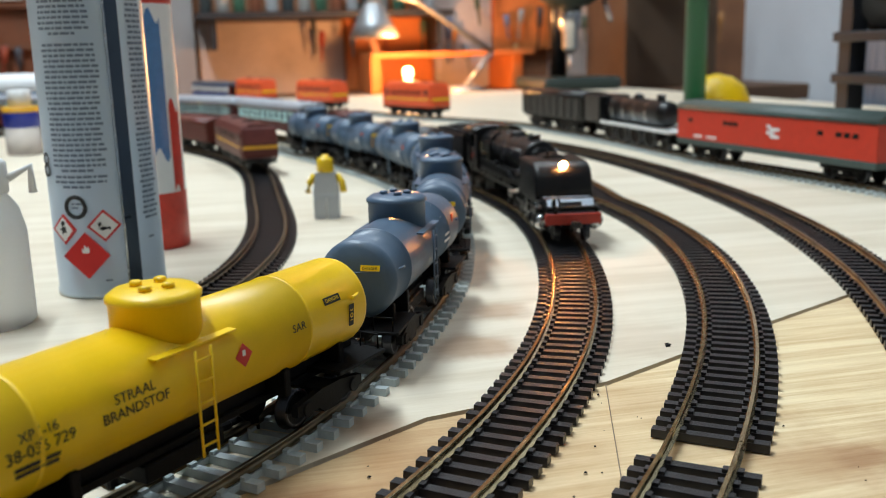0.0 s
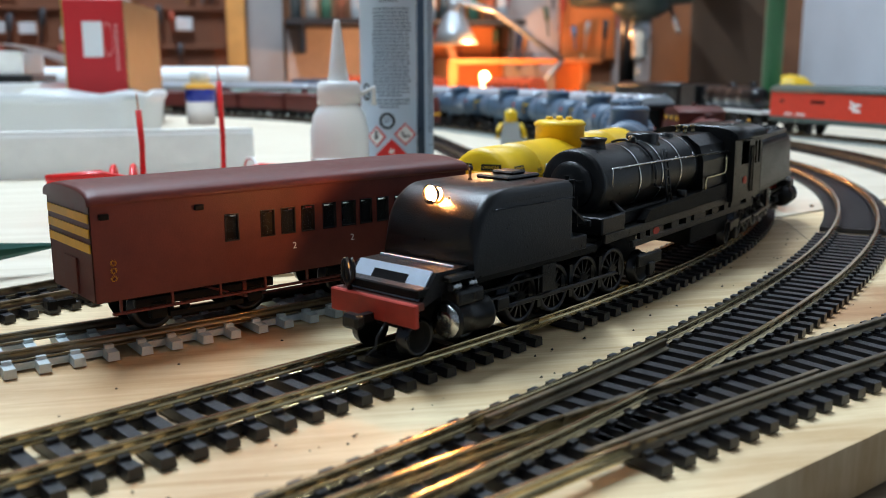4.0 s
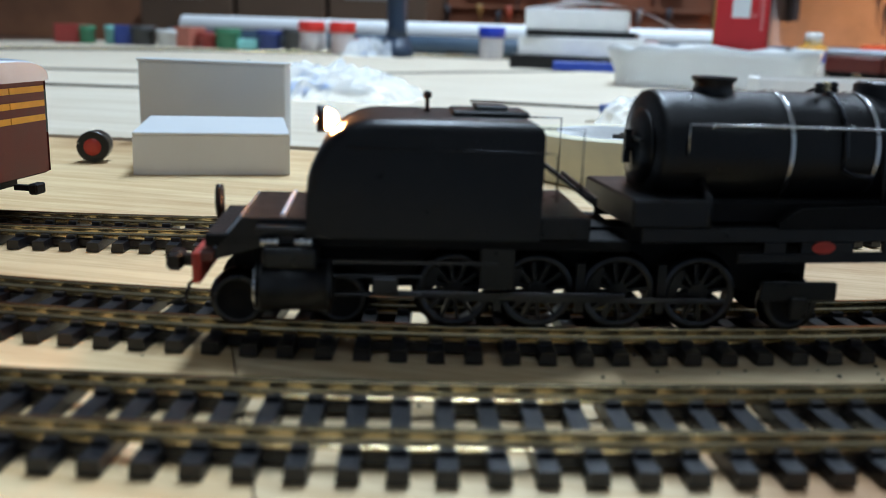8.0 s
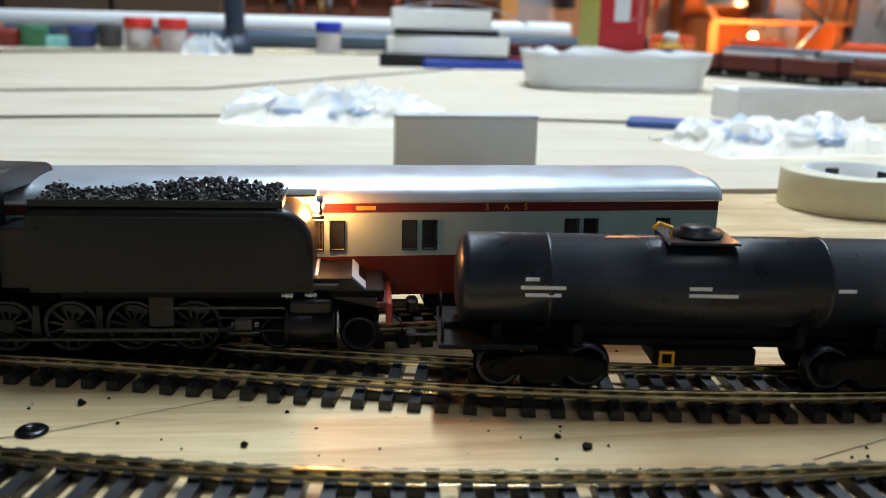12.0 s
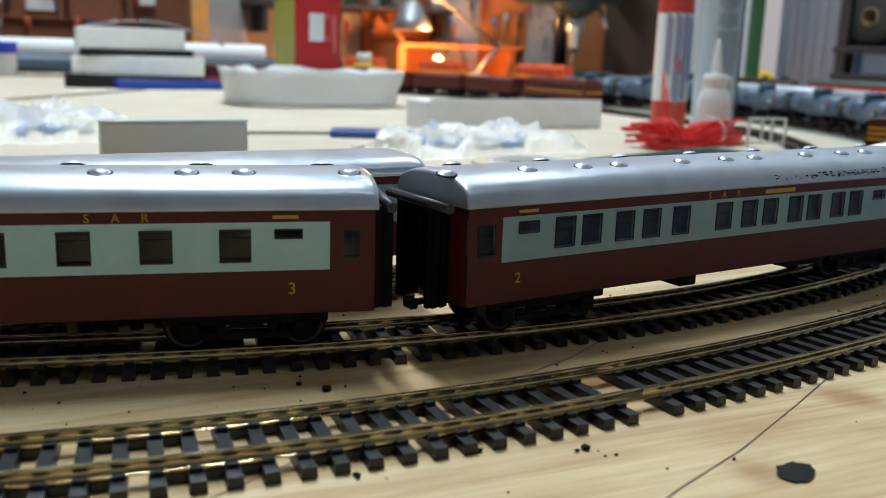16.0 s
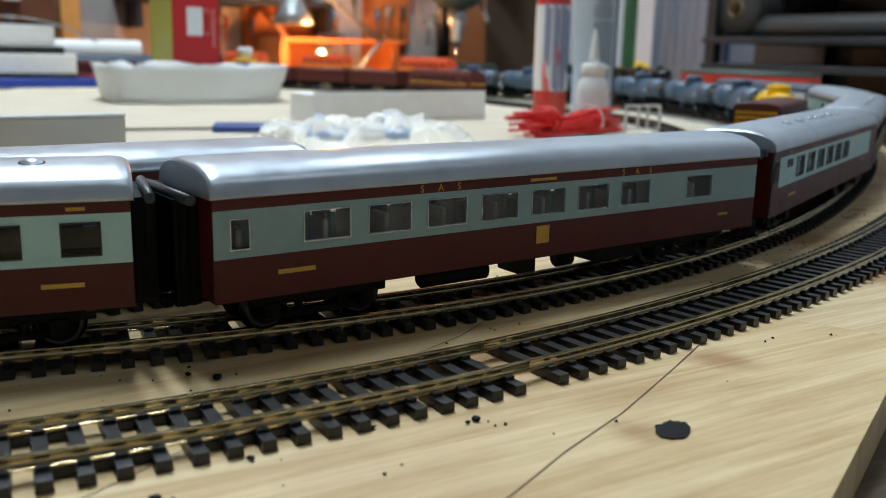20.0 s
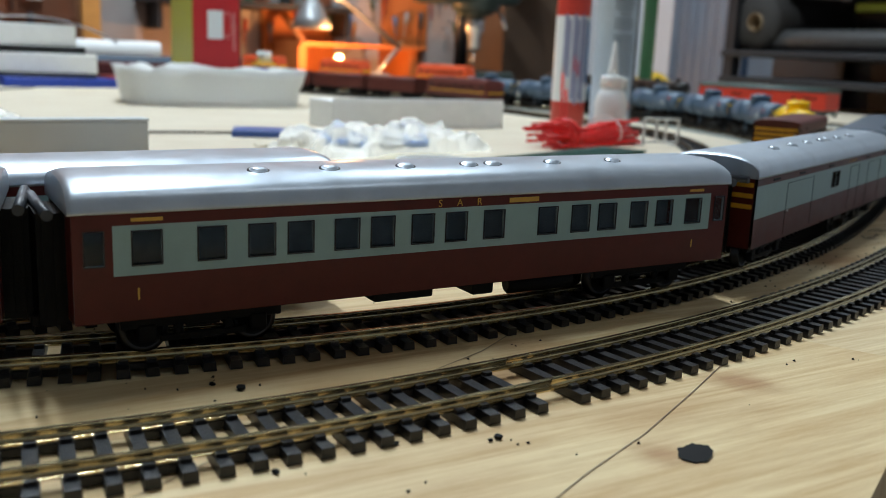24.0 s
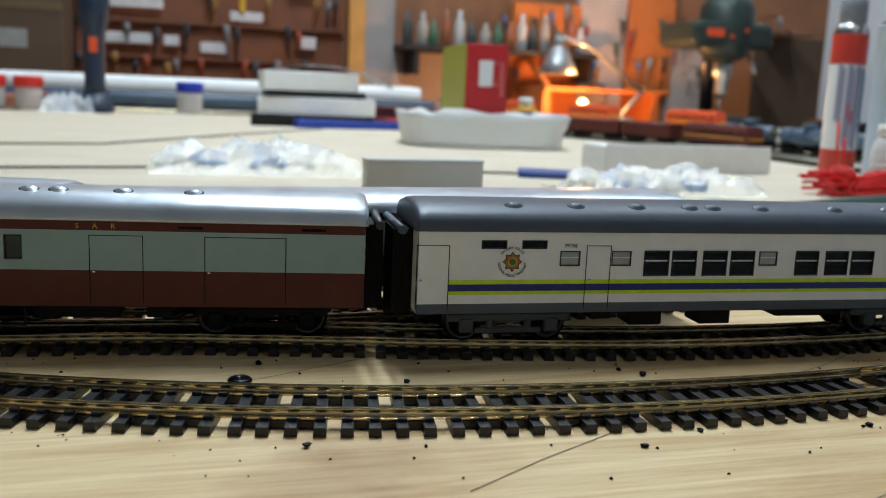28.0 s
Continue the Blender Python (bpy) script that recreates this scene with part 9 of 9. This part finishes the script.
    t = thing("corrugated_sheet", "pale blue-grey corrugated sheet leaning on the wall", "sheet", pose(2.20, 2.30, -0.9, 0, 0, 62))
    bm = bmesh.new()
    prof = [(-0.35 + 0.7 * k / 56, 0.008 * math.copysign(min(1, abs(math.sin(k * 0.8)) * 1.5), math.sin(k * 0.8))) for k in range(57)]
    a = [bm.verts.new((x, y, 0)) for x, y in prof]
    b2 = [bm.verts.new((x, y, 1.6)) for x, y in prof]
    for k in range(56):
        bm.faces.new((a[k], a[k + 1], b2[k + 1], b2[k]))
    bmesh.ops.solidify(bm, geom=bm.faces[:], thickness=0.003)
    part("sheet", bm, mat("sheet_blue_grey", (0.36, 0.42, 0.50), 0.5, 0.2, 0.05, 8, 0.05), t)
    for k in range(3):
        part("stiffener", B((-0.30 + 0.05 * k, -0.28 + 0.05 * k, -0.04, -0.02, 0, 1.6)), m_blp, t)
    t = thing("fabric_roll", "rolled grey-brown fabric on the steel rack", "roll", pose(1.72, 1.53, 0.111))
    part("roll", lathe([(0.018, -0.15), (0.055, -0.15), (0.058, -0.14), (0.058, 0.14), (0.055, 0.15), (0.018, 0.15), (0.018, -0.15)], 32, "X", cap=False), mat("roll_grey", (0.035, 0.031, 0.028), 0.8, 0, 0.15, 30, 0.3), t, m=pose(0, 0, 0.058))
    for x in (-0.08, 0.08):
        part("tie_cord", tube([(x, 0.0588 * math.cos(a), 0.0588 * math.sin(a)) for a in np.linspace(0, 2 * math.pi, 28)], 0.0018, 6, cap=False), M_BLACKMAT, t, m=pose(0, 0, 0.058))
    part("core", lathe([(0.0172, -0.156), (0.0180, -0.156), (0.0180, 0.156), (0.0172, 0.156), (0.0172, -0.156)], 20, "X", cap=False), mat("card_core", (0.30, 0.21, 0.12), 0.8), t, "brown card core", pose(0, 0, 0.058))
    t = thing("tool_case", "black moulded tool case with red and yellow trim", "case", pose(1.74, 1.24, 0.111))
    part("case_body", lathe([(0.05, -0.14), (0.062, -0.13), (0.062, 0.13), (0.05, 0.14)], 24, "X"), M_BLACK, t, m=pose(0, 0, 0.062, 0, 0, 90))
    part("trim", B((-0.05, 0.05, -0.15, 0.15, 0.118, 0.132), bevel=0.004), M_CABINET, t)
    part("trim", B((-0.066, -0.055, -0.10, 0.14, 0.080, 0.098), bevel=0.003), mat("trim_lime", (0.45, 0.5, 0.05), 0.4), t)


# ---------------- build ----------------
room()
table()
wall_things()
far_things()
cans()
minifigure()
desk_things()
specks()
parked()
LOCO = garratt()
TANK = tank_wagon("glossy blue-black tank wagon with white stencilled lettering", mat("blue_black", (0.012, 0.016, 0.024), 0.3, 0, 0.2, 140, 0.1), 0.124, 0.0108, 0.0232, dome=False, ladders=False, group="cars of the passing train", trim=0.0050, ahead=0.0050)
part("hatch", lathe([(0.0060, 0), (0.0060, 0.0006), (0.0036, 0.0010), (0.0036, 0.0020), (0.0010, 0.0024)], 20), M_BLACK, TANK, m=pose(0.003, 0, 0.0344))
part("yellow_pipe", tube([(0.0095, 0.003, 0.0340), (0.0095, 0.003, 0.0368), (0.0125, 0.0035, 0.0378), (0.0140, 0.004, 0.0366)], 0.0005, 6), M_STRIPE, TANK)
part("catwalk", B((-0.005, 0.011, -0.008, 0.008, 0.0338, 0.0344)), M_BLACK, TANK)
part("yellow_frame", B((0.0072, 0.0107, 0.0060, 0.0066, 0.0045, 0.0051), (0.0072, 0.0107, 0.0060, 0.0066, 0.0076, 0.0082), (0.0072, 0.0078, 0.0060, 0.0066, 0.0051, 0.0076), (0.0101, 0.0107, 0.0060, 0.0066, 0.0051, 0.0076)), M_STRIPE, TANK)
for sgn in (-1, 1):
    for x, z, lx in ((0.0415, 0.0262, 0.003), (0.039, 0.0243, 0.010), (0.039, 0.0226, 0.008), (0.004, 0.0246, 0.005), (0.001, 0.0230, 0.011), (-0.029, 0.0246, 0.004)):
        part("lettering_bar", B((x * sgn - lx / 2, x * sgn + lx / 2, sgn * 0.01085 - 0.0001, sgn * 0.01085 + 0.0001, z - 0.0004, z + 0.0004)), M_WHITE, TANK)
WATER = water_wagon()
CARS = train_coaches()
tracks()


def motions():
    """The train runs clockwise along its loop: arc length of its front buffer beam, second by second."""
    ts = [0, 1, 2, 4.5, 6, 7, 8, 10, 12, 13.5, 28]
    fs = [1.256, 1.131, 1.016, 0.733, 0.560, 0.441, 0.346, 0.114, -0.116, -0.290, -1.9575]
    front = lambda t: float(np.interp(t, ts, fs))
    ease = lambda t: (front(max(0, t - 0.3)) + 2 * front(t) + front(min(28, t + 0.3))) / 4 if 0.3 <= t <= 27.7 else front(t)
    plan = [(LOCO, 0.138, 0.045), (TANK, 0.369, 0.042), (WATER, 0.518, 0.038)]
    lead = [0.612, 0.8285, 1.0425, 1.2555, 1.4685, 1.681, 1.896, 2.110]
    plan += [(c, a + 0.1034, 0.070) for c, a in zip(CARS, lead)]
    for ob, behind, half in plan:
        walk(ob, [(t, LINE_B.vehicle(ease(t) + behind, half)) for t in np.arange(0, 28.01, 0.5)])
    # driving wheels turn by the distance run; coupling rods go round with their pins
    step = 2.0 / 30
    times = [k * step for k in range(int(28 / step) + 1)]
    if times[-1] < 28:
        times.append(28.0)
    turn = [-ease(t) / 0.0068 for t in times]
    for w, m, side in DRIVERS:
        walk(w, [(t, m @ Matrix.Rotation(-side * a, 4, "Y")) for t, a in zip(times, turn)])
    for k, rod in enumerate(RODS):
        q = -0.0028 if k % 2 else 0.0028
        m = rod.matrix_basis.copy()
        walk(rod, [(t, m @ Matrix.Translation((q * math.cos(a), 0, 0.0013 - q * math.sin(a)))) for t, a in zip(times, turn)])


motions()
